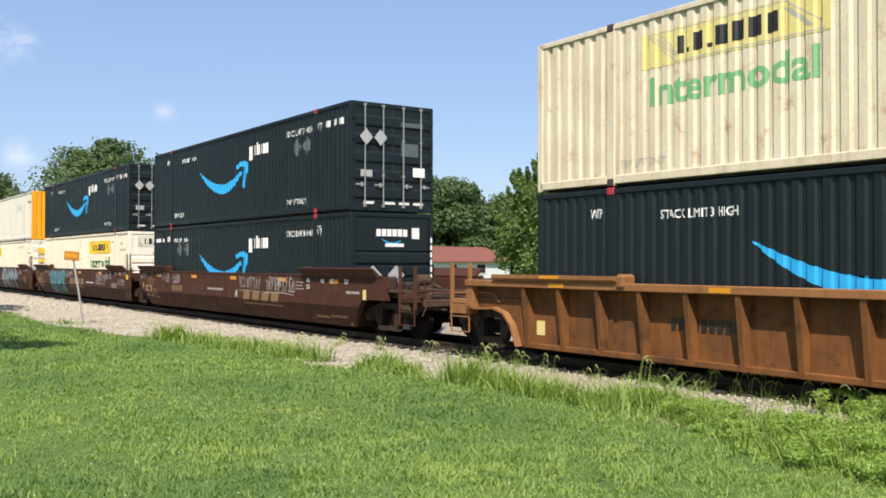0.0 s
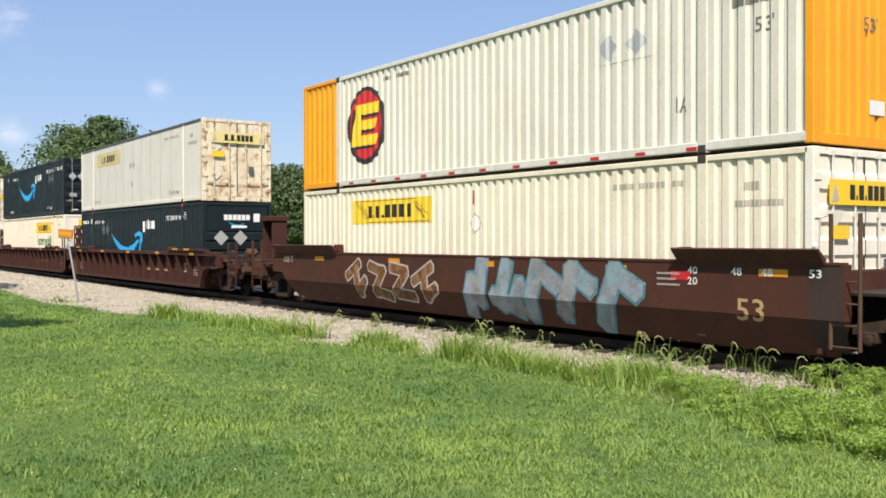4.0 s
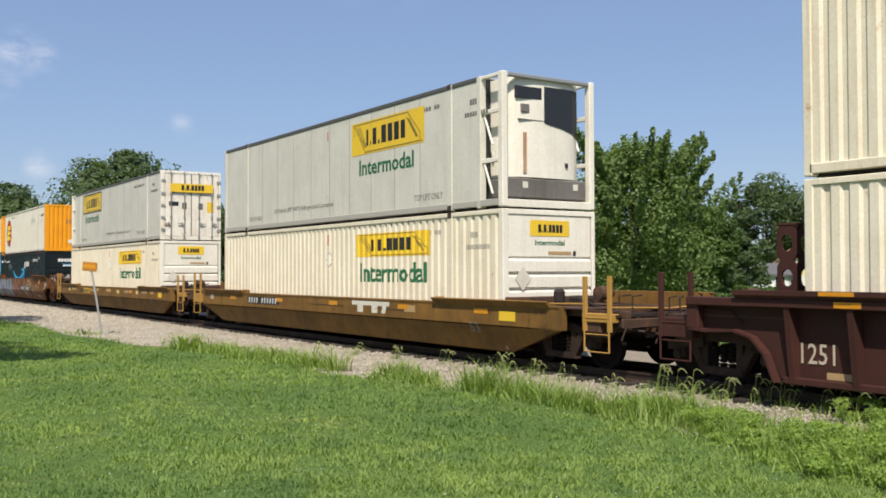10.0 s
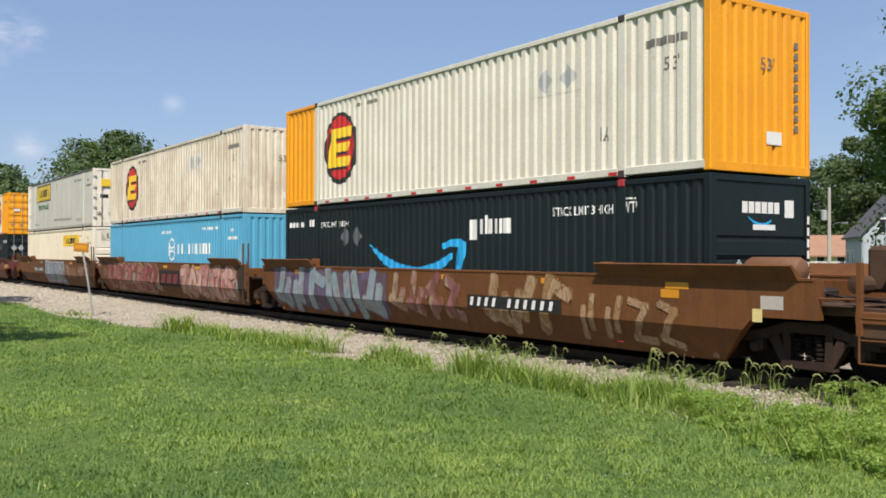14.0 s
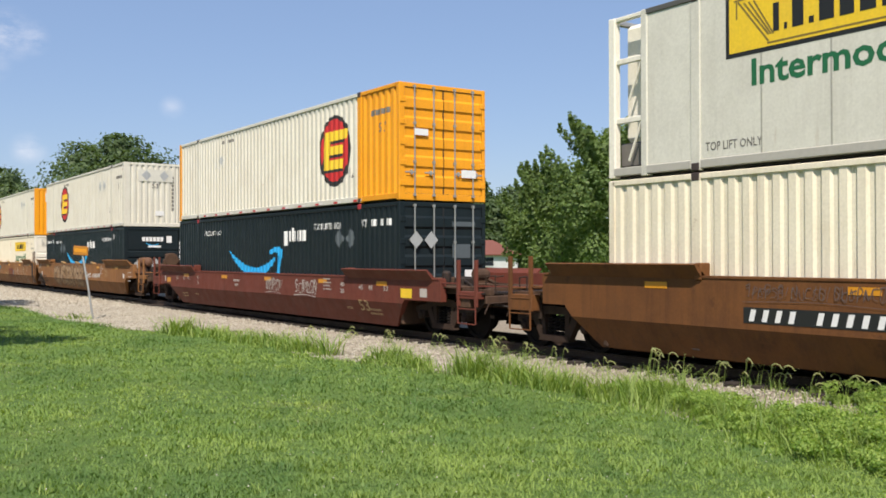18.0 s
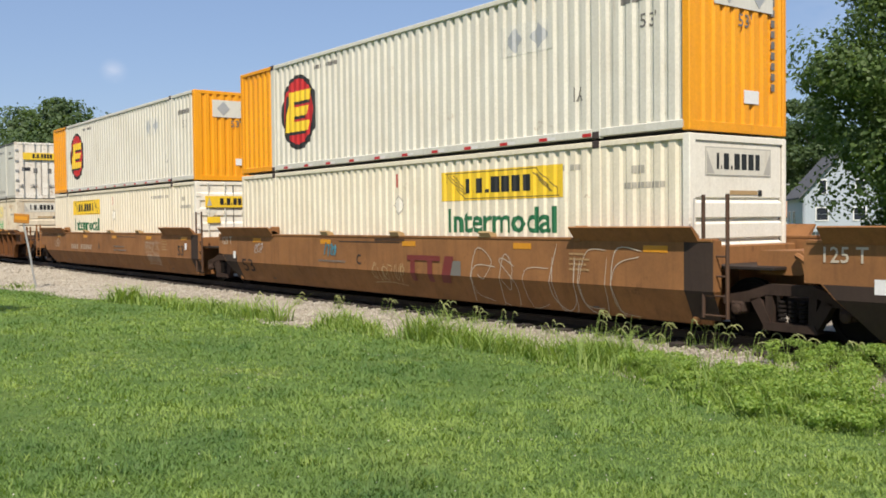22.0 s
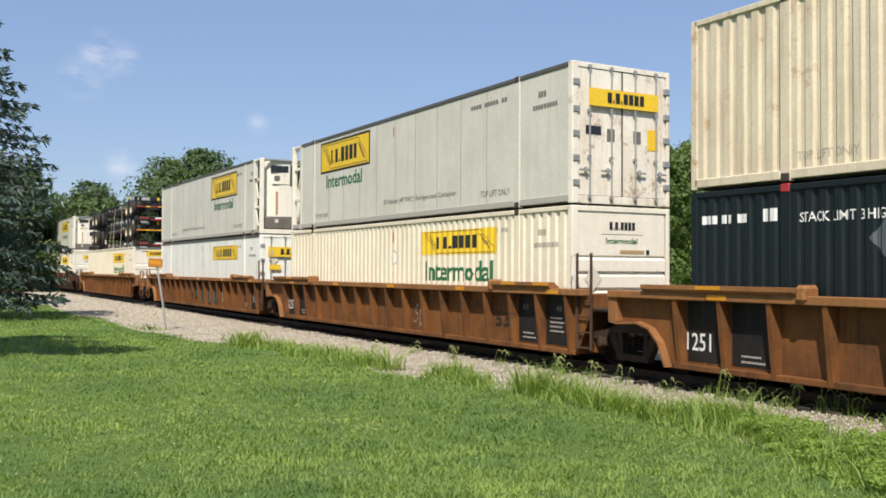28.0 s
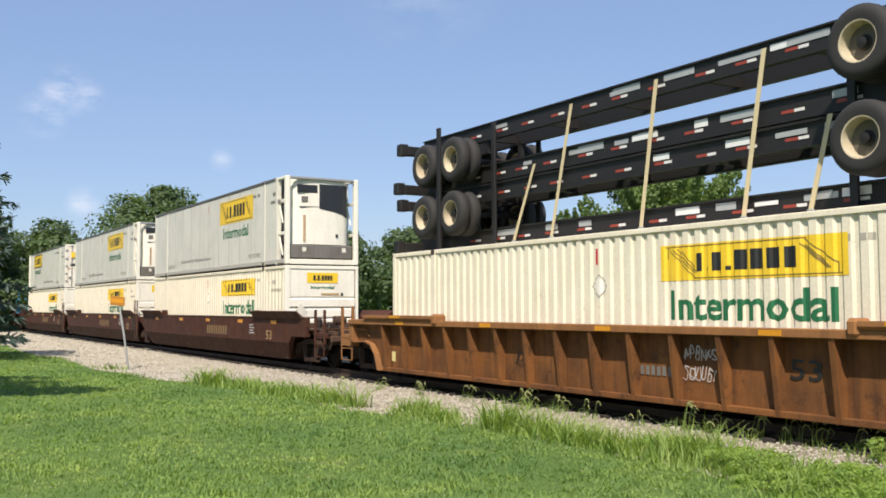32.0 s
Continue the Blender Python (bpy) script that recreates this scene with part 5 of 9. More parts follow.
def coupler_end(ob, s, mat, rail_mat, tank=False, longer=0.0):
    """Draft sill, end platform, coupler, hand rails and ladder beyond the load; s is the end's sign."""
    # the front platform, with the brake gear, is the longer one
    out = ((8.0, 9.3, 10.0, 10.55, 11.1, 11.8), (8.0, 9.3, 10.75, 11.5, 11.75, 12.15)) if s > 0 else ((8.0, 9.3, 10.0, 10.55, 11.1, 11.8), (8.0, 9.3, 10.1 + longer, 10.85 + longer, 10.95 + longer, 11.4 + longer))
    X = lambda a: s * float(np.interp(a, *out))
    bx = lambda g, a, b, *r, c=0.01: g.box(min(X(a), X(b)), max(X(a), X(b)), *r, c)
    g = Geo()
    bx(g, 8.1, 11.15, -0.32, 0.32, 0.66, 1.06, c=0.02)
    bx(g, 10.0, 10.3, -1.42, 1.42, 0.72, 1.0, c=0.02)
    part("draft_sill", g, "grime_rust", ob)
    g = Geo()
    bx(g, 8.12, 8.24, -1.3, 1.3, 0.2, 1.32, c=0.02)
    bx(g, 8.24, 9.9, -1.15, 1.15, 1.06, 1.12, c=0.01)
    part("end_bulkhead", g, "grime_rust", ob)
    for y in (-1, 1):
        part("side_sill", bx(Geo(), 8.2, 10.9, *sorted((y * 1.12, y * 1.24)), 1.0, 1.13), "grime_rust", ob)
        part("deck_plate", bx(Geo(), 8.25, 9.95, *sorted((y * 0.5, y * 1.42)), 1.13, 1.16), "grime_rust", ob)
    part("far_panel", bx(Geo(), 8.3, 10.6, 1.2, 1.25, 1.1, 1.44), mat, ob)
    part("cross_beam", bx(Geo(), 10.78, 10.95, -1.35, 1.35, 0.82, 1.0, c=0.02), "grime_rust", ob)
    g = Geo()
    for k in range(5):
        bx(g, 10.0 + 0.13 * k, 10.08 + 0.13 * k, -1.35, 1.35, 1.02, 1.06, c=0.0)
    part("walkway", g, "steel", ob)
    g = Geo()
    bx(g, 11.1, 11.5, -0.12, 0.12, 0.74, 0.96, c=0.03)
    g.prism([(X(11.45), -0.17), (X(11.72), -0.2), (X(11.78), -0.05), (X(11.62), 0.0), (X(11.66), 0.16), (X(11.45), 0.18)], 0.68, 1.0, "z")
    g.tube([(X(11.2), 0.35, 0.7), (X(11.5), 0.36, 0.42), (X(11.75), 0.25, 0.5)], 0.03, 6)
    part("coupler", g, "steel", ob)
    for y in (-1, 1):
        for a in (10.02, 10.5):
            part("hand_rail_post", Geo().box(X(a) - 0.045, X(a) + 0.045, y * 1.44 - 0.03, y * 1.44 + 0.03, 0.75, (1.76 if s > 0 else 1.84) if y < 0 else 1.3, 0.006), rail_mat, ob)
        g = Geo()
        for z in (0.38, 0.7, 1.0):
            g.tube([(X(10.02), y * 1.46, z), (X(10.5), y * 1.46, z)], 0.014, 6)
        g.tube([(X(10.02), y * 1.46, 0.38), (X(10.02), y * 1.46, 0.8)], 0.018, 6).tube([(X(10.5), y * 1.46, 0.38), (X(10.5), y * 1.46, 0.8)], 0.018, 6)
        part("step_ladder", g, rail_mat, ob)
        g = Geo().tube([(X(10.02), y * 1.44, 1.25), (X(9.3), y * 1.44, 1.22), (X(9.1), y * 1.44, 1.05)], 0.018, 6)
        part("grab_iron", g, rail_mat, ob)
    # end ladders, brackets, levers and hoses
    for y in (-1, 1):
        for a in (10.42, 10.9):
            part("grab_post", Geo().tube([(X(a), y * 1.1, 1.04), (X(a), y * 1.1, 1.4), (X(a + 0.08), y * 0.9, 1.42)], 0.018, 6), "bogie", ob)
        part("bracket", Geo().prism([(X(9.98), 1.0), (X(10.62), 1.0), (X(10.62), 0.9), (X(10.3), 0.62), (X(9.98), 0.6)], y * 1.2 - 0.02, y * 1.2 + 0.02), "grime", ob)
        part("uncoupling_lever", Geo().tube([(X(11.25), y * 0.2, 0.92), (X(11.1), y * 0.6, 0.86), (X(11.0), y * 1.3, 0.84), (X(11.0), y * 1.42, 0.62)], 0.016, 6), "bogie", ob)
        part("brake_pipe", Geo().tube([(X(8.3), y * 0.7, 0.95), (X(9.2), y * 0.75, 1.18), (X(9.9), y * 0.6, 1.14), (X(10.6), y * 0.45, 0.9), (X(11.2), y * 0.4, 0.72)], 0.028, 6), "bogie", ob)
        part("end_brace", Geo().tube([(X(8.3), y * 1.2, 1.25), (X(9.1), y * 1.0, 1.1), (X(10.0), y * 1.1, 1.02)], 0.045, 6), "grime_rust", ob)
        part("step_plate", Geo().box(min(X(9.98), X(10.54)), max(X(9.98), X(10.54)), y * 1.36 - 0.1, y * 1.36 + 0.1, 0.92 if s > 0 else 0.76, 1.08, 0.01), rail_mat, ob)
    part("brake_beam", Geo().box(min(X(8.6), X(8.72)), max(X(8.6), X(8.72)), -0.9, 0.9, 0.78, 0.92, 0.02), "grime", ob)
    part("relay_valve", Geo().lathe([(0.04, -0.2), (0.14, -0.18), (0.14, 0.12), (0.09, 0.2), (0.03, 0.22)], (X(9.7), -0.35, 1.42), "y", 12), "grime_rust", ob)
    part("cross_rail", Geo().tube([(X(10.5), -1.44, 1.2), (X(10.55), 0, 1.16), (X(10.5), 1.44, 1.2)], 0.02, 6), rail_mat, ob)
    part("valve_gear", Geo().box(X(9.35) - 0.2, X(9.35) + 0.2, -0.5, -0.1, 1.12, 1.36, 0.05).lathe([(0.09, 0), (0.12, 0.1), (0.12, 0.3), (0.07, 0.36)], (X(9.0), -0.55, 1.14), "z", 10)
         .tube([(X(9.3), -0.3, 1.3), (X(9.8), -0.8, 1.2), (X(10.2), -0.9, 0.8), (X(10.9), -0.4, 0.7)], 0.025, 6), "steel", ob)
    if tank:
        part("air_tank", Geo().lathe([(0.05, -0.55), (0.17, -0.5), (0.21, -0.42), (0.21, 0.42), (0.17, 0.5), (0.05, 0.55)], (X(8.75), -0.55, 1.62), "x", 18).box(X(8.5) - 0.03, X(8.5) + 0.03, -0.75, -0.35, 1.1, 1.45).box(X(9.05) - 0.03, X(9.05) + 0.03, -0.75, -0.35, 1.1, 1.45), "tank", ob, "", 40)
        part("brake_stand", Geo().box(X(9.95) - 0.16, X(9.95) + 0.16, -0.35, 0.35, 1.05, 1.75, 0.05).box(X(9.8) - 0.3, X(9.8) + 0.1, -0.12, 0.12, 1.3, 2.0, 0.06).lathe([(0.03, 0), (0.28, 0.0), (0.3, 0.03), (0.28, 0.06), (0.03, 0.06)], (X(10.15), -0.1, 1.72), "x", 18), "grime_rust", ob)


def joint_end(ob, s, mat):
    """The end that shares a bogie with its neighbour."""
    X = lambda a: s * a
    g = Geo()
    g.box(min(X(8.12), X(8.26)), max(X(8.12), X(8.26)), -1.3, 1.3, 0.2, 1.4, 0.02)
    g.box(min(X(8.2), X(9.6)), max(X(8.2), X(9.6)), -0.3, 0.3, 0.72, 1.05, 0.03)
    part("end_bulkhead", g, mat, ob)
    g = Geo().box(min(X(8.3), X(9.5)), max(X(8.3), X(9.5)), -1.2, 1.2, 1.06, 1.11, 0.008)
    part("walkway", g, "steel", ob)
    if s > 0:
        for y in (-1,):
            g = Geo()
            for a in (8.46, 8.9):
                g.tube([(X(a), y * 1.46, 0.32), (X(a), y * 1.46, 2.2)], 0.03, 6)
            for z in (0.36, 0.66, 0.96, 1.26):
                g.tube([(X(8.46), y * 1.46, z), (X(8.9), y * 1.46, z)], 0.016, 6)
            part("ladder", g, "grime_rust", ob)
            part("hand_loop", Geo().tube([(X(8.46), -1.47, 2.18), (X(8.32), -1.5, 2.14), (X(8.3), -1.5, 1.58), (X(8.44), -1.47, 1.52)], 0.012, 6), "tag_white", ob)
        # raised drawbar cover with a sloping brace each side
        part("platform_box", Geo().prism([(9.05, 1.34), (9.75, 1.34), (9.9, 1.12), (9.75, 0.98), (9.05, 0.98), (8.98, 1.16)], -0.85, 0.85), mat, ob)
        for y in (-1, 1):
            part("platform_brace", Geo().tube([(9.7, y * 0.9, 1.28), (10.1, y * 1.1, 1.12), (10.35, y * 1.2, 1.0)], 0.05, 6), mat, ob)


def yellow_bars(ob, y, z, xs, w=0.42, h=0.085):
    for x in xs:
        part("reflector", Geo().box(x, x + w, y - 0.006, y - 0.002, z, z + h), "amber", ob)


def graffiti_material(name, cols, scale, line=(0.36, 0.33, 0.29)):
    """Sprayed letter forms: slanting warped fields of a few colours with thin pale outlines."""
    m, n, l, b = nodes(name)
    tc, mp = n.new("ShaderNodeTexCoord"), n.new("ShaderNodeMapping")
    mp.inputs["Scale"].default_value, mp.inputs["Rotation"].default_value = (scale, scale, scale * 0.55), (0, radians(24), 0)
    l.new(tc.outputs["Object"], mp.inputs["Vector"])
    no = n.new("ShaderNodeTexNoise")
    no.inputs["Scale"].default_value, no.inputs["Detail"].default_value = 1.3, 1.0
    l.new(mp.outputs["Vector"], no.inputs["Vector"])
    add = n.new("ShaderNodeVectorMath")
    add.operation = "MULTIPLY_ADD"
    add.inputs[1].default_value = (1.3, 1.3, 1.3)
    l.new(no.outputs["Color"], add.inputs[0])
    l.new(mp.outputs["Vector"], add.inputs[2])
    vo, ed = n.new("ShaderNodeTexVoronoi"), n.new("ShaderNodeTexVoronoi")
    ed.feature = "DISTANCE_TO_EDGE"
    l.new(add.outputs["Vector"], vo.inputs["Vector"])
    l.new(add.outputs["Vector"], ed.inputs["Vector"])
    r = n.new("ShaderNodeValToRGB")
    r.color_ramp.interpolation = "CONSTANT"
    sep = n.new("ShaderNodeSeparateColor")
    l.new(vo.outputs["Color"], sep.inputs["Color"])
    l.new(sep.outputs["Red"], r.inputs["Fac"])
    r.color_ramp.elements[0].color = (*cols[0], 1)
    r.color_ramp.elements[1].position, r.color_ramp.elements[1].color = 1.0 / len(cols), (*cols[1], 1)
    for i, c in enumerate(cols[2:], 2):
        r.color_ramp.elements.new(i / len(cols)).color = (*c, 1)
    e = n.new("ShaderNodeMapRange")
    e.inputs["From Min"].default_value, e.inputs["From Max"].default_value = 0.018, 0.035
    l.new(ed.outputs["Distance"], e.inputs["Value"])
    c = blend(n, l, e.outputs["Result"], line, r.outputs["Color"])
    v = coords(n, l)
    c = blend(n, l, noise_node(n, l, v, 2.5, 6, 0.7, 0.45, 0.75, (0, 0.7)), c, (0.06, 0.03, 0.018))
    l.new(c, b.inputs["Base Color"])
    b.inputs["Roughness"].default_value = 0.6
    b.inputs["Specular IOR Level"].default_value = 0.2
    return m


M["graf_blue"] = graffiti_material("blue_graffiti", [(0.06, 0.2, 0.25), (0.11, 0.29, 0.34), (0.08, 0.23, 0.27)], 0.9, (0.05, 0.15, 0.19))
M["graf_silver"] = graffiti_material("silver_graffiti", [(0.27, 0.31, 0.35), (0.22, 0.28, 0.31), (0.25, 0.27, 0.27), (0.21, 0.30, 0.33)], 0.6, (0.24, 0.28, 0.3))
M["graf_steel"] = graffiti_material("steel_blue_graffiti", [(0.17, 0.27, 0.33), (0.21, 0.24, 0.24), (0.15, 0.24, 0.27), (0.19, 0.21, 0.20)], 0.5, (0.19, 0.25, 0.27))
M["tag_pale"] = plain("pale_spray", (0.52, 0.54, 0.53), 0.6)
M["graf_violet"] = graffiti_material("violet_graffiti", [(0.13, 0.10, 0.17), (0.10, 0.08, 0.14), (0.12, 0.08, 0.1)], 0.8, (0.1, 0.08, 0.12))
M["graf_red"] = graffiti_material("red_graffiti", [(0.30, 0.10, 0.09), (0.42, 0.24, 0.19), (0.22, 0.07, 0.07), (0.38, 0.17, 0.14), (0.46, 0.32, 0.24), (0.22, 0.30, 0.27)], 1.1, (0.33, 0.27, 0.24))
M["graf_pink"] = graffiti_material("pink_graffiti", [(0.26, 0.12, 0.11), (0.20, 0.075, 0.07), (0.30, 0.17, 0.13), (0.33, 0.25, 0.16)], 0.9, (0.22, 0.09, 0.08))
M["graf_rose"] = graffiti_material("rose_graffiti", [(0.46, 0.22, 0.20), (0.56, 0.36, 0.30), (0.38, 0.15, 0.14)], 0.5, (0.42, 0.3, 0.26))
M["graf_wine"] = graffiti_material("wine_red_graffiti", [(0.22, 0.06, 0.055), (0.28, 0.09, 0.08), (0.38, 0.17, 0.14)], 0.5, (0.15, 0.05, 0.045))
M["graf_sand"] = graffiti_material("sand_graffiti", [(0.40, 0.31, 0.17), (0.46, 0.38, 0.22), (0.30, 0.22, 0.13)], 0.6, (0.4, 0.3, 0.18))
M["graf_mix"] = graffiti_material("teal_and_brown_graffiti", [(0.34, 0.16, 0.09), (0.24, 0.38, 0.34), (0.28, 0.11, 0.07), (0.44, 0.30, 0.20), (0.42, 0.20, 0.16)], 0.7, (0.2, 0.1, 0.06))
M["graf_sandy"] = graffiti_material("sandy_brown_graffiti", [(0.26, 0.14, 0.065), (0.32, 0.2, 0.1), (0.24, 0.115, 0.045)], 0.8, (0.28, 0.16, 0.08))
M["void_brown"] = plain("dark_brown_spray", (0.07, 0.034, 0.024), 0.7)
M["graf_tan"] = graffiti_material("tan_graffiti", [(0.27, 0.15, 0.07), (0.16, 0.066, 0.025), (0.10, 0.045, 0.02), (0.16, 0.066, 0.025), (0.22, 0.11, 0.045)], 1.7, (0.25, 0.15, 0.08))
M["graf_pale"] = graffiti_material("pale_tan_graffiti", [(0.34, 0.23, 0.13), (0.28, 0.17, 0.08), (0.38, 0.27, 0.16)], 1.2, (0.2, 0.1, 0.05))


def spray(ob, x0, x1, z0, z1, mat, seed, y=-1.5):
    """A sprayed patch with a ragged outline of rounded lobes."""
    r = random.Random(seed)
    n = max(8, int((x1 - x0) * 5))
    top = [(x0 + (x1 - x0) * i / n, z1 - 0.22 * (z1 - z0) * r.random()) for i in range(n + 1)]
    bot = [(x0 + (x1 - x0) * i / n, z0 + 0.25 * (z1 - z0) * r.random()) for i in range(n + 1)]
    painted(ob, "graffiti", [[bot[i], bot[i + 1], top[i + 1], top[i]] for i in range(n)], mat, 0.006, y=y, label="sprayed graffiti")


def scribble(ob, x0, z0, w, h, mat, seed, y=-1.508, thick=0.024):
    """A hand-sprayed tag: wandering loops and strokes, unreadable."""
    r = random.Random(seed)
    n, bands = max(2, int(w / h / 0.5)), []
    for i in range(n):
        for k in range(2 if r.random() < 0.75 else 1):
            form = r.choice(BENDS)
            grow, lean = r.uniform(0.75, 1.1), r.uniform(0.0, 0.35)
            bands.append(ribbon([(x0 + w / n * (i + 0.05 + 0.95 * u + lean * (v - 0.5) + r.uniform(-0.12, 0.12)), z0 + h * (0.05 + 0.85 * grow * v + r.uniform(-0.1, 0.1))) for u, v in form], thick * r.uniform(0.75, 1.1)))
    if w > 1.0:
        bands.append(ribbon([(x0 - 0.05, z0 - 0.06), (x0 + 0.5 * w, z0 - 0.03), (x0 + 0.96 * w, z0 - 0.08)], thick * 0.7))
    painted(ob, "graffiti", [], mat, 0.012, bands, max(y, -1.5), "sprayed line")


SLOPE_IN = 1.24                          # half width at the foot of a smooth side, below its crease
CREASE = {}


def painted(ob, name, shapes, mat, lift=0.005, texts=(), y=-1.5, label=""):
    """Paint on a car's side: flat shapes that fold over the crease of a smooth side."""
    bm = bmesh.new()
    sets = [([(x, z) for x, z in p], [tuple(range(len(p)))]) for p in shapes] + list(texts)
    for n, (vs, fs) in enumerate(sets):
        made = [bm.verts.new((x, -0.0003 * (n % 24) - 0.00003 * min(i, 60), z)) for i, (x, z) in enumerate(vs)]
        for f in fs:
            try:
                bm.faces.new([made[i] for i in f])
            except ValueError:
                pass
    mid, low, top = CREASE.get(ob.name, (-9, -10, 1.36))
    bmesh.ops.bisect_plane(bm, geom=bm.verts[:] + bm.edges[:] + bm.faces[:], plane_co=(0, 0, mid), plane_no=(0, 0, 1))
    for v in bm.verts:
        v.co.z = min(top, max(low, v.co.z))
        if v.co.z > low:
            v.co.y += y - lift + (0 if v.co.z >= mid else (1.5 - SLOPE_IN) * (mid - v.co.z) / (mid - low))
        else:
            v.co.y += y - lift + 1.5 - SLOPE_IN
    for f in bm.faces:
        if f.normal.y > 0:
            f.normal_flip()
    me = bpy.data.meshes.new(name)
    bm.to_mesh(me)
    bm.free()
    made = part(name, me, mat, ob, label)
    return tagged(made, label, kind="stuff") if len(sets) > 1 or texts else made


def holed_plate(a0, a1, at, z0, z1, across, axis):
    """An upright steel plate with two rows of round holes cut through it."""
    g, th, seg = Geo(), 0.02, 16
    put = (lambda a, b, z: (a, b, z)) if axis == "y" else (lambda a, b, z: (b, a, z))
    cw, ch = (a1 - a0) / across, (z1 - z0) / 2
    for i in range(across):
        for j in range(2):
            ca, cz, rad = a0 + cw * (i + 0.5), z0 + ch * (j + 0.5), min(cw, ch) * 0.3
            vs, fs = [], []
            for b in (at - th, at + th):
                for k in range(seg):
                    t = 2 * math.pi * (k + 0.5) / seg
                    m = max(abs(math.cos(t)), abs(math.sin(t)))
                    vs += [put(ca + rad * math.cos(t), b, cz + rad * 1.25 * math.sin(t)), put(ca + cw / 2 * math.cos(t) / m, b, cz + ch / 2 * math.sin(t) / m)]
            n = 2 * seg
            for k in range(seg):
                p, q = 2 * k, 2 * ((k + 1) % seg)
                fs += [(p, p + 1, q + 1, q), (n + p, n + q, n + q + 1, n + p + 1), (p, q, n + q, n + p), (p + 1, n + p + 1, n + q + 1, q + 1)]
            g.add(vs, fs)
    return g


# strokes of a sprayed letter form in a unit box: two ends and a thickness each
FORMS = [((0.1, 0.1, 0.35, 1), (0.35, 0.95, 0.95, 0.7)), ((0.05, 0.9, 0.7, 0.75), (0.7, 0.75, 0.25, 0.1), (0.25, 0.1, 0.95, 0.0)), ((0.15, 0.0, 0.25, 0.65), (0.6, 0.25, 0.7, 1.0)), ((0.0, 0.55, 0.6, 1.0), (0.35, 0.75, 0.55, 0.0), (0.55, 0.05, 0.95, 0.35)),
         ((0.1, 0.95, 0.25, 0.1), (0.5, 0.9, 0.95, 0.0)), ((0.1, 0.3, 0.9, 0.1), (0.3, 0.25, 0.45, 1.0), (0.75, 0.15, 0.9, 0.6))]


def stroke(a, b, w):
    d = Vector((b[0] - a[0], b[1] - a[1]))
    d = d.normalized() if d.length else Vector((1, 0))
    p, e = Vector((-d.y, d.x)) * w * 0.5, d * w * 0.35
    return [(a[0] - e.x - p.x, a[1] - e.y - p.y), (b[0] + e.x - p.x, b[1] + e.y - p.y), (b[0] + e.x * 1.6, b[1] + e.y * 1.6), (b[0] + e.x + p.x, b[1] + e.y + p.y), (a[0] - e.x + p.x, a[1] - e.y + p.y), (a[0] - e.x * 1.6, a[1] - e.y * 1.6)]


def ribbon(pts, w):
    """A soft curve through a few points as one flat band: its points and faces."""
    fine = []
    for k in range(len(pts) - 1):
        p0, p1, p2, p3 = pts[max(0, k - 1)], pts[k], pts[k + 1], pts[min(len(pts) - 1, k + 2)]
        for q in range(6):
            t = q / 6
            fine.append(tuple(0.5 * (2 * p1[c] + (p2[c] - p0[c]) * t + (2 * p0[c] - 5 * p1[c] + 4 * p2[c] - p3[c]) * t * t + (3 * p1[c] - p0[c] - 3 * p2[c] + p3[c]) * t ** 3) for c in (0, 1)))
    fine.append(pts[-1])
    vs, n = [], len(fine)
    for i, p in enumerate(fine):
        a, b = fine[max(0, i - 1)], fine[min(n - 1, i + 1)]
        d = Vector((b[0] - a[0], b[1] - a[1])).normalized()
        h = 0.5 * w * (0.72 + 0.28 * math.sin(math.pi * (i + 0.5) / n) + 0.2 * math.cos(5 * i / n))
        if i in (0, n - 1):
            p = (p[0] + d.x * w * (0.3 if i else -0.3), p[1] + d.y * w * (0.3 if i else -0.3))
            h *= 0.55
        vs += [(p[0] - d.y * h, p[1] + d.x * h), (p[0] + d.y * h, p[1] - d.x * h)]
    return vs, [f for i in range(n - 1) for f in ((2 * i, 2 * i + 1, 2 * i + 3), (2 * i, 2 * i + 3, 2 * i + 2))]


# bends of a rounded sprayed form in a unit box
BENDS = [((0.9, 0.85), (0.4, 1.0), (0.2, 0.7), (0.75, 0.4), (0.6, 0.05), (0.05, 0.1)), ((0.5, 1.0), (0.35, 0.5), (0.15, 0.0)), ((0.05, 0.0), (0.2, 0.9), (0.7, 0.2), (0.95, 1.0)), ((0.9, 0.9), (0.2, 0.85), (0.15, 0.2), (0.85, 0.1)), ((0.15, 0.95), (0.2, 0.15), (0.85, 0.1), (0.9, 0.95)),
         ((0.1, 0.0), (0.2, 0.95), (0.8, 0.8), (0.6, 0.45), (0.25, 0.45)), ((0.0, 0.9), (0.6, 0.98), (0.5, 0.5), (0.45, 0.0))]


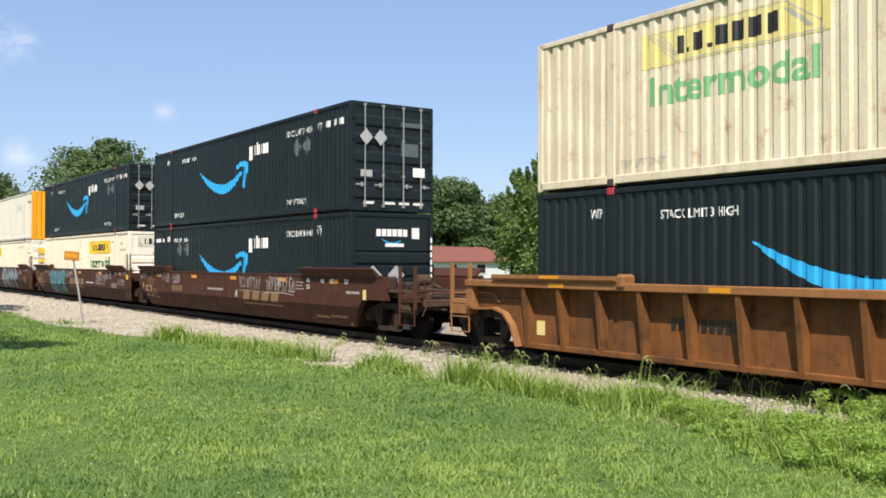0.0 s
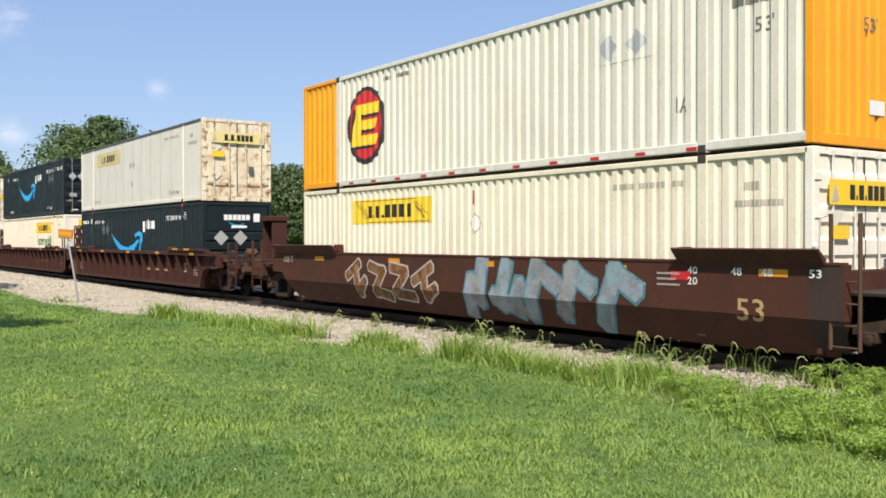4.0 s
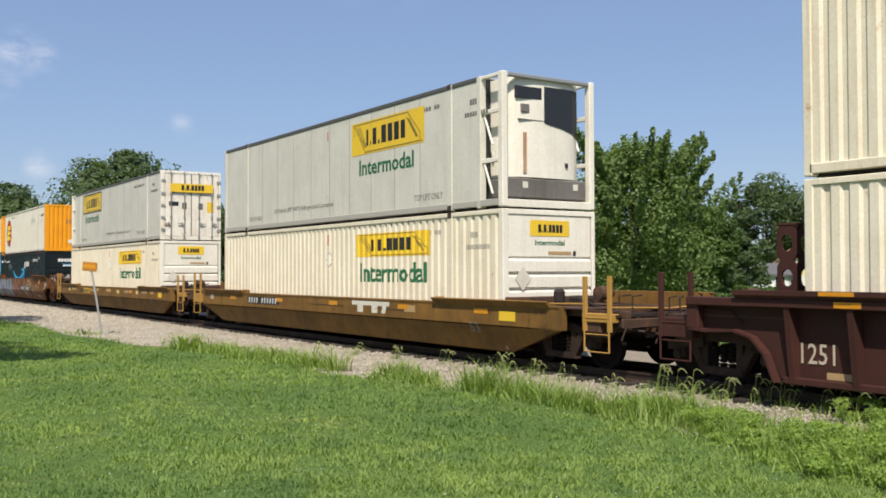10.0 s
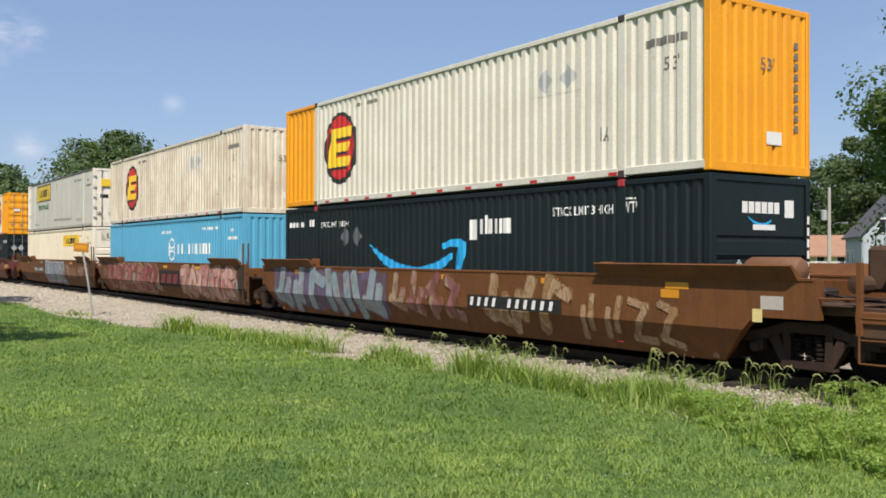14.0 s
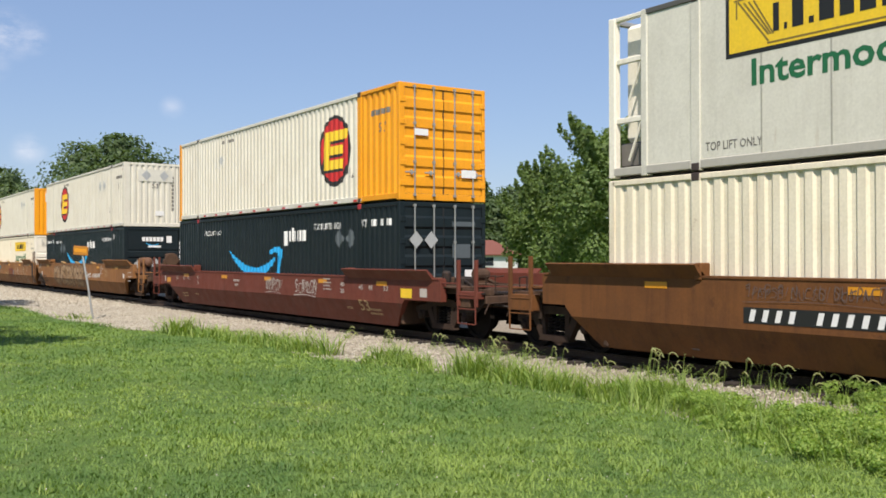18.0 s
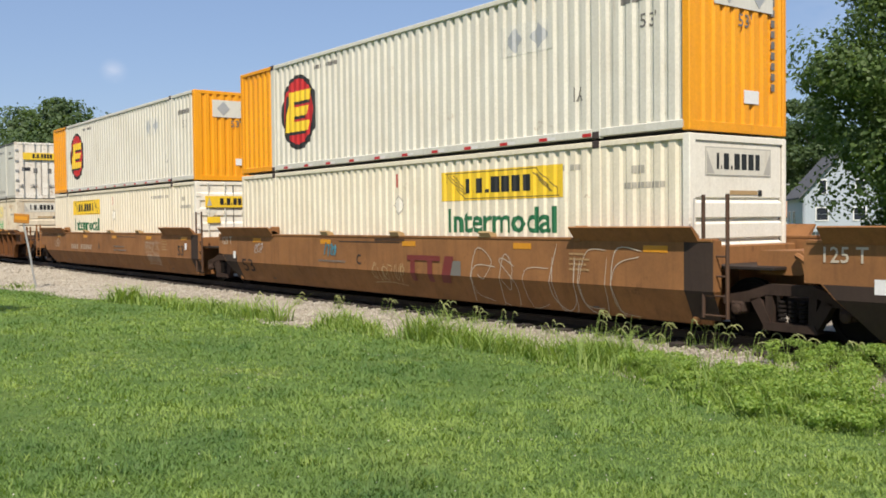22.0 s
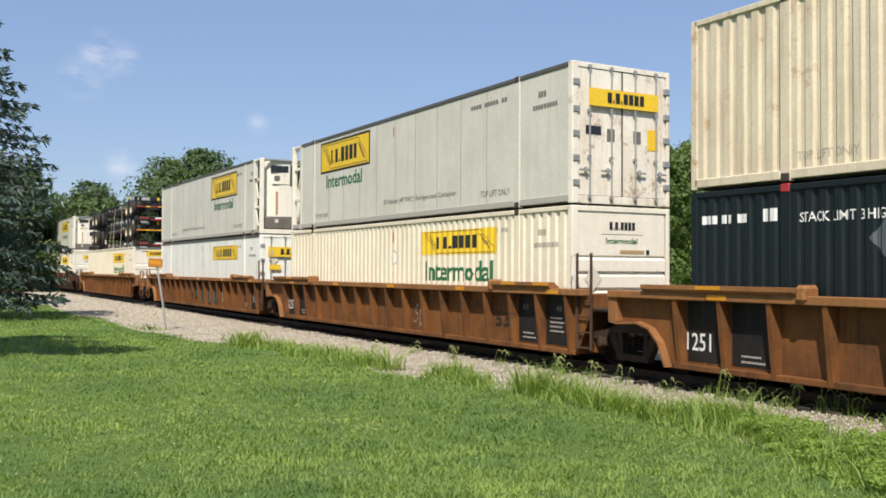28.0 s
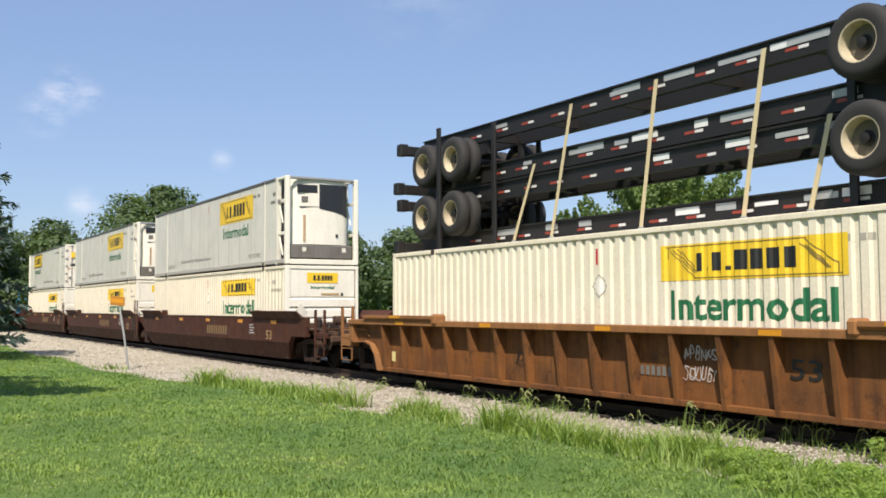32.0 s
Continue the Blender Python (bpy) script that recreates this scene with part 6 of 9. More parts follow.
def throw_up(ob, x0, x1, z0, z1, n, fill, line, rim, back, seed, fat=0.3, y=-1.5, rim_w=0.2):
    """Wide rounded sprayed forms with a dark line, a pale rim and a ground colour behind; not meant to be read."""
    r = random.Random(seed)
    step, tall, bands = (x1 - x0) / n, z1 - z0, []
    for i in range(n):
        for k in range(2):
            form = r.choice(BENDS)
            lean = r.uniform(-0.1, 0.25)
            bands.append([(x0 + step * (i - 0.08 + 1.1 * u + lean * (v - 0.5) + r.uniform(-0.07, 0.07)), z0 + tall * (0.16 + 0.68 * v + r.uniform(-0.06, 0.06))) for u, v in form])
    w = fat * min(step, tall)
    m = 26
    edge = [(x0 - 0.2 + (x1 - x0 + 0.4) * i / m, z1 - r.uniform(0, 0.2) * tall * (1 if 0 < i < m else 3)) for i in range(m + 1)]
    foot = [(x0 - 0.2 + (x1 - x0 + 0.4) * i / m, z0 + r.uniform(0, 0.22) * tall * (1 if 0 < i < m else 3)) for i in range(m + 1)]
    painted(ob, "graffiti", [[foot[i], foot[i + 1], edge[i + 1], edge[i]] for i in range(m)], back, 0.003, y=y, label="sprayed graffiti ground")
    painted(ob, "graffiti", [], rim, 0.005, [ribbon(b, w + 0.085 + rim_w * 0.6) for b in bands], y, "pale sprayed graffiti rim")
    painted(ob, "graffiti", [], line, 0.014, [ribbon(b, w + 0.085) for b in bands], y, "dark sprayed graffiti line")
    painted(ob, "graffiti", [], fill, 0.023, [ribbon(b, w) for b in bands], y, "sprayed graffiti form")


# notches of the angular blocks, in shares of each block's width and height
BLOCK_CUTS = [[[(0.62, 0.0), (1.0, 0.0), (1.0, 0.36), (0.58, 0.4)], [(0.45, 0.62), (0.72, 0.64), (0.7, 0.78), (0.45, 0.78)]],
              [[(0.38, 1.0), (0.6, 1.0), (0.56, 0.36), (0.46, 0.36)]],
              [[(0.5, 1.0), (0.72, 1.0), (0.5, 0.66)], [(0.46, 0.4), (0.6, 0.0), (0.36, 0.0)], [(1.0, 0.82), (1.0, 0.24), (0.8, 0.54)]],
              [[(0.48, 0.68), (0.9, 0.7), (0.9, 0.78), (0.48, 0.77)], [(0.48, 0.26), (0.9, 0.22), (0.9, 0.31), (0.48, 0.35)]],
              [[(0.0, 0.0), (0.32, 0.0), (0.34, 0.6), (0.0, 0.66)], [(0.72, 0.0), (1.0, 0.0), (1.0, 0.64), (0.68, 0.6)]]]


def block_piece(ob, x0, x1, z0, z1, seed):
    """Tall angular painted blocks with thick pale outlines on a violet shadow."""
    r = random.Random(seed)
    n = 5
    w = (x1 - x0) / n
    painted(ob, "graffiti", [[(x0 - 0.1, z0 + 0.2), (x0 + 0.2, z0 + 0.02), (x1 - 0.2, z0 + 0.05), (x1 - 0.05, z0 + 0.4), (x1 - 0.25, z1 - 0.15), (x0 + 0.15, z1 - 0.12)]], "graf_violet", 0.003, label="violet graffiti shadow")
    for k in range(n):
        a, b = x0 + w * k + 0.05, x0 + w * (k + 1) - 0.05
        lean = [r.uniform(-0.1, 0.1) for _ in range(6)]
        edge = [(a + lean[0], z0 + 0.08 + abs(lean[4])), (b + lean[1], z0 + abs(lean[5])), (b + lean[2] * 0.5, z1 - abs(lean[4])), (a + lean[3] * 0.5, z1 - abs(lean[5]) * 0.5)]
        cx, cz = sum(p[0] for p in edge) / 4, sum(p[1] for p in edge) / 4
        painted(ob, "graffiti", [edge], "tag_pale", 0.006, label="pale sprayed outline")
        painted(ob, "graffiti", [[(cx + (x - cx) * 0.86, cz + (z - cz) * 0.91) for x, z in edge]], "graf_steel", 0.009, label="blue-grey graffiti block")
        at = lambda u, v: (a + (b - a) * u, z0 + (z1 - z0) * v)
        for cut in BLOCK_CUTS[k]:
            g = [at(u, v) for u, v in cut]
            mx, mz = sum(p[0] for p in g) / len(g), sum(p[1] for p in g) / len(g)
            painted(ob, "graffiti", [[(x + math.copysign(0.045, x - mx), z + math.copysign(0.04, z - mz)) for x, z in g]], "tag_pale", 0.012, label="pale sprayed outline")
            painted(ob, "graffiti", [g], "graf_violet", 0.015, label="violet graffiti gap")


def piece(ob, x0, x1, z0, z1, n, fill, line, seed, fat=0.30, rim=0.07, y=-1.5, back=None):
    """Large sprayed letter forms with a paler or darker outline; not meant to be read."""
    r = random.Random(seed)
    step, inner, outer = (x1 - x0) / n, [], []
    w = fat * min(step, (z1 - z0))
    for i in range(n):
        lean, form = r.uniform(-0.05, 0.2), r.choice(FORMS)
        for ax, az, bx, bz in form:
            pts = [(x0 + step * (i + 0.08 + 0.84 * u + lean * (v - 0.5) + r.uniform(-0.05, 0.05)), z0 + (z1 - z0) * (0.1 + 0.8 * v + r.uniform(-0.05, 0.05))) for u, v in ((ax, az), (bx, bz))]
            inner.append(stroke(*pts, w))
            outer.append(stroke(*pts, w + rim))
    if back:
        m = 14
        edge = [(x0 - 0.12 + (x1 - x0 + 0.24) * i / m, z1 - r.uniform(0, 0.12) * (z1 - z0)) for i in range(m + 1)]
        foot = [(x0 - 0.12 + (x1 - x0 + 0.24) * i / m, z0 + r.uniform(0, 0.15) * (z1 - z0)) for i in range(m + 1)]
        painted(ob, "graffiti", [[foot[i], foot[i + 1], edge[i + 1], edge[i]] for i in range(m)], back, 0.003, y=y, label="sprayed graffiti")
    painted(ob, "graffiti", outer, line, 0.005, y=y, label="sprayed graffiti outline")
    painted(ob, "graffiti", inner, fill, 0.014, y=y, label="sprayed graffiti")


def well_ribbed(label, mat, chord, ends, top=1.5, dark_end=None, rail_mat=None, dark_spans=((6.24, 7.1), (7.25, 8.1))):
    """Open-ribbed well car unit. ends: 'c' coupler or 'j' joint at (rear, front)."""
    ob = tagged(new("well_car"), label, "rail car", "well cars of the train")
    reach = [10.1 if ends[0] == "c" else 9.95, 10.1 if ends[1] == "c" else 8.75]
    rail_mat = rail_mat or chord
    for s in (-1, 1):
        yo = lambda a, b: (min(s * a, s * b), max(s * a, s * b))
        part("side_sheet", Geo().box(-8.35, 8.35, *yo(1.306, 1.33), 0.24, top - 0.1), mat, ob)
        part("top_chord", Geo().box(-reach[0], reach[1], *yo(1.34, 1.60), top - 0.13, top, 0.012), chord, ob)
        part("bottom_chord", Geo().box(-8.35, 8.35, *yo(1.30, 1.45), 0.19, 0.29, 0.012), mat, ob)
        rib = Geo().prism([(-0.055, 0.0), (0.055, 0.0), (0.045, -0.25), (-0.045, -0.25)], 0.2, top - 0.13, "z").mesh("rib")
        for v in rib.vertices:
            if v.co.y < -0.1 and v.co.z < 0.5:
                v.co.y = -0.12
        rib.materials.append(M[mat])
        xs = [-8.2 + i * 1.025 for i in range(17)]
        for x in xs:
            o = new("rib", rib)
            o.parent = ob
            o.location = (x, s * 1.33, 0)
            if s > 0:
                o.rotation_euler.z = math.pi
        for x in (-5.5, 5.5):
            part("guide_post", Geo().box(x - 0.1, x + 0.1, *yo(1.32, 1.66), top - 0.10, top + 0.16, 0.05), chord, ob)
        for e, a in zip((-1, 1), reach):
            lo, hi = sorted((e * 5.6, e * (a - 1.0)))
            part("end_guide", Geo().prism([(s * 1.36, top + 0.002), (s * 1.50, top + 0.12), (s * 1.66, top + 0.12), (s * 1.66, top + 0.05), (s * 1.60, top + 0.002)], lo, hi, "x"), chord, ob)
            if a > 9.5:
                web = [(e * 8.3, top - 0.12), (e * a, top - 0.12), (e * a, 0.95), (e * 9.75, 0.92), (e * 9.2, 0.95), (e * 8.85, 0.86), (e * 8.6, 0.62), (e * 8.42, 0.26), (e * 8.3, 0.2)]
                part("end_web", Geo().prism(web, *yo(1.38, 1.41)), mat, ob)
                part("arch_flange", Geo().prism([(e * a, 0.95), (e * 9.75, 0.92), (e * 9.2, 0.95), (e * 8.85, 0.86), (e * 8.6, 0.62), (e * 8.42, 0.2), (e * 8.46, 0.2), (e * 8.64, 0.6), (e * 8.88, 0.83), (e * 9.2, 0.91), (e * 9.75, 0.88), (e * a, 0.91)], *yo(1.38, 1.56)), chord, ob)
                part("end_post", Geo().box(*sorted((e * (a - 0.22), e * (a + 0.02))), *yo(1.34, 1.56), 0.92, top - 0.1, 0.012), chord, ob)
            else:
                web = [(e * 8.3, top - 0.12), (e * 8.9, top - 0.12), (e * 8.75, 0.9), (e * 8.42, 0.26), (e * 8.3, 0.2)]
                part("end_web", Geo().prism(web, *yo(1.38, 1.41)), mat, ob)
    if dark_end:
        for e, k in zip((-1, 1), ends):
            if k == "j":
                for a, b in dark_spans:
                    part("repainted_panel", Geo().box(*sorted((e * a, e * b)), -1.337, -1.332, 0.34, top - 0.14), dark_end, ob)
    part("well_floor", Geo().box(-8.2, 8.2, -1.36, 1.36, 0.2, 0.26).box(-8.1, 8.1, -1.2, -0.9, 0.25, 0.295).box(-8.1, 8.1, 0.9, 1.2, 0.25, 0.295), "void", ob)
    for e, k in zip((-1, 1), ends):
        coupler_end(ob, e, mat, rail_mat) if k == "c" else joint_end(ob, e, mat)
        if k == "c":
            truck(ob, e * 9.75)
    if ends[1] == "j":
        truck(ob, 9.75)
    yellow_bars(ob, -1.60, top - 0.11, (-7.4, -3.6, 0.2, 3.9, 7.6))
    for x in (6.0, 7.2, -7.6):
        part("guide_patch", Geo().box(x, x + 0.55, -1.667, -1.662, top + 0.055, top + 0.115), "amber", ob)
    return ob


def well_smooth(label, mat, ends, top=1.5, mid=0.72, low=0.18, rail_mat=None, tank=False, guide=0.2, longer=0.0, inset=0.0):
    """Smooth-sided well car unit with a crease along each side."""
    ob = tagged(new("well_car"), label, "rail car", "well cars of the train")
    reach = [9.7 if ends[0] == "c" else 9.32, 10.15 if ends[1] == "c" else 8.7]
    rail_mat = rail_mat or mat
    for s in (-1, 1):
        web = 0.93 * top / 1.5
        def end_x(z, a):
            if a > 9.0:
                return a if z >= web else 8.32 - inset + 0.75 * (z - low) / (web - low)
            return 8.45 + (a - 8.45) * min(1, max(0, (z - low) / 0.5))
        outer = [(1.5, top), (1.5, web), (1.5, web - 0.004), (1.5, mid), (SLOPE_IN, low)]
        sec = outer + [(1.20, low), (1.34, mid), (1.34, web - 0.004), (1.34, web), (1.34, top)]
        g, n = Geo(), len(sec)
        caps = [(i, i + 1, n - 2 - i, n - 1 - i) for i in range(n // 2 - 1)]
        g.add([(e * end_x(z, a), s * y, z) for e, a in zip((-1, 1), reach) for y, z in sec],
              [(i, (i + 1) % n, n + (i + 1) % n, n + i) for i in range(n)] + caps + [tuple(n + k for k in c) for c in caps])
        part("side_wall", g, mat, ob)
        part("top_chord", Geo().box(-reach[0] + 0.05, reach[1] - 0.05, min(s * 1.33, s * 1.515), max(s * 1.33, s * 1.515), top - 0.02, top + 0.025, 0.006), mat, ob)
        for e, a in zip((-1, 1), reach):
            lo, hi = sorted((e * 5.75, e * (a - 0.3)))
            if guide:
                part("end_guide", Geo().prism([(s * 1.40, top + 0.02), (s * 1.44, top + 0.03), (s * (1.52 + guide * 0.7), top + guide + 0.02), (s * (1.55 + guide * 0.7), top + guide), (s * 1.505, top - 0.03), (s * 1.5, top - 0.03)], lo, hi, "x"), mat, ob)
                part("guide_post", Geo().box(lo if e > 0 else hi - 0.14, lo + 0.14 if e > 0 else hi, min(s * 1.3, s * 1.54), max(s * 1.3, s * 1.54), top - 0.05, top + guide + 0.03, 0.02), mat, ob)
    CREASE[ob.name] = (mid, low, top - 0.012)
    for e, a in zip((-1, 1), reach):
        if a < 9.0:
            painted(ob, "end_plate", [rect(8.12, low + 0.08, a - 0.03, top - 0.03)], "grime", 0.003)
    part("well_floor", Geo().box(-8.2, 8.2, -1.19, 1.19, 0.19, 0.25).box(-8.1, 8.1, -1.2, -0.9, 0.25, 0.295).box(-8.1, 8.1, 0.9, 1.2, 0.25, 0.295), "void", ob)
    for e, k in zip((-1, 1), ends):
        if k == "c":
            coupler_end(ob, e, mat, rail_mat, tank and e > 0, longer)
            truck(ob, e * 9.75)
        else:
            joint_end(ob, e, mat)
    if ends[1] == "j":
        truck(ob, 9.75)
    yellow_bars(ob, -1.5, top - 0.2, (-7.0, -3.2, 0.4, 4.1, 7.3), 0.5, 0.11)
    return ob

# ---- the train, front first: front end of each load along the track when the film starts ----
FRONTS = [2.35, -21.36, -40.98, -60.6, -84.6, -104.3, -124.17, -147.63, -171.12, -194.55, -214.0, -233.36, -256.76, -280.44, -299.95, -319.53,
          -342.9, -366.17, -385.67, -405.2, -428.47, -451.89, -471.4, -491.1, -514.6]
BASE_Z, TIER = 0.30, 2.93
MOVING = []


def place(ob, x, z):
    ob.location = (x, TRACK_Y, z)
    MOVING.append((ob, x, z))
    return ob


# each kind of load is built once and copied for its repeats
KINDS = {}


def load(kind):
    builders = {
        "navy": lambda: navy_container("ribbed"),
        "navy_near": lambda: navy_container("ribbed", layout="e"),
        "navy_high": lambda: navy_container("ribbed", plates=1.63),
        "navy_low": lambda: navy_container("ribbed", False, "d"),
        "navy_doors": lambda: navy_container("doors", True, "b"),
        "navy_doors_low": lambda: navy_container("doors", False, "c"),
        "cream": lambda: cream_container("cream", "ribbed", "front"),
        "cream_rear": lambda: cream_container("cream", "doors", "rear"),
        "cream_rear_plain": lambda: cream_container("cream", "doors", "rear", word_on=False),
        "cream_old": lambda: cream_container("cream_worn", "doors", "rear", "white", "green_pale", True, end_plate="white"),
        "cream_faded": lambda: cream_container("cream_stained", "ribbed", "rear", "yellow_pale", "green_pale"),
        "cream_signless": lambda: cream_container("cream", "ribbed", "front", "yellow", word_on=False, end_plate="bone", plate_end=True),
        "cream_white": lambda: cream_container("cream", "ribbed", "front", end_plate="white"),
        "cream_plate": lambda: cream_container("cream", "ribbed", "front", end_plate="bone", plate_end=True),
        "cream_stained": lambda: cream_container("cream_stained", "ribbed", "front", "yellow_pale", "green_pale", end_plate="bone", plate_end=True),
        "cream_high": lambda: cream_container("cream_stained", "ribbed", "front", word="black", wide_end=True),
        "white": lambda: cream_container("sheet_white", "doors", "rear", "yellow_pale", kind="sheet", word_on=False, end_plate="yellow_pale"),
        "bluewhite": lambda: cream_container("bluewhite", "doors", "front", "yellow", kind="sheet", word_on=False),
        "grey_doors": lambda: grey_container("doors"),
        "grey_reefer": lambda: grey_container("reefer", False, "front"),
        "grey_reefer_framed": lambda: grey_container("reefer", True, "front"),
        "bone_orange": lambda: bone_container("orange", "corrugated"),
        "bone_orange_plated": lambda: bone_container("orange", "corrugated", plated=True),
        "bone_orange_doors": lambda: bone_container("orange", "doors", logo="front"),
        "bone": lambda: bone_container("", "corrugated", shift=1.13, plated=True),
        "bone_dirty": lambda: bone_container("", "corrugated", "bone_dirty", plate_x=-0.9),
        "blue": lambda: blue_container(),
    }
    if kind not in KINDS:
        KINDS[kind] = builders[kind]()
        return KINDS[kind]
    return copy_thing(KINDS[kind], Matrix())


LOADS = [("cream_faded", "navy_low"), ("navy_doors", "navy_near"), ("navy_doors", "cream_plate"), ("bone_orange", "cream_rear_plain"), ("white", "navy_high"), ("navy_doors", "cream"),
         ("cream_old", "cream"), ("grey_reefer", "cream"), ("grey_doors", "cream"), ("bone_orange", "navy"), ("bone_dirty", "blue"), ("grey_doors", "cream_signless"),
         ("bone_orange_doors", "navy_doors_low"), ("bone", "navy"), ("bone_orange_plated", "cream_plate"), ("bone_orange_plated", "cream_rear"), ("grey_doors", "cream_stained"),
         ("cream_high", "navy_high"), ("grey_doors", "cream_white"), ("grey_reefer_framed", "bluewhite"), (None, "cream"), ("grey_reefer", "cream"), ("grey_reefer", "cream"), ("grey_doors", "cream"), (None, "blue")]
for stack, (front, (upper, lower)) in enumerate(zip(FRONTS, LOADS)):
    x = front - HX
    if lower:
        place(load(lower), x, BASE_Z)
    if upper:
        place(load(upper), x, BASE_Z + TIER)


def car_marks(ob, y, items):
    """Small lettering on a car's side: bars for numbers, letters where they can be read."""
    for kind, x, z, w, h, m in items:
        if kind == "bars":
            painted(ob, "number_bar", blocks(x, z, w, h, [1] * max(3, int(w / h / 0.8)), 0.34), m, 0.009, y=y)
        elif kind == "code":
            step = w / 11
            painted(ob, "number_bar", [[(x + step * k, z), (x + step * (k + 0.4), z), (x + step * (k + 0.4) + 0.25 * h, z + h), (x + step * k + 0.25 * h, z + h)] for k in range(11) if k != 4], m, 0.009, y=y)
        elif kind == "slab":
            painted(ob, "brand_slab", [[(x, z), (x + w, z), (x + w + 0.3 * h, z + h), (x + 0.3 * h, z + h)]], m, 0.007, y=y)
        elif kind == "plate":
            painted(ob, "marking_plate", [rect(x, z, x + w, z + h)], m, 0.005, y=y)
        else:
            painted(ob, "lettering", [], m, 0.009, [lettering(kind, x, z, w, h)], y)


def load_marks(ob, x, z, m, y=-1.5):
    """The loading-limit figures along the top of a side."""
    car_marks(ob, y, [("40", x, z, 0.2, 0.12, m), ("20", x, z - 0.17, 0.2, 0.12, m), ("48", x + 0.85, z, 0.2, 0.12, m), ("48", x + 1.4, z, 0.2, 0.12, m), ("53", x + 2.2, z, 0.2, 0.12, m)])


def notices(ob, x, z, m, y=-1.5, n=4):
    car_marks(ob, y, [("bars", x, z + 0.09 * i, 0.5 - 0.08 * (i % 2), 0.034, m) for i in range(n)])


WELLS = {}


def well(i):
    if i == 0:
        ob = well_ribbed("orange-brown rusty ribbed steel well car", "rust_orange", "rust_sand", "cc")
        car_marks(ob, -1.334, [("plate", -8.05, 0.45, 0.25, 0.28, "yellow_pale"), ("bars", -4.6, 0.75, 1.6, 0.2, "black")])
    elif i in (1, 2, 3):
        ob = well_smooth("dark brown smooth-sided steel well car with graffiti", "rust_brown", ("j" if i < 3 else "c") + ("c" if i == 1 else "j"), longer=0.5)
        car_marks(ob, -1.5, [("53", -8.4 if i < 3 else 6.9, 0.5 if i < 3 else 0.62, 0.78 if i < 3 else 0.5, 0.46 if i < 3 else 0.34, "tan_mark"), ("125 T", -9.1 if i < 3 else -8.9, 1.22, 0.56, 0.17, "tag_cream")])
        load_marks(ob, 5.95, 1.3, "white_mark")
        notices(ob, 5.3, 1.1, "tag_white", n=3)
        if i < 3:
            car_marks(ob, -1.5, [("53", -8.52, 1.33, 0.15, 0.1, "tag_white"), ("48", -7.75, 1.33, 0.15, 0.1, "tag_white"), ("45", -7.2, 1.33, 0.15, 0.1, "tag_white"), ("40", -6.35, 1.34, 0.2, 0.12, "tag_white"), ("20", -6.35, 1.18, 0.2, 0.12, "tag_white"), ("plate", -8.8, 0.85, 0.12, 0.2, "tan_mark")])
            notices(ob, -6.0, 1.12, "tag_white", n=4)
            notices(ob, -7.45, 0.5, "tan_mark", n=4)
            scribble(ob, -8.3, 0.98, 0.95, 0.3, "tan_dull", 90 + i, thick=0.03)
            scribble(ob, -5.25, 1.08, 0.85, 0.34, "tag_white", 94 + i, thick=0.026)
        if i == 1:
            scribble(ob, 1.15, 1.02, 1.75, 0.42, "tag_white", 1, thick=0.018)
            scribble(ob, 3.2, 1.0, 2.05, 0.44, "tag_white", 2, thick=0.034)
            car_marks(ob, -1.5, [("slab", 1.45 + 0.7 * k, 0.68, 0.52, 0.3, "tan_dull") for k in range(4)] + [("plate", 1.4, 0.56, 2.9, 0.05, "tan_dull"), ("bars", -5.3, 0.8, 1.2, 0.22, "tan_dull"), ("A", 0.82, 0.76, 0.22, 0.24, "white_mark"), ("bars", -1.6, 0.93, 1.4, 0.07, "tag_white"),
                                 ("plate", 9.1, 0.92, 0.17, 0.25, "yellow_pale"), ("bars", 8.25, 1.05, 0.7, 0.07, "tag_white"), ("bars", 6.3, 0.36, 0.8, 0.06, "tan_mark"), ("bars", 7.2, 0.4, 0.9, 0.06, "tan_mark")])
        elif i == 2:
            throw_up(ob, -5.45, -2.2, 0.1, 1.48, 4, "graf_blue", "black", "graf_sand", "void_brown", 5, 0.42, rim_w=0.05)
            scribble(ob, -1.9, 1.16, 1.3, 0.28, "tag_white", 3)
            scribble(ob, 3.64, 0.9, 1.75, 0.45, "tag_white", 4, thick=0.03)
            scribble(ob, 6.14, 0.7, 0.95, 0.25, "tag_white", 6)
            car_marks(ob, -1.5, [("slab", -1.35 + 0.72 * k, 0.76, 0.55, 0.3, "tan_dull") for k in range(4)] + [("plate", -1.4, 0.62, 2.9, 0.05, "tan_dull"), ("bars", 1.85, 0.86, 1.45, 0.07, "white_mark"), ("plate", 8.45, 1.12, 0.3, 0.2, "yellow")])
            notices(ob, 7.27, 0.88, "tag_white", n=3)
            notices(ob, 7.8, 0.88, "tag_white", n=3)
        else:
            piece(ob, -5.2, -1.1, 0.45, 1.35, 4, "graf_tan", "tag_white", 8, 0.25, 0.08)
            piece(ob, -0.2, 4.85, 0.25, 1.44, 5, "graf_silver", "graf_blue", 9, 0.36, 0.1)
            car_marks(ob, -1.5, [("plate", 5.6, 1.2, 0.4, 0.14, "red")])
    elif i in (4, 5, 6):
        ob = well_ribbed("dark brown ribbed steel well car with faded lettering", "rust_dark", "rust_dark", ("c" if i == 6 else "j") + ("c" if i == 4 else "j"), 1.44)
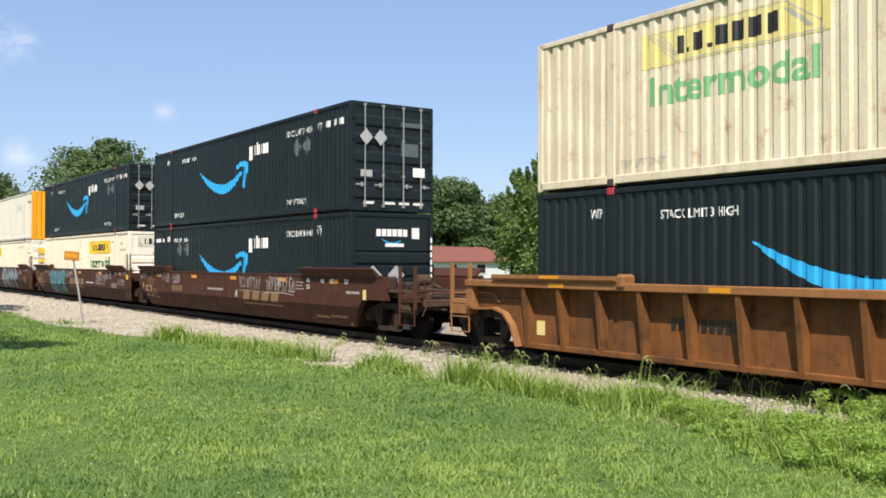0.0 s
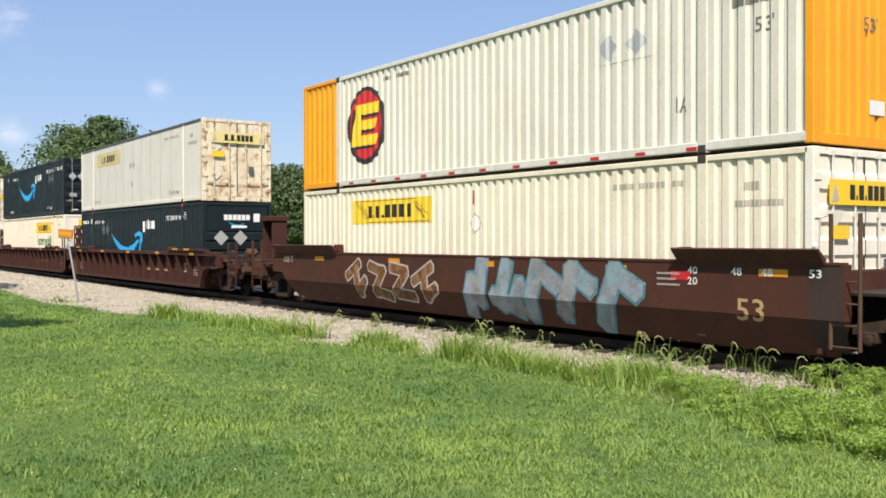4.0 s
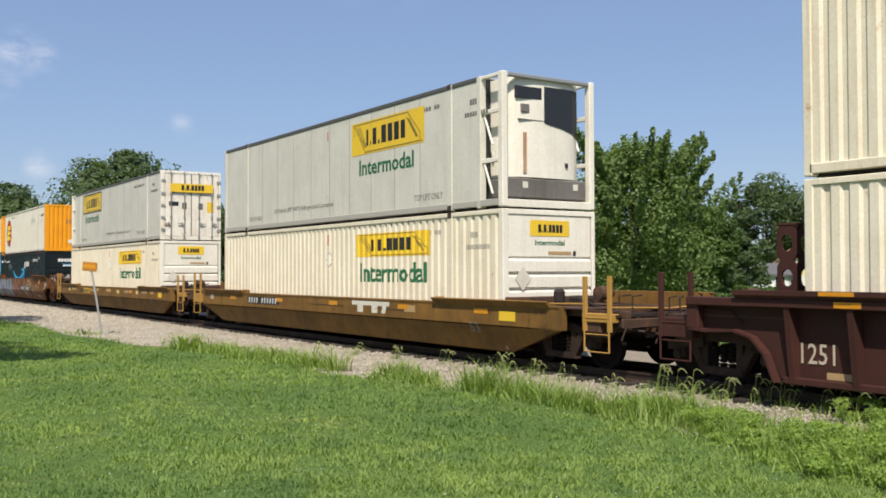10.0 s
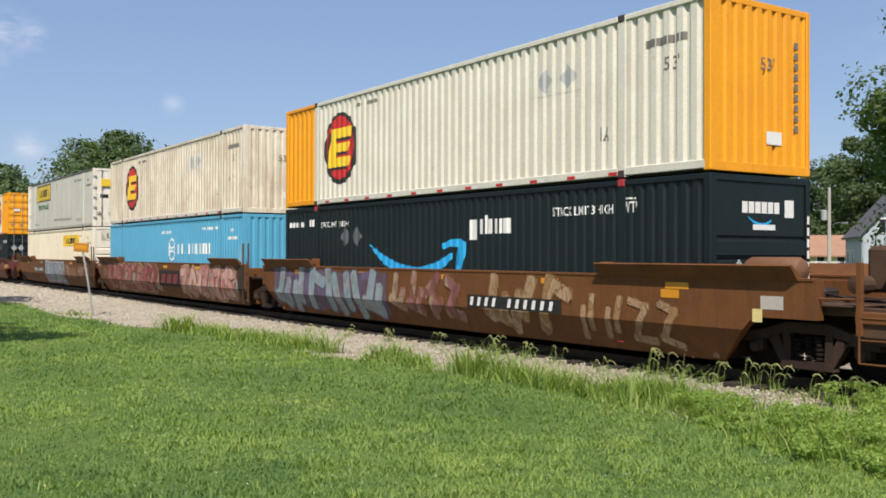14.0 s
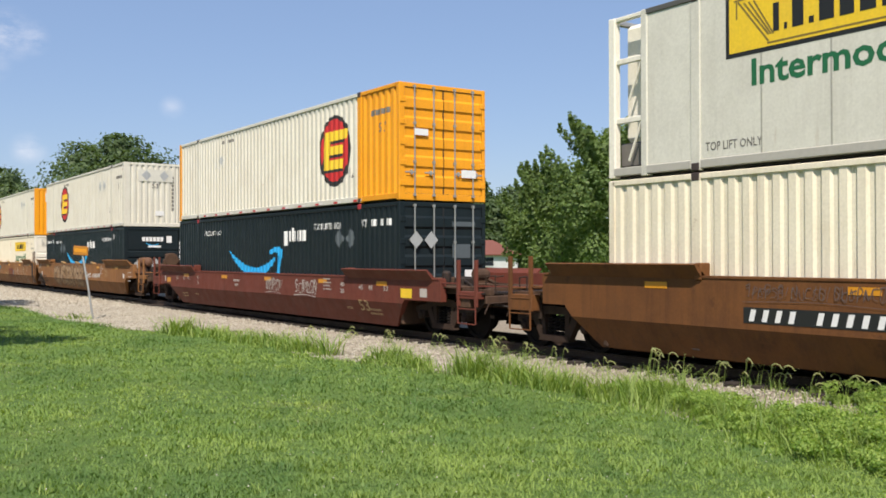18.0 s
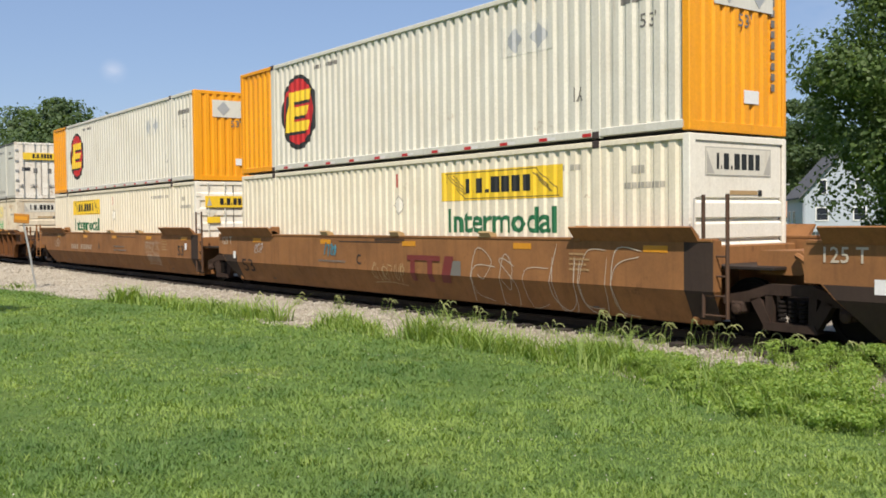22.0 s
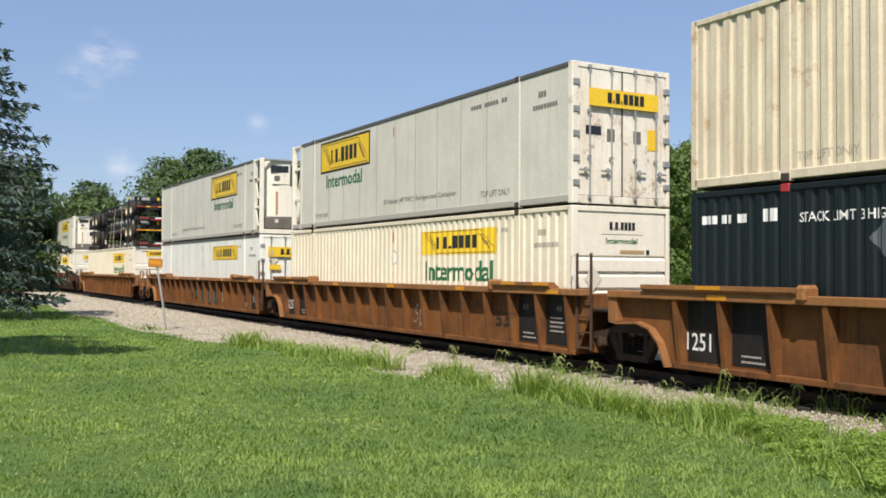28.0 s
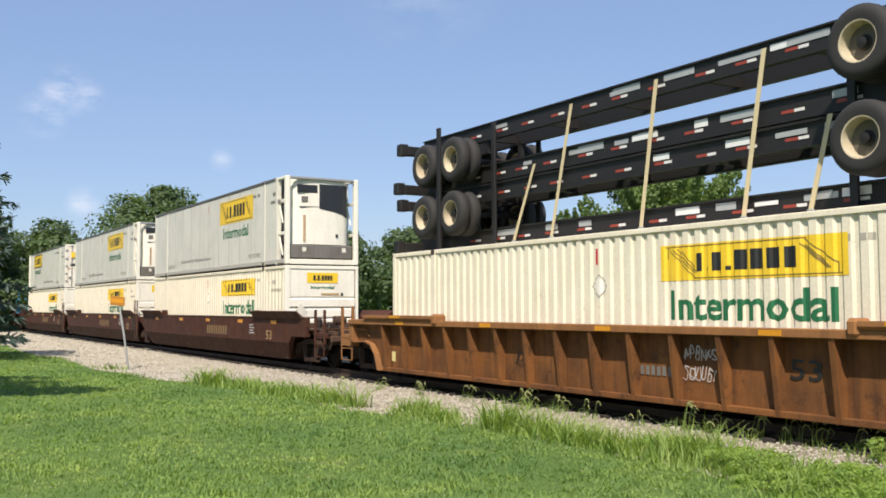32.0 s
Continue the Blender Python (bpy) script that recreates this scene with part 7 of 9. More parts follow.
        car_marks(ob, -1.333, [("53", 6.35, 0.68, 0.5, 0.34, "tag_cream"), ("1251", -8.12, 0.5, 0.56, 0.3, "tag_cream"), ({4: "A", 5: "C", 6: "B"}[i], -0.85, 0.85, 0.24, 0.26, "tag_cream"),
                               ("slab", 2.2, 0.78, 0.5, 0.24, "faded_mark"), ("slab", 3.22, 0.78, 0.5, 0.24, "faded_mark"), ("slab", 4.25, 0.78, 0.5, 0.24, "faded_mark"), ("slab", 5.27, 0.78, 0.5, 0.24, "faded_mark"),
                               ("plate", 2.1, 0.68, 0.7, 0.07, "tan_mark"), ("plate", 3.1, 0.68, 0.7, 0.07, "tan_mark"), ("plate", 4.15, 0.68, 0.7, 0.07, "tan_mark"),
                               ("plate", -3.8, 0.9, 0.4, 0.14, "tan_mark"), ("plate", -7.7, 0.3, 0.4, 0.1, "tan_mark"), ("bars", -6.2, 0.9, 0.6, 0.07, "tag_cream")])
        notices(ob, 7.3, 0.6, "tag_cream", -1.334)
        if i == 6:
            rack = part("end_rack", Geo().box(-8.72, -8.42, -1.0, -0.3, 1.0, 1.5, 0.015), "rust_dark", ob)
            part("rack_plate", holed_plate(-8.75, -8.4, -1.02, 1.48, 2.54, 1, "y"), "rust_dark", rack)
            part("rack_plate", holed_plate(-0.999, -0.28, -8.42, 1.48, 2.54, 2, "x"), "rust_dark", rack)
            part("rack_cap", Geo().box(-8.75, -8.4, -1.05, -0.26, 2.54, 2.58, 0.008), "rust_dark", rack)
        if i == 4:
            rack = part("brake_rack", Geo().box(9.0, 9.1, 0.55, 1.1, 1.1, 2.5, 0.015).box(9.72, 9.82, 0.55, 1.1, 1.1, 2.5, 0.015).box(9.1, 9.72, 1.02, 1.08, 1.9, 2.5, 0.015), "rust_dark", ob)
            part("rack_cap", Geo().box(8.95, 9.87, 0.45, 1.2, 2.5, 2.68, 0.02), "rust_dark", rack)
        for e in (-1, 1):
            if (e > 0 and i > 4) or (e < 0 and i < 6):
                lo, hi = (8.95, 9.42) if e > 0 else (-9.9, -9.43)
                for y in (-1.0, 0.45):
                    rack = part("end_rack", Geo().box(lo + 0.03, hi - 0.03, y - 0.02, y + 0.3, 0.95, 1.56, 0.015), "rust_dark", ob)
                    part("rack_plate", holed_plate(lo, hi, y, 1.54, 2.56, 1, "y"), "rust_dark", rack)
                    part("rack_plate", holed_plate(y + 0.021, y + 0.34, hi - 0.02 if e > 0 else lo + 0.02, 1.54, 2.56, 1, "x"), "rust_dark", rack)
                    part("rack_cap", Geo().box(lo, hi, y - 0.03, y + 0.36, 2.56, 2.6, 0.008), "rust_dark", rack)
                    for k in range(2):
                        part("rack_patch", Geo().box(lo + 0.04 + 0.24 * k, lo + 0.18 + 0.24 * k, y - 0.028, y - 0.018, 2.46, 2.54, 0.002), "amber", rack)
    elif i in (7, 8):
        ob = well_smooth("ochre-brown low-sided steel well car", "ochre", "cc", 1.16, 0.74, 0.18, "ochre_rail", guide=0.1)
        if i == 7:
            car_marks(ob, -1.5, [("plate", -8.9, 0.92, 0.3, 0.16, "tag_white"), ("plate", -5.45, 0.86, 2.5, 0.22, "black"), ("code", -5.35, 0.89, 2.3, 0.16, "white_mark"), ("plate", -0.9, 0.94, 2.2, 0.02, "black"), ("plate", 3.0, 0.92, 1.4, 0.02, "black"), ("plate", 1.75, 1.0, 1.95, 0.11, "bone"), ("plate", 2.05, 0.82, 0.3, 0.19, "bone"), ("plate", 2.8, 0.82, 0.3, 0.19, "bone"), ("slab", 3.3, 0.82, 0.2, 0.2, "bone"), ("53", 7.1, 0.55, 0.36, 0.22, "grey_mark"), ("plate", 4.4, 0.9, 0.5, 0.16, "tan_mark"), ("plate", 8.2, 0.84, 0.55, 0.2, "yellow")])
        else:
            car_marks(ob, -1.5, [("bars", -5.2, 0.88, 0.8, 0.17, "black"), ("plate", -4.3, 0.84, 1.25, 0.24, "yellow"), ("bars", -4.25, 0.87, 1.15, 0.17, "black"), ("plate", -2.6, 0.92, 0.5, 0.13, "tan_mark"), ("plate", -1.6, 0.98, 0.3, 0.1, "yellow_pale"), ("plate", 0.2, 0.95, 0.9, 0.14, "tan_mark"), ("plate", 2.1, 0.9, 0.4, 0.16, "yellow_pale"),
                                 ("plate", 3.4, 0.94, 0.6, 0.12, "tan_mark"), ("plate", 5.2, 0.92, 0.35, 0.15, "yellow_pale"), ("plate", 6.1, 0.96, 0.8, 0.1, "tan_mark"), ("plate", -6.6, 0.95, 0.7, 0.12, "tan_mark"), ("plate", -7.7, 0.9, 0.35, 0.15, "yellow_pale"), ("plate", 8.4, 0.84, 0.5, 0.2, "yellow"), ("53", 7.1, 0.55, 0.36, 0.22, "grey_mark")])
    elif i in (9, 10, 11):
        ob = well_smooth("tan-brown smooth-sided steel well car with graffiti", "rust_tan", ("c" if i == 11 else "j") + ("c" if i == 9 else "j"), tank=i == 9)
        if i == 9:
            piece(ob, -8.3, -1.9, 0.25, 1.46, 6, "graf_silver", "graf_violet", 12, 0.32, 0.1, back="graf_violet")
            piece(ob, -1.7, 1.5, 0.4, 1.44, 4, "graf_pink", "graf_tan", 13, 0.28, 0.05)
            piece(ob, 2.2, 4.9, 0.3, 1.46, 3, "graf_pale", "graf_tan", 14, 0.3, 0.06)
            piece(ob, 5.1, 7.7, 0.3, 1.2, 4, "graf_pale", "graf_tan", 17, 0.2, 0.04)
            car_marks(ob, -1.512, [("plate", 1.65, 0.74, 3.05, 0.26, "black")])
            car_marks(ob, -1.518, [("code", 1.75, 0.78, 2.85, 0.18, "white_mark")])
            car_marks(ob, -1.5, [("plate", 9.2, 1.05, 0.4, 0.2, "tag_white"), ("plate", 9.05, 0.85, 0.18, 0.2, "yellow_pale"), ("plate", 7.2, 1.15, 0.4, 0.14, "amber")])
        elif i == 10:
            throw_up(ob, 2.6, 7.9, 0.2, 1.49, 5, "graf_rose", "graf_wine", "graf_sand", "graf_red", 15, 0.27)
            throw_up(ob, -7.4, -0.2, 0.2, 1.49, 7, "graf_wine", "void_brown", "graf_sand", "graf_mix", 16, 0.27)
            car_marks(ob, -1.502, [("plate", -0.1, 0.6, 2.5, 0.62, "void")])
            car_marks(ob, -1.515, [("slab", 0.2 + 0.7 * k, 0.72, 0.5, 0.36, "red_dark") for k in range(3)])
            car_marks(ob, -1.5, [("125 T", -9.4, 1.25, 0.45, 0.14, "white_mark"), ("53", -8.4, 0.85, 0.5, 0.32, "grey_mark")])
        else:
            block_piece(ob, -1.9, 2.9, 0.2, 1.46, 18)
            car_marks(ob, -1.5, [("plate", -4.95, 0.82, 2.75, 0.24, "black"), ("code", -4.85, 0.85, 2.55, 0.18, "white_mark"), ("plate", 7.1, 1.08, 0.9, 0.05, "tan_mark")])
            scribble(ob, -4.9, 1.2, 2.4, 0.22, "faded_mark", 19, thick=0.014)
            scribble(ob, 3.0, 0.82, 1.1, 0.55, "tag_white", 20)
            scribble(ob, 5.9, 0.8, 1.2, 0.42, "tag_white", 21)
            spray(ob, 3.6, 5.6, 0.5, 1.2, "graf_tan", 22)
    elif i == 12:
        ob = well_smooth("red-brown smooth-sided steel well car with small graffiti", "rust_red", "cc", 1.32, 0.72, 0.13, inset=0.45)
        car_marks(ob, -1.5, [("53", 6.35, 0.46, 0.5, 0.28, "tan_mark"), ("plate", -8.95, 0.88, 0.42, 0.18, "amber"), ("plate", -9.22, 0.92, 0.14, 0.2, "tag_white"), ("plate", 8.45, 0.86, 0.5, 0.22, "yellow"), ("plate", 9.3, 0.9, 0.3, 0.2, "tag_white"), ("bars", -2.1, 1.04, 0.5, 0.07, "tag_white"), ("bars", -2.0, 0.9, 0.3, 0.07, "tag_white")])
        for e in (-1, 1):
            car_marks(ob, -1.5, [("53", e * 7.75 - 0.1, 1.0, 0.2, 0.13, "tag_white"), ("48", e * 7.0 - 0.1, 1.0, 0.2, 0.13, "tag_white"), ("45", e * 6.5 - 0.1, 1.0, 0.2, 0.13, "tag_white"), ("40", e * 5.5 - 0.1, 1.05, 0.2, 0.12, "tag_white"), ("20", e * 5.5 - 0.1, 0.88, 0.2, 0.12, "tag_white"),
                                 ("bars", e * 7.1 - 0.3, 0.48, 0.6, 0.05, "tan_mark"), ("bars", e * 7.1 - 0.3, 0.38, 0.6, 0.05, "tan_mark"), ("bars", e * 5.8 - 0.2, 0.48, 0.35, 0.05, "tan_mark")])
        notices(ob, 4.4, 0.95, "tag_white")
        scribble(ob, 0.55, 0.82, 1.15, 0.4, "tag_white", 30)
        scribble(ob, 2.6, 0.8, 1.4, 0.4, "tag_white", 31, thick=0.034)
    elif i in (13, 14, 15):
        ob = well_smooth("tan-brown smooth-sided steel well car with faint graffiti", "rust_sand", ("c" if i == 15 else "j") + ("c" if i == 13 else "j"), tank=i == 13)
        if i == 13:
            throw_up(ob, -5.0, 1.6, 0.26, 1.46, 7, "graf_pale", "void_brown", "graf_sandy", "graf_tan", 25, 0.3)
            car_marks(ob, -1.5, [("code", 2.1, 0.86, 2.75, 0.2, "white_mark"), ("plate", 8.6, 0.9, 0.2, 0.2, "white_mark"), ("plate", 9.35, 0.8, 0.5, 0.03, "tag_white"), ("plate", 9.35, 1.16, 0.5, 0.03, "tag_white"), ("plate", 9.35, 0.98, 0.5, 0.03, "tag_white")])
            scribble(ob, 4.85, 1.0, 0.5, 0.42, "white_mark", 26)
        elif i == 14:
            car_marks(ob, -1.515, [("plate", 0.6, 1.0, 1.2, 0.11, "red_dark"), ("plate", 0.72, 0.55, 0.18, 0.45, "red_dark"), ("plate", 1.35, 0.55, 0.18, 0.45, "red_dark"), ("slab", 1.8, 0.55, 0.3, 0.56, "red_dark"), ("plate", 2.15, 0.72, 0.35, 0.3, "grey_mark")])
            car_marks(ob, -1.5, [("C", -1.5, 0.84, 0.2, 0.24, "black"), ("bars", -3.3, 0.86, 1.3, 0.05, "grey_mark"), ("bars", -0.7, 1.4, 1.2, 0.06, "black"), ("plate", -2.3, 1.36, 2.6, 0.02, "black")])
            scribble(ob, -6.9, 1.0, 0.55, 0.32, "tag_white", 40)
            scribble(ob, -3.0, 1.02, 0.6, 0.3, "graf_blue", 41, thick=0.06)
            scribble(ob, -0.85, 0.5, 1.35, 0.45, "tan_mark", 42)
            for k in range(3):
                scribble(ob, 2.75 + k * 1.5, 0.1, 1.5, 1.3, "tag_cream", 43 + 3 * k, thick=0.017)
        else:
            car_marks(ob, -1.5, [("code", -4.9, 0.83, 2.85, 0.2, "tag_cream"), ("A", -1.3, 0.85, 0.24, 0.26, "black"), ("bars", 0.6, 0.98, 1.2, 0.05, "grey_mark"), ("bars", 0.6, 0.84, 1.4, 0.05, "grey_mark"), ("plate", 0.4, 1.36, 2.6, 0.02, "black"), ("53", 7.0, 0.8, 0.5, 0.32, "black"), ("plate", 7.6, 1.0, 0.16, 0.2, "white_mark")])
            scribble(ob, -7.35, 0.85, 0.75, 0.45, "tag_cream", 44, thick=0.018)
            scribble(ob, 4.0, 0.9, 1.45, 0.42, "tag_cream", 45, thick=0.022)
            scribble(ob, 4.1, 0.5, 1.25, 0.34, "tag_cream", 46, thick=0.022)
        for x in (-5.92, -2.95, 0.15, 3.3):
            part("guide_cleat", Geo().prism([(-1.36, 1.51), (-1.38, 1.58), (-1.55, 1.63), (-1.57, 1.60), (-1.52, 1.51)], x - 0.17, x + 0.17, "x"), "tan_mark", ob)
        if i < 15:
            car_marks(ob, -1.5, [("125 T", -9.02, 1.22, 0.64, 0.22, "tag_cream"), ("53", -7.75, 0.46, 0.72, 0.36, "grime"), ("plate", -8.3, 0.82, 0.16, 0.2, "white_mark")])
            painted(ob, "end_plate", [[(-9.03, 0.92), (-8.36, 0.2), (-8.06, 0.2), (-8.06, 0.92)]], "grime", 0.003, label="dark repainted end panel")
        notices(ob, 5.6, 0.95, "tan_mark")
    elif i in (16, 20):
        ob = well_ribbed("orange-brown rusty ribbed steel well car", "rust_orange" if i == 20 else "rust_tan", "rust_sand" if i == 20 else "rust_orange", "cc")
        car_marks(ob, -1.334, [("53", 4.25, 0.75, 0.55, 0.3, "black"), ("plate", 7.9, 0.4, 0.22, 0.28, "yellow_pale"), ("plate", -8.05, 0.45, 0.2, 0.25, "yellow_pale"), ("bars", 1.1, 0.65, 0.8, 0.16, "grey_mark")])
        scribble(ob, 2.15, 0.95, 0.72, 0.24, "tag_white", 50, -1.337)
        scribble(ob, 2.12, 0.62, 0.78, 0.26, "tag_white", 52, -1.337)
        scribble(ob, -2.6, 0.6, 0.6, 0.4, "black", 51, -1.337)
    elif i in (17, 18, 19):
        ob = well_ribbed("orange-brown rusty ribbed steel well car", "rust_orange", "rust_sand", ("c" if i == 19 else "j") + ("c" if i == 17 else "j"), dark_end="repaint", dark_spans=((7.25, 8.1),) if i == 19 else ((6.24, 7.1), (7.25, 8.1)))
        car_marks(ob, -1.334, [("1251", -8.12, 0.52, 0.56, 0.3, "white_mark") if i < 19 else ("bars", -3.2, 0.85, 1.7, 0.2, "grey_mark"), ("53", 6.33 if i == 19 else 5.3, 0.62, 0.55, 0.32, "black"), ("53", 6.4, 1.02, 0.2, 0.12, "grey_mark"), ("48", 7.6, 1.02, 0.2, 0.12, "grey_mark"), ("plate", 8.0, 0.35, 0.2, 0.26, "yellow_pale")])
        notices(ob, 6.4, 0.42, "tag_white", -1.337, 2)
        notices(ob, 7.4, 0.6, "tag_white", -1.337, 4)
        notices(ob, -6.9, 0.4, "tag_white", -1.337, 2)
        scribble(ob, 1.3, 0.4, 0.6, 0.7, "tag_cream", 60 + i, -1.337, 0.018)
        if i == 19:
            spray(ob, -1.0, 3.05, 0.34, 1.38, "void", 69, -1.334)
            for k in range(4):
                scribble(ob, -1.0 + k * 1.025, 0.38, 0.9, 0.95, "teal", 70 + k, -1.341, 0.05)
            scribble(ob, 3.25, 0.55, 0.7, 0.5, "bone", 75, -1.337)
            scribble(ob, 4.6, 0.6, 0.4, 0.5, "tan_mark", 76, -1.337)
    else:
        ob = well_smooth("dark brown smooth-sided steel well car", "rust_brown", ("c" if i == 23 else "j") + ("c" if i == 21 else "j"))
        car_marks(ob, -1.5, [("bars", 0.6, 0.85, 2.4, 0.32, "tan_dull"), ("53", 6.9, 0.78, 0.5, 0.3, "tan_mark")])
        notices(ob, 5.3, 0.95, "white_mark")
    return ob


for i, front in enumerate(FRONTS):
    place(well(i), front - HX, RAIL_Z)


# ---- stacked road chassis on one load ----
def road_wheel(parent, x, y, z, s):
    w = part("wheel", Geo().lathe([(0.30, -0.12), (0.40, -0.14), (0.49, -0.12), (0.53, -0.07), (0.535, 0), (0.53, 0.07), (0.49, 0.12), (0.40, 0.14), (0.30, 0.12), (0.29, 0), (0.30, -0.12)], (x, y, z), "y", 30, False), "tyre", parent, "", 40)
    part("rim", Geo().lathe([(0.305, s * 0.125), (0.285, s * 0.12), (0.275, s * 0.05), (0.265, -s * 0.02), (0.255, -s * 0.06)], (x, y, z), "y", 26, False), "rim", w, "", 40)
    # disc coloured darker than the rim to stand for shade in the dish
    part("wheel_disc", Geo().lathe([(0.258, -s * 0.055), (0.20, -s * 0.085), (0.1, -s * 0.10)], (x, y, z), "y", 26), "rim_shaded", w, "", 40)
    g = Geo()
    for k in range(5):
        a = k * 1.2566 + x
        g.lathe([(0.042, -s * 0.085), (0.042, -s * 0.074)], (x + 0.19 * math.cos(a), y, z + 0.19 * math.sin(a)), "y", 8)
    # no real openings: dark plugs paint the shade of the hand holes
    part("hand_hole", g, "void", w)
    part("hub", Geo().lathe([(0.12, -s * 0.11), (0.115, -s * 0.04), (0.085, -s * 0.02), (0.08, s * 0.03), (0.02, s * 0.04)], (x, y, z), "y", 14), "chassis", w)


def chassis(seed, flip, guard=0.9):
    ob = tagged(new("container_chassis"), "black steel container trailer chassis with reflective tape, strapped in a stack", "trailer chassis", "stacked trailer chassis")
    r = random.Random(seed)
    for s in (-1, 1):
        e = 7.55 if flip else 8.1
        g = Geo().box(-7.9, e, s * 0.5 - 0.07, s * 0.5 + 0.07, 0.0, 0.03).box(-7.9, e, s * 0.5 - 0.07, s * 0.5 + 0.07, 0.38, 0.41).box(-7.9, e, s * 0.5 - 0.02, s * 0.5 + 0.02, 0.03, 0.38)
        part("frame_rail", g, "chassis", ob)
        for k in range(11):
            x = -5.6 + k * 1.02 + r.uniform(-0.1, 0.1)
            part("red_reflector", Geo().box(x, x + 0.24, s * 0.523 - 0.003, s * 0.523 + 0.003, 0.14, 0.19), "guard_red", ob)
            part("white_reflector", Geo().box(x + 0.25, x + 0.44, s * 0.523 - 0.003, s * 0.523 + 0.003, 0.14, 0.19), "redwhite", ob)
    for x in (-5.2, -2.9, -0.6, 1.7, 4.0):
        part("cross_member", Geo().box(x - 0.05, x + 0.05, -0.48, 0.48, 0.05, 0.25), "chassis", ob)
    nose = 7.62 if flip else 8.15
    for x in (-7.95, nose):
        up = 0.2 if flip and x > 0 else 0.0
        part("bolster", Geo().box(x - 0.11, x + 0.11, -1.02, 1.02, 0.02 + up, 0.26 + up, 0.02), "chassis", ob)
        for s in (-1, 1):
            part("twist_lock", Geo().box(x - 0.13, x + 0.13, s * 1.14 - 0.11, s * 1.14 + 0.11, up, 0.3 + up, 0.02), "chassis", ob)
    if flip:
        for y0, y1, m in ((-1.24, -1.0, "bone"), (-0.82, -0.35, "placard"), (0.1, 0.22, "yellow"), (0.34, 0.6, "white_mark"), (1.0, 1.22, "bone")):
            part("marking_plate", Geo().box(nose + 0.112, nose + 0.118, y0, y1, 0.26, 0.44 if m != "white_mark" else 0.36), m, ob)
        part("marking_plate", Geo().box(nose - 0.1, nose + 0.1, -1.262, -1.254, 0.25, 0.47), "bone", ob)
    else:
        for y in (-0.92, -0.74, -0.56, 0.62, 0.8):
            part("tail_lamp", Geo().lathe([(0.075, 0), (0.07, 0.02), (0.02, 0.028)], (nose + 0.11, y, 0.16), "x", 12), "guard_red", ob)
        part("tail_reflector", Geo().box(nose + 0.112, nose + 0.118, -0.3, 0.35, 0.05, 0.1), "red", ob)
        part("marking_plate", Geo().box(nose + 0.112, nose + 0.118, -0.1, 0.38, 0.13, 0.22), "white_mark", ob)
        part("marking_plate", Geo().box(nose + 0.112, nose + 0.118, -0.95, -0.55, -0.1, -0.02), "placard", ob)
        bar = part("rear_guard", Geo().box(8.1, 8.19, -1.15, 1.15, guard, guard + 0.075, 0.01), "guard_red" if seed else "amber", ob)
        for s in (-0.5, 0.5):
            part("guard_leg", Geo().box(8.1, 8.18, s - 0.05, s + 0.05, 0.3, guard + 0.01), "chassis", bar)
        for y in (-0.6, 0.1, 0.7):
            part("guard_stripe", Geo().box(8.192, 8.196, y, y + 0.22, guard + 0.01, guard + 0.065), "yellow", bar)
    for k in range(9):
        x = r.uniform(-5, 5)
        part("label_plate", Geo().box(x, x + r.uniform(0.2, 0.8), -0.527 - 0.0008 * k, -0.524, 0.22, r.uniform(0.28, 0.36)), r.choice(("placard", "white_mark", "placard")), ob)
    return ob


def axle_group():
    """The axles of a chassis: hangers, springs and dual wheels."""
    ob = tagged(new("chassis_axles"), "black trailer axle group with dual tyres and worn cream rims", "trailer axles", "stacked trailer chassis")
    for x in (-0.66, 0.66):
        part("axle", Geo().tube([(x, -0.95, 0), (x, 0.95, 0)], 0.065, 10), "chassis", ob)
        for s in (-1, 1):
            road_wheel(ob, x, s * 1.10, 0, s)
            road_wheel(ob, x, s * 0.79, 0, -s)
    for s in (-1, 1):
        part("spring", Geo().tube([(-1.15, s * 0.48, 0.18), (-0.66, s * 0.48, 0.06), (0, s * 0.48, 0.2), (0.66, s * 0.48, 0.06), (1.15, s * 0.48, 0.18)], 0.045, 6), "steel", ob)
        for x in (-1.15, 0, 1.15):
            part("hanger", Geo().box(x - 0.06, x + 0.06, s * 0.48 - 0.05, s * 0.48 + 0.05, 0.12, 0.5), "chassis", ob)
    return ob


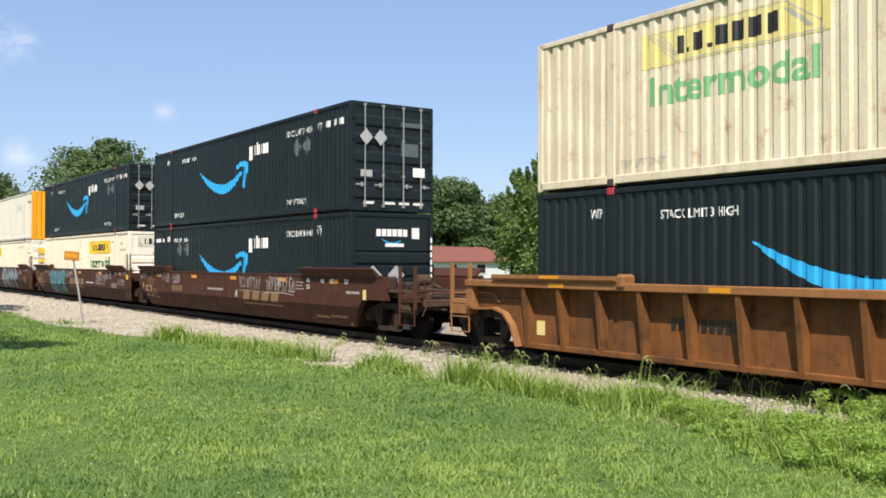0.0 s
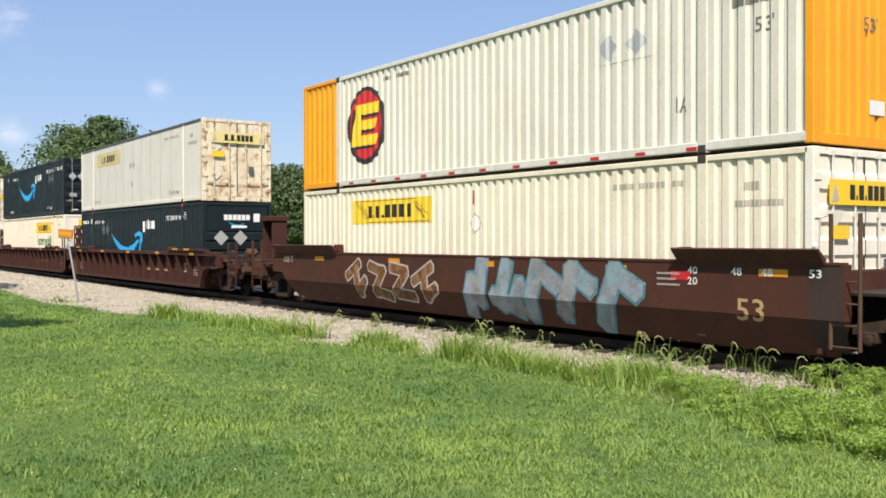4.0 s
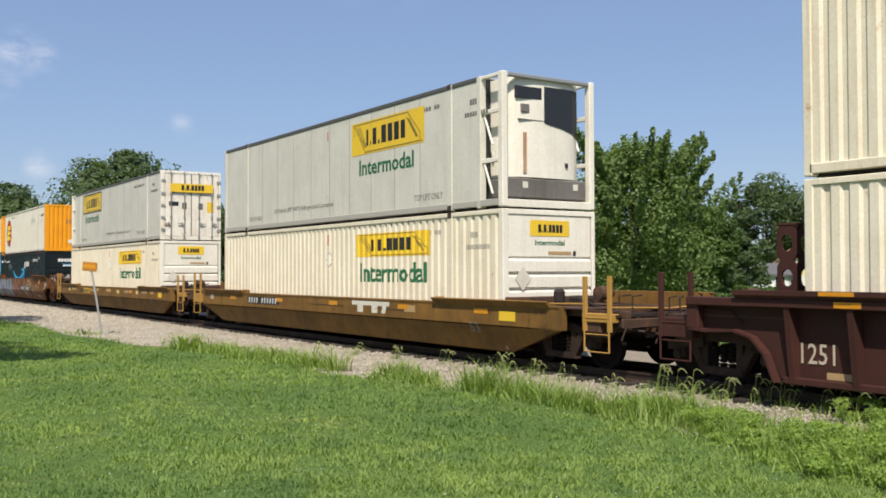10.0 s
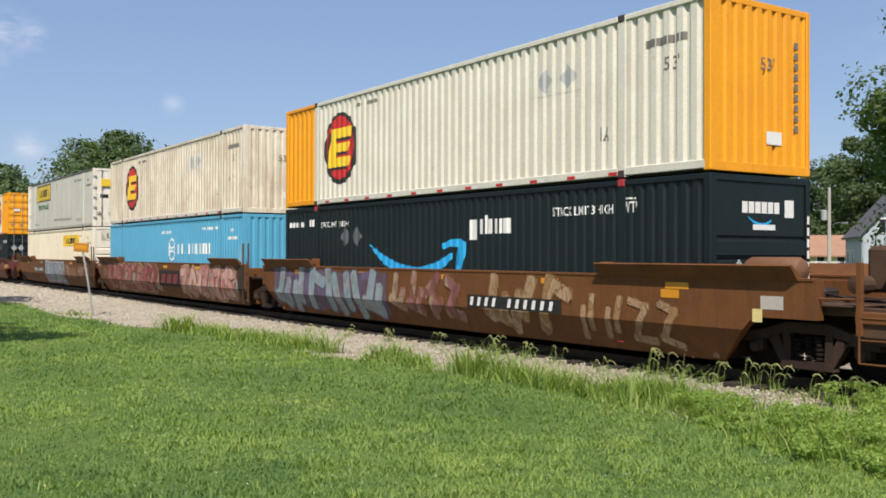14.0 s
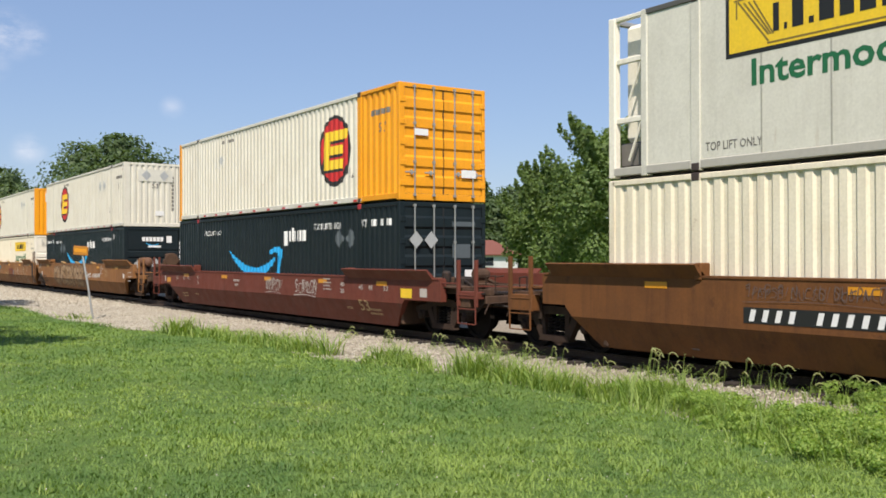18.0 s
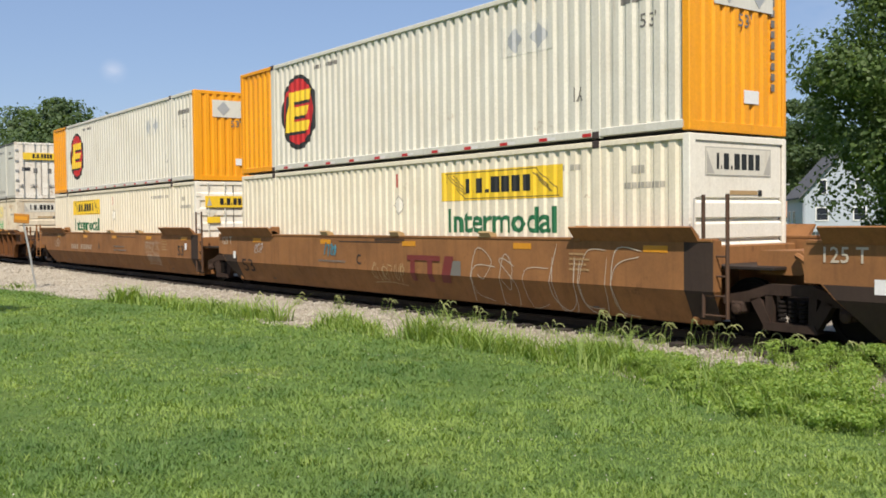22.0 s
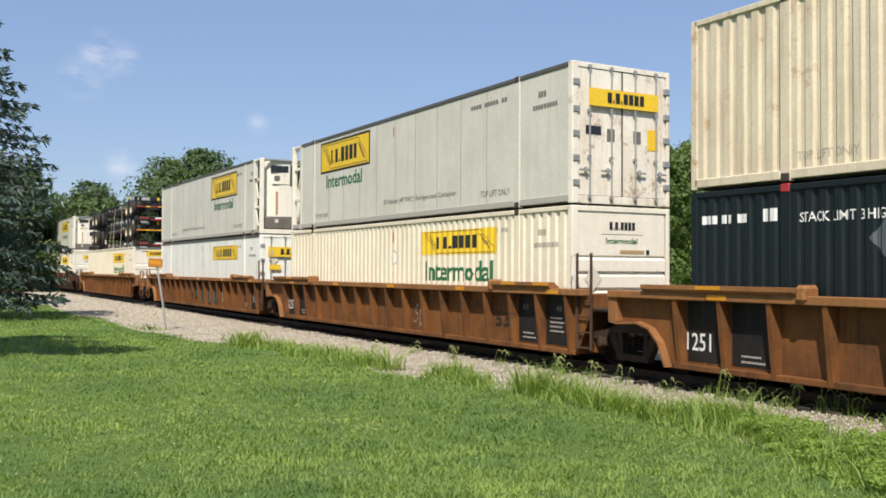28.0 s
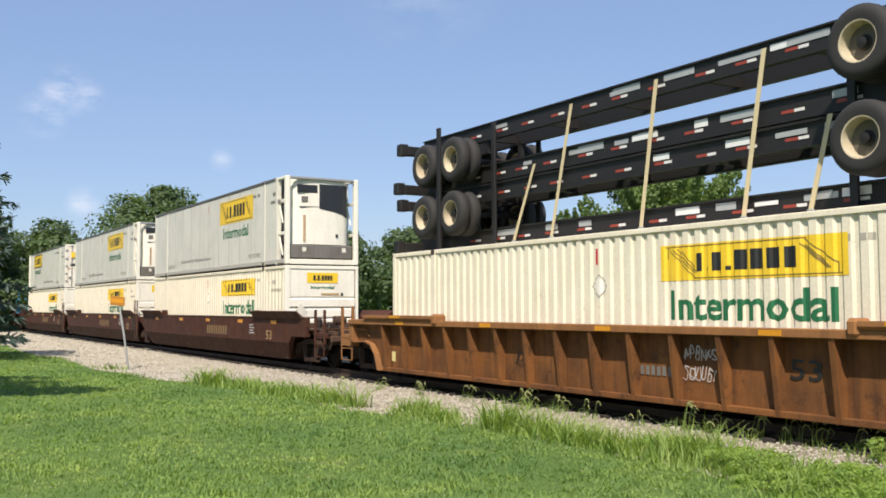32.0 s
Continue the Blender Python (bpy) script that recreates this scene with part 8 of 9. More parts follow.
def chassis_stack():
    x0, z0 = FRONTS[20] - HX, BASE_Z + TIER - 0.03
    for k, z in enumerate((0.02, 1.07, 1.52, 2.5)):
        place(chassis(k, k in (1, 3), 0.92 if k == 0 else 0.82), x0 + (0.12 if k % 2 else -0.06), z0 + z)
    first = axle_group()
    for n, (dx, dz) in enumerate(((6.08, 0.95), (6.08, 2.30), (-6.04, 0.82), (-6.02, 2.09))):
        place(first if not n else copy_thing(first, Matrix()), x0 + dx, z0 + dz)
    stand = tagged(new("chassis_stand"), "black steel uprights that hold the stacked chassis apart", "stacking frame", "stacked trailer chassis")
    for x, h in ((-6.9, 2.75), (-5.85, 2.9), (-4.4, 2.85), (4.9, 2.3), (6.22, 2.9)):
        for s in (-1, 1):
            up = part("upright", Geo().box(x - 0.07, x + 0.07, s * (1.24 if x > 6 or -6 < x < -5.5 else 0.64) - 0.03, s * (1.24 if x > 6 or -6 < x < -5.5 else 0.64) + 0.03, 0.02, h, 0.008), "chassis", stand)
            if x > 6:
                part("cap", Geo().box(x - 0.14, x + 0.14, s * 1.24 - 0.05, s * 1.24 + 0.05, h, h + 0.1, 0.01), "yellow", up)
    front = part("front_plate", Geo().box(7.3, 7.78, -1.27, -1.26, 0.04, 0.24), "placard", stand)
    vs, fs = lettering("FRONT", 7.33, 0.08, 0.42, 0.12)
    part("lettering", Geo().add([(a, -1.274, b) for a, b in vs], fs), "black", front)
    part("plate_bracket", Geo().box(7.3, 7.75, -1.26, -0.57, 0.06, 0.2), "chassis", front)
    place(stand, x0, z0)
    for a, za, b in ((-1.62, 2.78, -2.34), (0.84, 2.78, 0.37), (3.3, 2.78, 2.8), (4.5, 1.5, 4.1), (-2.9, 1.7, -3.7)):
        st = tagged(new("tie_strap"), "pale woven webbing strap tied round the stacked chassis", "strap", "straps on the chassis")
        yf = -0.60
        part("webbing", Geo().add([(p + d, y, z) for y in (yf, yf - 0.01) for p, z in ((a, za), (b, 0.06)) for d in (-0.045, 0.045)], [(0, 1, 3, 2), (4, 6, 7, 5), (0, 2, 6, 4), (1, 5, 7, 3), (0, 4, 5, 1), (2, 3, 7, 6)]), "strap", st)
        part("hook", Geo().box(b - 0.06, b + 0.06, yf - 0.02, yf + 0.03, 0.02, 0.1, 0.01), "galv", st)
        place(st, x0, z0)


chassis_stack()

# ---- trees ----
def at_bearing(yaw, r):
    """A place by its bearing and distance from the lawn where the camera stands."""
    return 0.65 - math.sin(radians(yaw)) * r, math.cos(radians(yaw)) * r


def leaf_cloud(r, lobes, per, size):
    """Small four-cornered leaf sprays spread through the outer part of many overlapping lobes."""
    cs, ns = [], []
    for cx, cy, cz, rx, ry, rz in lobes:
        d = r.normal(size=(per, 3))
        d /= np.linalg.norm(d, axis=1)[:, None]
        rad = r.uniform(0.55, 1.06, (per, 1)) ** 0.7
        bump_ = 1 + 0.16 * np.sin(d[:, :1] * 7 + cx) * np.sin(d[:, 1:2] * 6 + cy) + 0.1 * np.sin(d[:, 2:] * 11)
        cs.append(np.array([cx, cy, cz]) + d * np.array([rx, ry, rz]) * rad * bump_)
        ns.append(d)
    c, nrm = np.concatenate(cs), np.concatenate(ns)
    k = len(c)
    nrm = nrm + r.normal(0, 0.55, (k, 3)) + np.array([0, 0, 0.35])
    nrm /= np.linalg.norm(nrm, axis=1)[:, None]
    a = np.cross(nrm, r.normal(size=(k, 3)))
    a /= np.linalg.norm(a, axis=1)[:, None]
    b = np.cross(nrm, a)
    s = r.uniform(0.55, 1.3, (k, 1)) * size
    v = np.stack([c - a * s * 0.5, c + b * s * 0.35, c + a * s * 0.6 - nrm * s * 0.15, c - b * s * 0.35], 1)
    return v.reshape(-1, 3), np.arange(4 * k).reshape(-1, 4)


def tree(label, x, y, h, width, seed, leaf="leaf", lobes=22, per=420, size=0.42, low=0.25, trunk_r=0.25):
    r, rr = np.random.default_rng(seed), random.Random(seed)
    ob = tagged(new("tree"), label, "tree", "trees beyond the track")
    ob.location = (x, y, -0.12)
    tips, parts = [], []
    g = Geo().tube([(0, 0, -0.2), (0.05 * rr.uniform(-1, 1), 0.1, h * 0.2), (rr.uniform(-0.3, 0.3), rr.uniform(-0.3, 0.3), h * 0.55), (rr.uniform(-0.4, 0.4), 0, h * 0.8)], trunk_r, 9, trunk_r * 0.3)
    for i in range(9):
        a, z = i * 2.4 + rr.random(), h * (low + 0.05 + 0.06 * i * 0.9)
        rad = width * 0.5 * rr.uniform(0.4, 0.62)
        tip = (math.cos(a) * rad, math.sin(a) * rad, min(h * 0.72, z + rad * rr.uniform(0.3, 0.7)))
        g.tube([(0, 0, z), (tip[0] * 0.4, tip[1] * 0.4, z + (tip[2] - z) * 0.55), tip], trunk_r * 0.35, 6, 0.03)
    part("trunk", g, "bark", ob)
    lobes = int(lobes * 1.9)
    for i in range(lobes):
        u = (i + 0.5) / lobes
        z = h * (low + (1 - low) * u)
        prof = math.sin(math.pi * min(1, 0.16 + 0.80 * u)) ** 0.7
        a, rad = i * 2.39996 + rr.uniform(-0.4, 0.4), width * 0.5 * prof * rr.uniform(0.25, 0.98)
        k = width * (rr.uniform(0.07, 0.15) if leaf == "leaf_light" else rr.uniform(0.085, 0.19))
        tall = rr.uniform(0.9, 1.7) if leaf == "leaf_light" else rr.uniform(0.6, 0.9)
        tips.append((math.cos(a) * rad, math.sin(a) * rad, z - k * 0.55 + rr.uniform(-0.06, 0.04) * h, k, k, k * tall))
    if trunk_r > 0.4:
        # a full skirt of low limbs round an old tree
        for i in range(22):
            a, k = i * 2.39996, width * rr.uniform(0.09, 0.14)
            rad = width * 0.5 * rr.uniform(0.7, 0.92)
            tips.append((math.cos(a) * rad, math.sin(a) * rad, h * rr.uniform(0.36, 0.6), k, k, k * 0.9))
    v, f = leaf_cloud(r, tips, int(per * 0.62), size)
    if leaf == "leaf_light":
        # feathery shoots that stand out of the top and the flanks
        shoots = []
        for i in range(80):
            a, u = i * 2.39996, rr.random() ** 0.6
            rad = width * 0.5 * (1.08 - 0.55 * u) * rr.uniform(0.55, 1.0)
            for k in range(5):
                q = 1 + 0.09 * k
                shoots.append((math.cos(a) * rad * q, math.sin(a) * rad * q, h * (0.52 + 0.40 * u) + 0.24 * k + rr.uniform(-0.05, 0.05), 0.26 - 0.04 * k, 0.26 - 0.04 * k, 0.26))
        v2, f2 = leaf_cloud(r, shoots, 60, size)
        v, f = np.concatenate([v, v2]), np.concatenate([f, f2 + len(v)])
    part("crown", arrays_mesh("crown", v, f, leaf), leaf, ob)
    return ob


for args in (
    ("large broad leafy tree with a rounded dark green crown", 74.8, 88, 12.5, 17.0, 11, "leaf", 26, 420, 0.55),
    ("leafy tree with a low dark green crown", 80.8, 105, 10.5, 13.0, 12, "leaf", 22, 330, 0.6),
    ("leafy tree with a dark green crown", 84.6, 95, 11.5, 12.0, 13, "leaf", 22, 330, 0.6),
    ("leafy tree with a dark green crown", 70.6, 112, 10.2, 14.0, 14, "leaf", 20, 300, 0.65),
    ("leafy tree with a dark green crown", 59.7, 155, 15.2, 21.0, 15, "leaf", 26, 330, 0.9),
    ("broad leafy tree with a dark green crown", 55.4, 150, 15.6, 20.0, 16, "leaf", 26, 360, 0.9),
    ("leafy tree with a dark green crown", 51.8, 150, 12.4, 16.0, 17, "leaf", 24, 330, 0.9),
    ("young light green feathery-leaved tree", 45.1, 42, 7.5, 7.8, 18, "leaf_light", 36, 270, 0.24),
    ("small light green tree", 49.1, 47, 5.9, 5.0, 19, "leaf_light", 22, 330, 0.26),
    ("leafy tree with a spreading green crown", 41.7, 62, 6.4, 6.4, 20, "leaf", 24, 380, 0.36),
    ("tall leafy tree with a dark green crown", 37.9, 132, 14.4, 14.0, 21, "leaf", 22, 330, 0.6),
    ("tall leafy tree with a dark green crown", 34.0, 130, 14.4, 15.0, 22, "leaf", 22, 330, 0.6),
    ("tall leafy tree with a dark green crown", 31.9, 112, 14.8, 11.0, 27, "leaf", 22, 330, 0.6),
    ("small leafy tree in a garden", 39.6, 82, 4.9, 5.0, 26, "leaf", 20, 300, 0.4),
    ("leafy tree with a dark green crown", 64.9, 110, 10.6, 14.0, 24, "leaf", 20, 300, 0.65),
    ("leafy tree with a dark green crown", 42.8, 118, 11.7, 14.0, 25, "leaf", 20, 300, 0.65),
):
    label, yaw, dist, h, wd, seed, leaf, lobes, per, size = args
    # trees beyond 78 m take the leaf with haze in its colour
    leaf = "leaf_hazed" if leaf == "leaf" and dist > 78 else leaf
    x, y = at_bearing(yaw, dist)
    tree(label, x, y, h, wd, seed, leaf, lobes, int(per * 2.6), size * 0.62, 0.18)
x, y = at_bearing(25.3, 58)
tree("very tall leafy shade tree with deep green foliage", x, y, 18.4, 14.4, 31, "leaf_shade", 56, 1050, 0.26, 0.27, 0.45)
x, y = at_bearing(25.4, 63)
tree("low dark leafy tree with branches down to the ground", x, y, 8.5, 8.6, 35, "leaf_shade", 30, 700, 0.26, 0.02, 0.2)
# the shade tree beside the lawn whose shadow falls on the grass
tree("broad shade tree that casts a shadow on the lawn", -18.6, -2.7, 12.5, 7.4, 33, "leaf", 18, 420, 0.32, 0.35, 0.22)
# added tree, kept out of view, that widens the spruce's shadow on the bed
tree("unseen leafy tree added to widen the shadow on the stone bed", -54.0, 0.4, 14.0, 8.0, 34, "leaf", 22, 420, 0.4, 0.42, 0.25)


def spruce(x, y, h, base_r, seed):
    r, rr = np.random.default_rng(seed), random.Random(seed)
    ob = tagged(new("spruce_tree"), "tall blue-green spruce with drooping layered branches", "spruce tree")
    ob.location = (x, y, 0)
    g = Geo().tube([(0, 0, -0.2), (0, 0, h * 0.5), (0, 0, h * 0.97)], 0.2, 8, 0.02)
    vs = []
    z = 0.9
    while z < h * 0.98:
        u = z / h
        n = int(9 - 4 * u)
        for i in range(n):
            a = i * 6.283 / n + rr.uniform(-0.3, 0.3) + z
            length = min(3.7, base_r * (1 - u) ** 0.85) * rr.uniform(0.72, 1.08) + 0.15
            m = max(3, int(length * 3.2))
            tip = None
            for k in range(m):
                t = (k + 0.6) / m
                d = length * t
                c = np.array([math.cos(a) * d, math.sin(a) * d, z - 0.34 * d * (1 - 0.45 * t) + 0.12 * t])
                tip = c
                for q in range(12):
                    side = np.array([-math.sin(a), math.cos(a), 0]) * rr.uniform(-1, 1) * 0.34 * (1.15 - t)
                    o = c + side + r.normal(0, 0.05, 3)
                    dirv = np.array([math.cos(a) * 0.5, math.sin(a) * 0.5, rr.uniform(-0.75, 0.15)]) + side * 1.6 + r.normal(0, 0.2, 3)
                    dirv *= rr.uniform(0.18, 0.36) / np.linalg.norm(dirv)
                    w = np.cross(dirv, r.normal(size=3))
                    w *= 0.045 / (np.linalg.norm(w) + 1e-9)
                    vs += [o - w, o + w, o + dirv + w * 0.4, o + dirv - w * 0.4]
            if tip is not None:
                g.tube([(0, 0, z), tuple(tip * np.array([0.5, 0.5, 1]) + np.array([0, 0, (z - tip[2]) * 0.45])), tuple(tip)], 0.035, 4, 0.008)
        z += 0.34 + 0.12 * rr.random()
    part("trunk", g, "bark", ob)
    v = np.array(vs)
    part("foliage", arrays_mesh("foliage", v, np.arange(len(v)).reshape(-1, 4), "needle"), "needle", ob)
    return ob


x, y = at_bearing(87.05, 40)
spruce(x, y, 13.5, 5.6, 41)


def far_woods():
    """The hazy line of woods that closes the view."""
    r = np.random.default_rng(5)
    lobes = []
    for i in range(260):
        yaw, dist = r.uniform(12, 100), r.uniform(150, 210)
        x, y = at_bearing(yaw, dist)
        if y < 26:
            continue
        k = r.uniform(3.5, 6)
        lobes.append((x, y, r.uniform(1, 6.5), k, k, k * 0.8))
    v, f = leaf_cloud(r, lobes, 190, 1.1)
    tagged(new("far_woods", arrays_mesh("far_woods", v, f, "leaf")), "distant line of dark green woods", "woods", "", "stuff")


far_woods()


# ---- houses beyond the track ----
M["siding_blue"] = paint("pale_blue_grey_siding", (0.40, 0.45, 0.50), 0.6, 0.2)
M["siding_white"] = paint("white_siding", (0.72, 0.73, 0.74), 0.6, 0.2)
M["siding_yellow"] = paint("pale_yellow_siding", (0.72, 0.62, 0.33), 0.6, 0.2)
M["roof_orange"] = paint("orange_brown_shingle", (0.34, 0.20, 0.13), 0.85, 0.4)
M["roof_red"] = paint("red_brown_shingle", (0.20, 0.075, 0.055), 0.85, 0.4)
M["roof_grey"] = paint("grey_shingle", (0.12, 0.12, 0.125), 0.85, 0.4)
M["glass"] = plain("dark_window_glass", (0.03, 0.035, 0.045), 0.12)


def house(label, yaw, dist, turn, w, d, eave, ridge, wall, roof, windows, overhang=0.4):
    """Gabled house: gable ends at +-x, eaves at +-y; windows: (face, along, z, w, h)."""
    ob = tagged(new("house"), label, "house", "houses beyond the track")
    x, y = at_bearing(yaw, dist)
    ob.matrix_basis = pose(x, y, -0.15, 0, 0, turn)
    g = Geo()
    for s in (-1, 1):
        g.box(-w / 2, w / 2, *sorted((s * d / 2, s * (d / 2 - 0.2))), 0, eave)
        g.prism([(-d / 2, 0), (d / 2, 0), (d / 2, eave), (0, ridge - 0.1), (-d / 2, eave)], *sorted((s * w / 2, s * (w / 2 - 0.2))), "x")
    part("wall", g, wall, ob)
    slope = (ridge - eave) / (d / 2)
    for s in (-1, 1):
        part("roof", Geo().prism([(0, ridge), (s * (d / 2 + overhang), eave - slope * overhang), (s * (d / 2 + overhang), eave - slope * overhang + 0.14), (0, ridge + 0.16)], -w / 2 - 0.35, w / 2 + 0.35, "x"), roof, ob)
    for face, a, z, ww, hh in windows:
        if face in ("x+", "x-"):
            s = 1 if face == "x+" else -1
            xx = s * (w / 2)
            bx = lambda g, p, q, a0, a1, z0, z1: g.box(*sorted((xx + s * p, xx + s * q)), a0, a1, z0, z1)
        else:
            s = 1 if face == "y+" else -1
            yy = s * (d / 2)
            bx = lambda g, p, q, a0, a1, z0, z1: g.box(a0, a1, *sorted((yy + s * p, yy + s * q)), z0, z1)
        win = part("window", bx(bx(bx(bx(Geo(), 0, 0.06, a - ww / 2 - 0.09, a + ww / 2 + 0.09, z - 0.09, z), 0, 0.06, a - ww / 2 - 0.09, a + ww / 2 + 0.09, z + hh, z + hh + 0.09), 0, 0.06, a - ww / 2 - 0.09, a - ww / 2, z, z + hh), 0, 0.06, a + ww / 2, a + ww / 2 + 0.09, z, z + hh), "white_mark", ob)
        part("pane", bx(Geo(), 0.005, 0.025, a - ww / 2, a + ww / 2, z, z + hh / 2 - 0.02), "glass", win)
        part("pane", bx(Geo(), 0.005, 0.025, a - ww / 2, a + ww / 2, z + hh / 2 + 0.02, z + hh), "glass", win)
    return ob


house("pale blue-grey two-storey clapboard house with a steep grey gable roof", 30.94, 88.9, 130, 10, 6.1, 3.75, 7.15, "siding_blue", "roof_grey",
      [("x-", 1.5, 3.85, 0.5, 1.05), ("x-", -1.3, 3.85, 0.5, 1.05), ("x-", 1.55, 1.7, 0.85, 0.95), ("x-", -1.3, 1.7, 0.85, 0.95), ("y+", 0, 1.2, 0.9, 1.2), ("y+", 3, 1.2, 0.9, 1.2)], 0.3)
house("pale yellow house with an orange-brown gable roof", 34.35, 108, 27, 5.8, 7.0, 2.1, 4.0, "siding_yellow", "roof_orange",
      [("y-", -1.9, 0.9, 0.7, 1.0), ("y-", 0.1, 0.9, 0.7, 1.0), ("y-", 2.0, 0.9, 0.7, 1.0), ("x-", -1.5, 1.0, 0.9, 1.3), ("x-", 1.5, 1.0, 0.9, 1.3)])
house("pale yellow gabled wing with dark upper windows", 36.5, 106, 122, 6.0, 3.9, 2.35, 4.05, "siding_yellow", "roof_orange",
      [("x-", -0.4, 2.35, 0.42, 0.75), ("x-", 0.4, 2.35, 0.42, 0.75), ("x-", 0, 0.7, 1.2, 1.0)], 0.3)
house("long low house with a red-brown shingle roof", 56.2, 125, 99, 19, 10, 2.2, 4.0, "siding_white", "roof_red",
      [("y-", -5, 0.7, 1.2, 1.1), ("y-", -1, 0.7, 1.2, 1.1), ("y-", 4, 0.7, 1.6, 1.1), ("x-", -2.2, 0.7, 1.1, 1.1), ("x-", 2.2, 0.7, 1.1, 1.1)])
house("low white garage with a grey roof", 38.05, 97, 38, 4.9, 3.6, 1.75, 2.6, "siding_white", "roof_grey", [("y-", -1.3, 0.5, 0.8, 0.8), ("y-", 1.5, 0.15, 0.8, 1.3)])


def utility_pole(yaw, dist, h):
    x, y = at_bearing(yaw, dist)
    ob = tagged(new("utility_pole"), "weathered grey timber utility pole with a transformer", "utility pole")
    ob.location = (x, y, -0.15)
    part("pole", Geo().tube([(0, 0, 0), (0, 0, h)], 0.16, 10, 0.11), "pole_wood", ob)
    part("transformer", Geo().lathe([(0.05, 0), (0.24, 0.04), (0.24, 0.75), (0.12, 0.85)], (-0.38, -0.1, h - 2.6), "z", 14), "placard", ob)
    part("lamp_arm", Geo().tube([(0, 0, h - 3.1), (0.8, -0.2, h - 2.8), (1.4, -0.3, h - 2.85)], 0.03, 6).box(1.3, 1.8, -0.4, -0.2, h - 2.92, h - 2.8, 0.03), "galv", ob)
    return ob


utility_pole(34.1, 82, 7.4)


def fence(yaw0, yaw1, dist, top, n, wide, material, label):
    ob = tagged(new("fence"), label, "fence")
    r = random.Random(n)
    for i in range(n):
        x, y = at_bearing(yaw0 + (yaw1 - yaw0) * i / (n - 1), dist)
        b = part("board", Geo().box(-wide / 2, wide / 2, -0.02, 0.02, -0.25, top + r.uniform(-0.02, 0.02), 0.01), material, ob)
        b.matrix_basis = pose(x, y, 0, 0, 0, yaw0)
    for z in (0.2, top - 0.25):
        p, q = at_bearing(yaw0, dist + 0.05), at_bearing(yaw1, dist + 0.05)
        part("rail", Geo().tube([(*p, z), (*q, z)], 0.03, 5), material, ob)


fence(37.0, 31.5, 60, 0.95, 30, 0.175, "pole_wood", "weathered grey board fence behind the track")
fence(36.3, 32.2, 92, 1.35, 40, 0.11, "siding_white", "white picket fence before the yellow house")


def hedge(yaw0, yaw1, dist, h):
    """A clipped row of shrubs before the gardens."""
    ob = tagged(new("hedge"), "low dark green garden hedge before the houses", "hedge")
    r = np.random.default_rng(61)
    lobes, g = [], Geo()
    for i in range(36):
        x, y = at_bearing(yaw0 + (yaw1 - yaw0) * (i + r.uniform(-0.4, 0.4)) / 35, dist + r.uniform(-0.6, 0.6))
        lobes.append((x, y, h * r.uniform(0.35, 0.6), 0.7, 0.7, h * 0.5))
        g.tube([(x, y, -0.2), (x, y, h * 0.5)], 0.04, 5)
    v, f = leaf_cloud(r, lobes, 260, 0.2)
    part("foliage", arrays_mesh("foliage", v, f, "leaf"), "leaf", ob)
    part("stem", g, "bark", ob)


hedge(41.8, 36.9, 62, 0.9)

# ---- the marker by the track ----
def marker():
    ob = tagged(new("marker_sign"), "leaning steel post with a yellow-orange marker plate", "sign")
    ob.location = (-31.7, 8.05, -0.22)
    lean = Vector((-0.40, -0.28, 2.2))
    part("post", Geo().tube([(0, 0, -0.2), tuple(lean * 0.5), tuple(lean)], 0.035, 8), "galv", ob)
    pl = part("plate", Geo().box(-0.3, 0.3, -0.02, 0.02, -0.02, 0.28, 0.012), "marker_orange", ob, "faded orange plate")
    pl.matrix_basis = pose(lean.x, lean.y - 0.05, lean.z - 0.05, 0, 4, 35)
    p2 = part("plate_label", Geo().box(-0.25, 0.25, -0.024, -0.021, 0.08, 0.2), "amber", ob)
    p2.matrix_basis = pose(lean.x, lean.y - 0.05, lean.z - 0.05, 0, 4, 35)
    return ob


marker()


# ---- grass ----
def blades(r, x, y, z, h, w, lean, segs=2):
    """Bent tapering blades, each a strip of quads ending in a point."""
    k = len(x)
    a = r.uniform(0, 6.283, k)
    dx, dy = np.cos(a), np.sin(a)
    px, py = -dy * w, dx * w
    l = lean * h * r.uniform(0.3, 1.2, k)
    b0 = np.stack([x - px, y - py, z], 1)
    b1 = np.stack([x + px, y + py, z], 1)
    mx, my = x + dx * l * 0.35, y + dy * l * 0.35
    m0 = np.stack([mx - px * 0.7, my - py * 0.7, z + h * 0.6], 1)
    m1 = np.stack([mx + px * 0.7, my + py * 0.7, z + h * 0.6], 1)
    t0 = np.stack([x + dx * l - px * 0.1, y + dy * l - py * 0.1, z + h], 1)
    t1 = np.stack([x + dx * l + px * 0.1, y + dy * l + py * 0.1, z + h], 1)
    v = np.stack([b0, b1, m1, m0, t1, t0], 1).reshape(-1, 3)
    i = 6 * np.arange(k)[:, None]
    f = np.concatenate([i + np.array([[0, 1, 2, 3]]), i + np.array([[3, 2, 4, 5]])], 0)
    return v, f


def patchy(x, y, cell, seed):
    """Smooth random field between -1 and 1 with patches of one cell's size."""
    g = np.random.default_rng(seed).uniform(-1, 1, (128, 128))
    u, v = x / cell, y / cell
    i, j = np.floor(u).astype(int), np.floor(v).astype(int)
    a, b = u - i, v - j
    a, b = a * a * (3 - 2 * a), b * b * (3 - 2 * b)
    at_ = lambda p, q: g[p % 128, q % 128]
    return (at_(i, j) * (1 - a) + at_(i + 1, j) * a) * (1 - b) + (at_(i, j + 1) * (1 - a) + at_(i + 1, j + 1) * a) * b


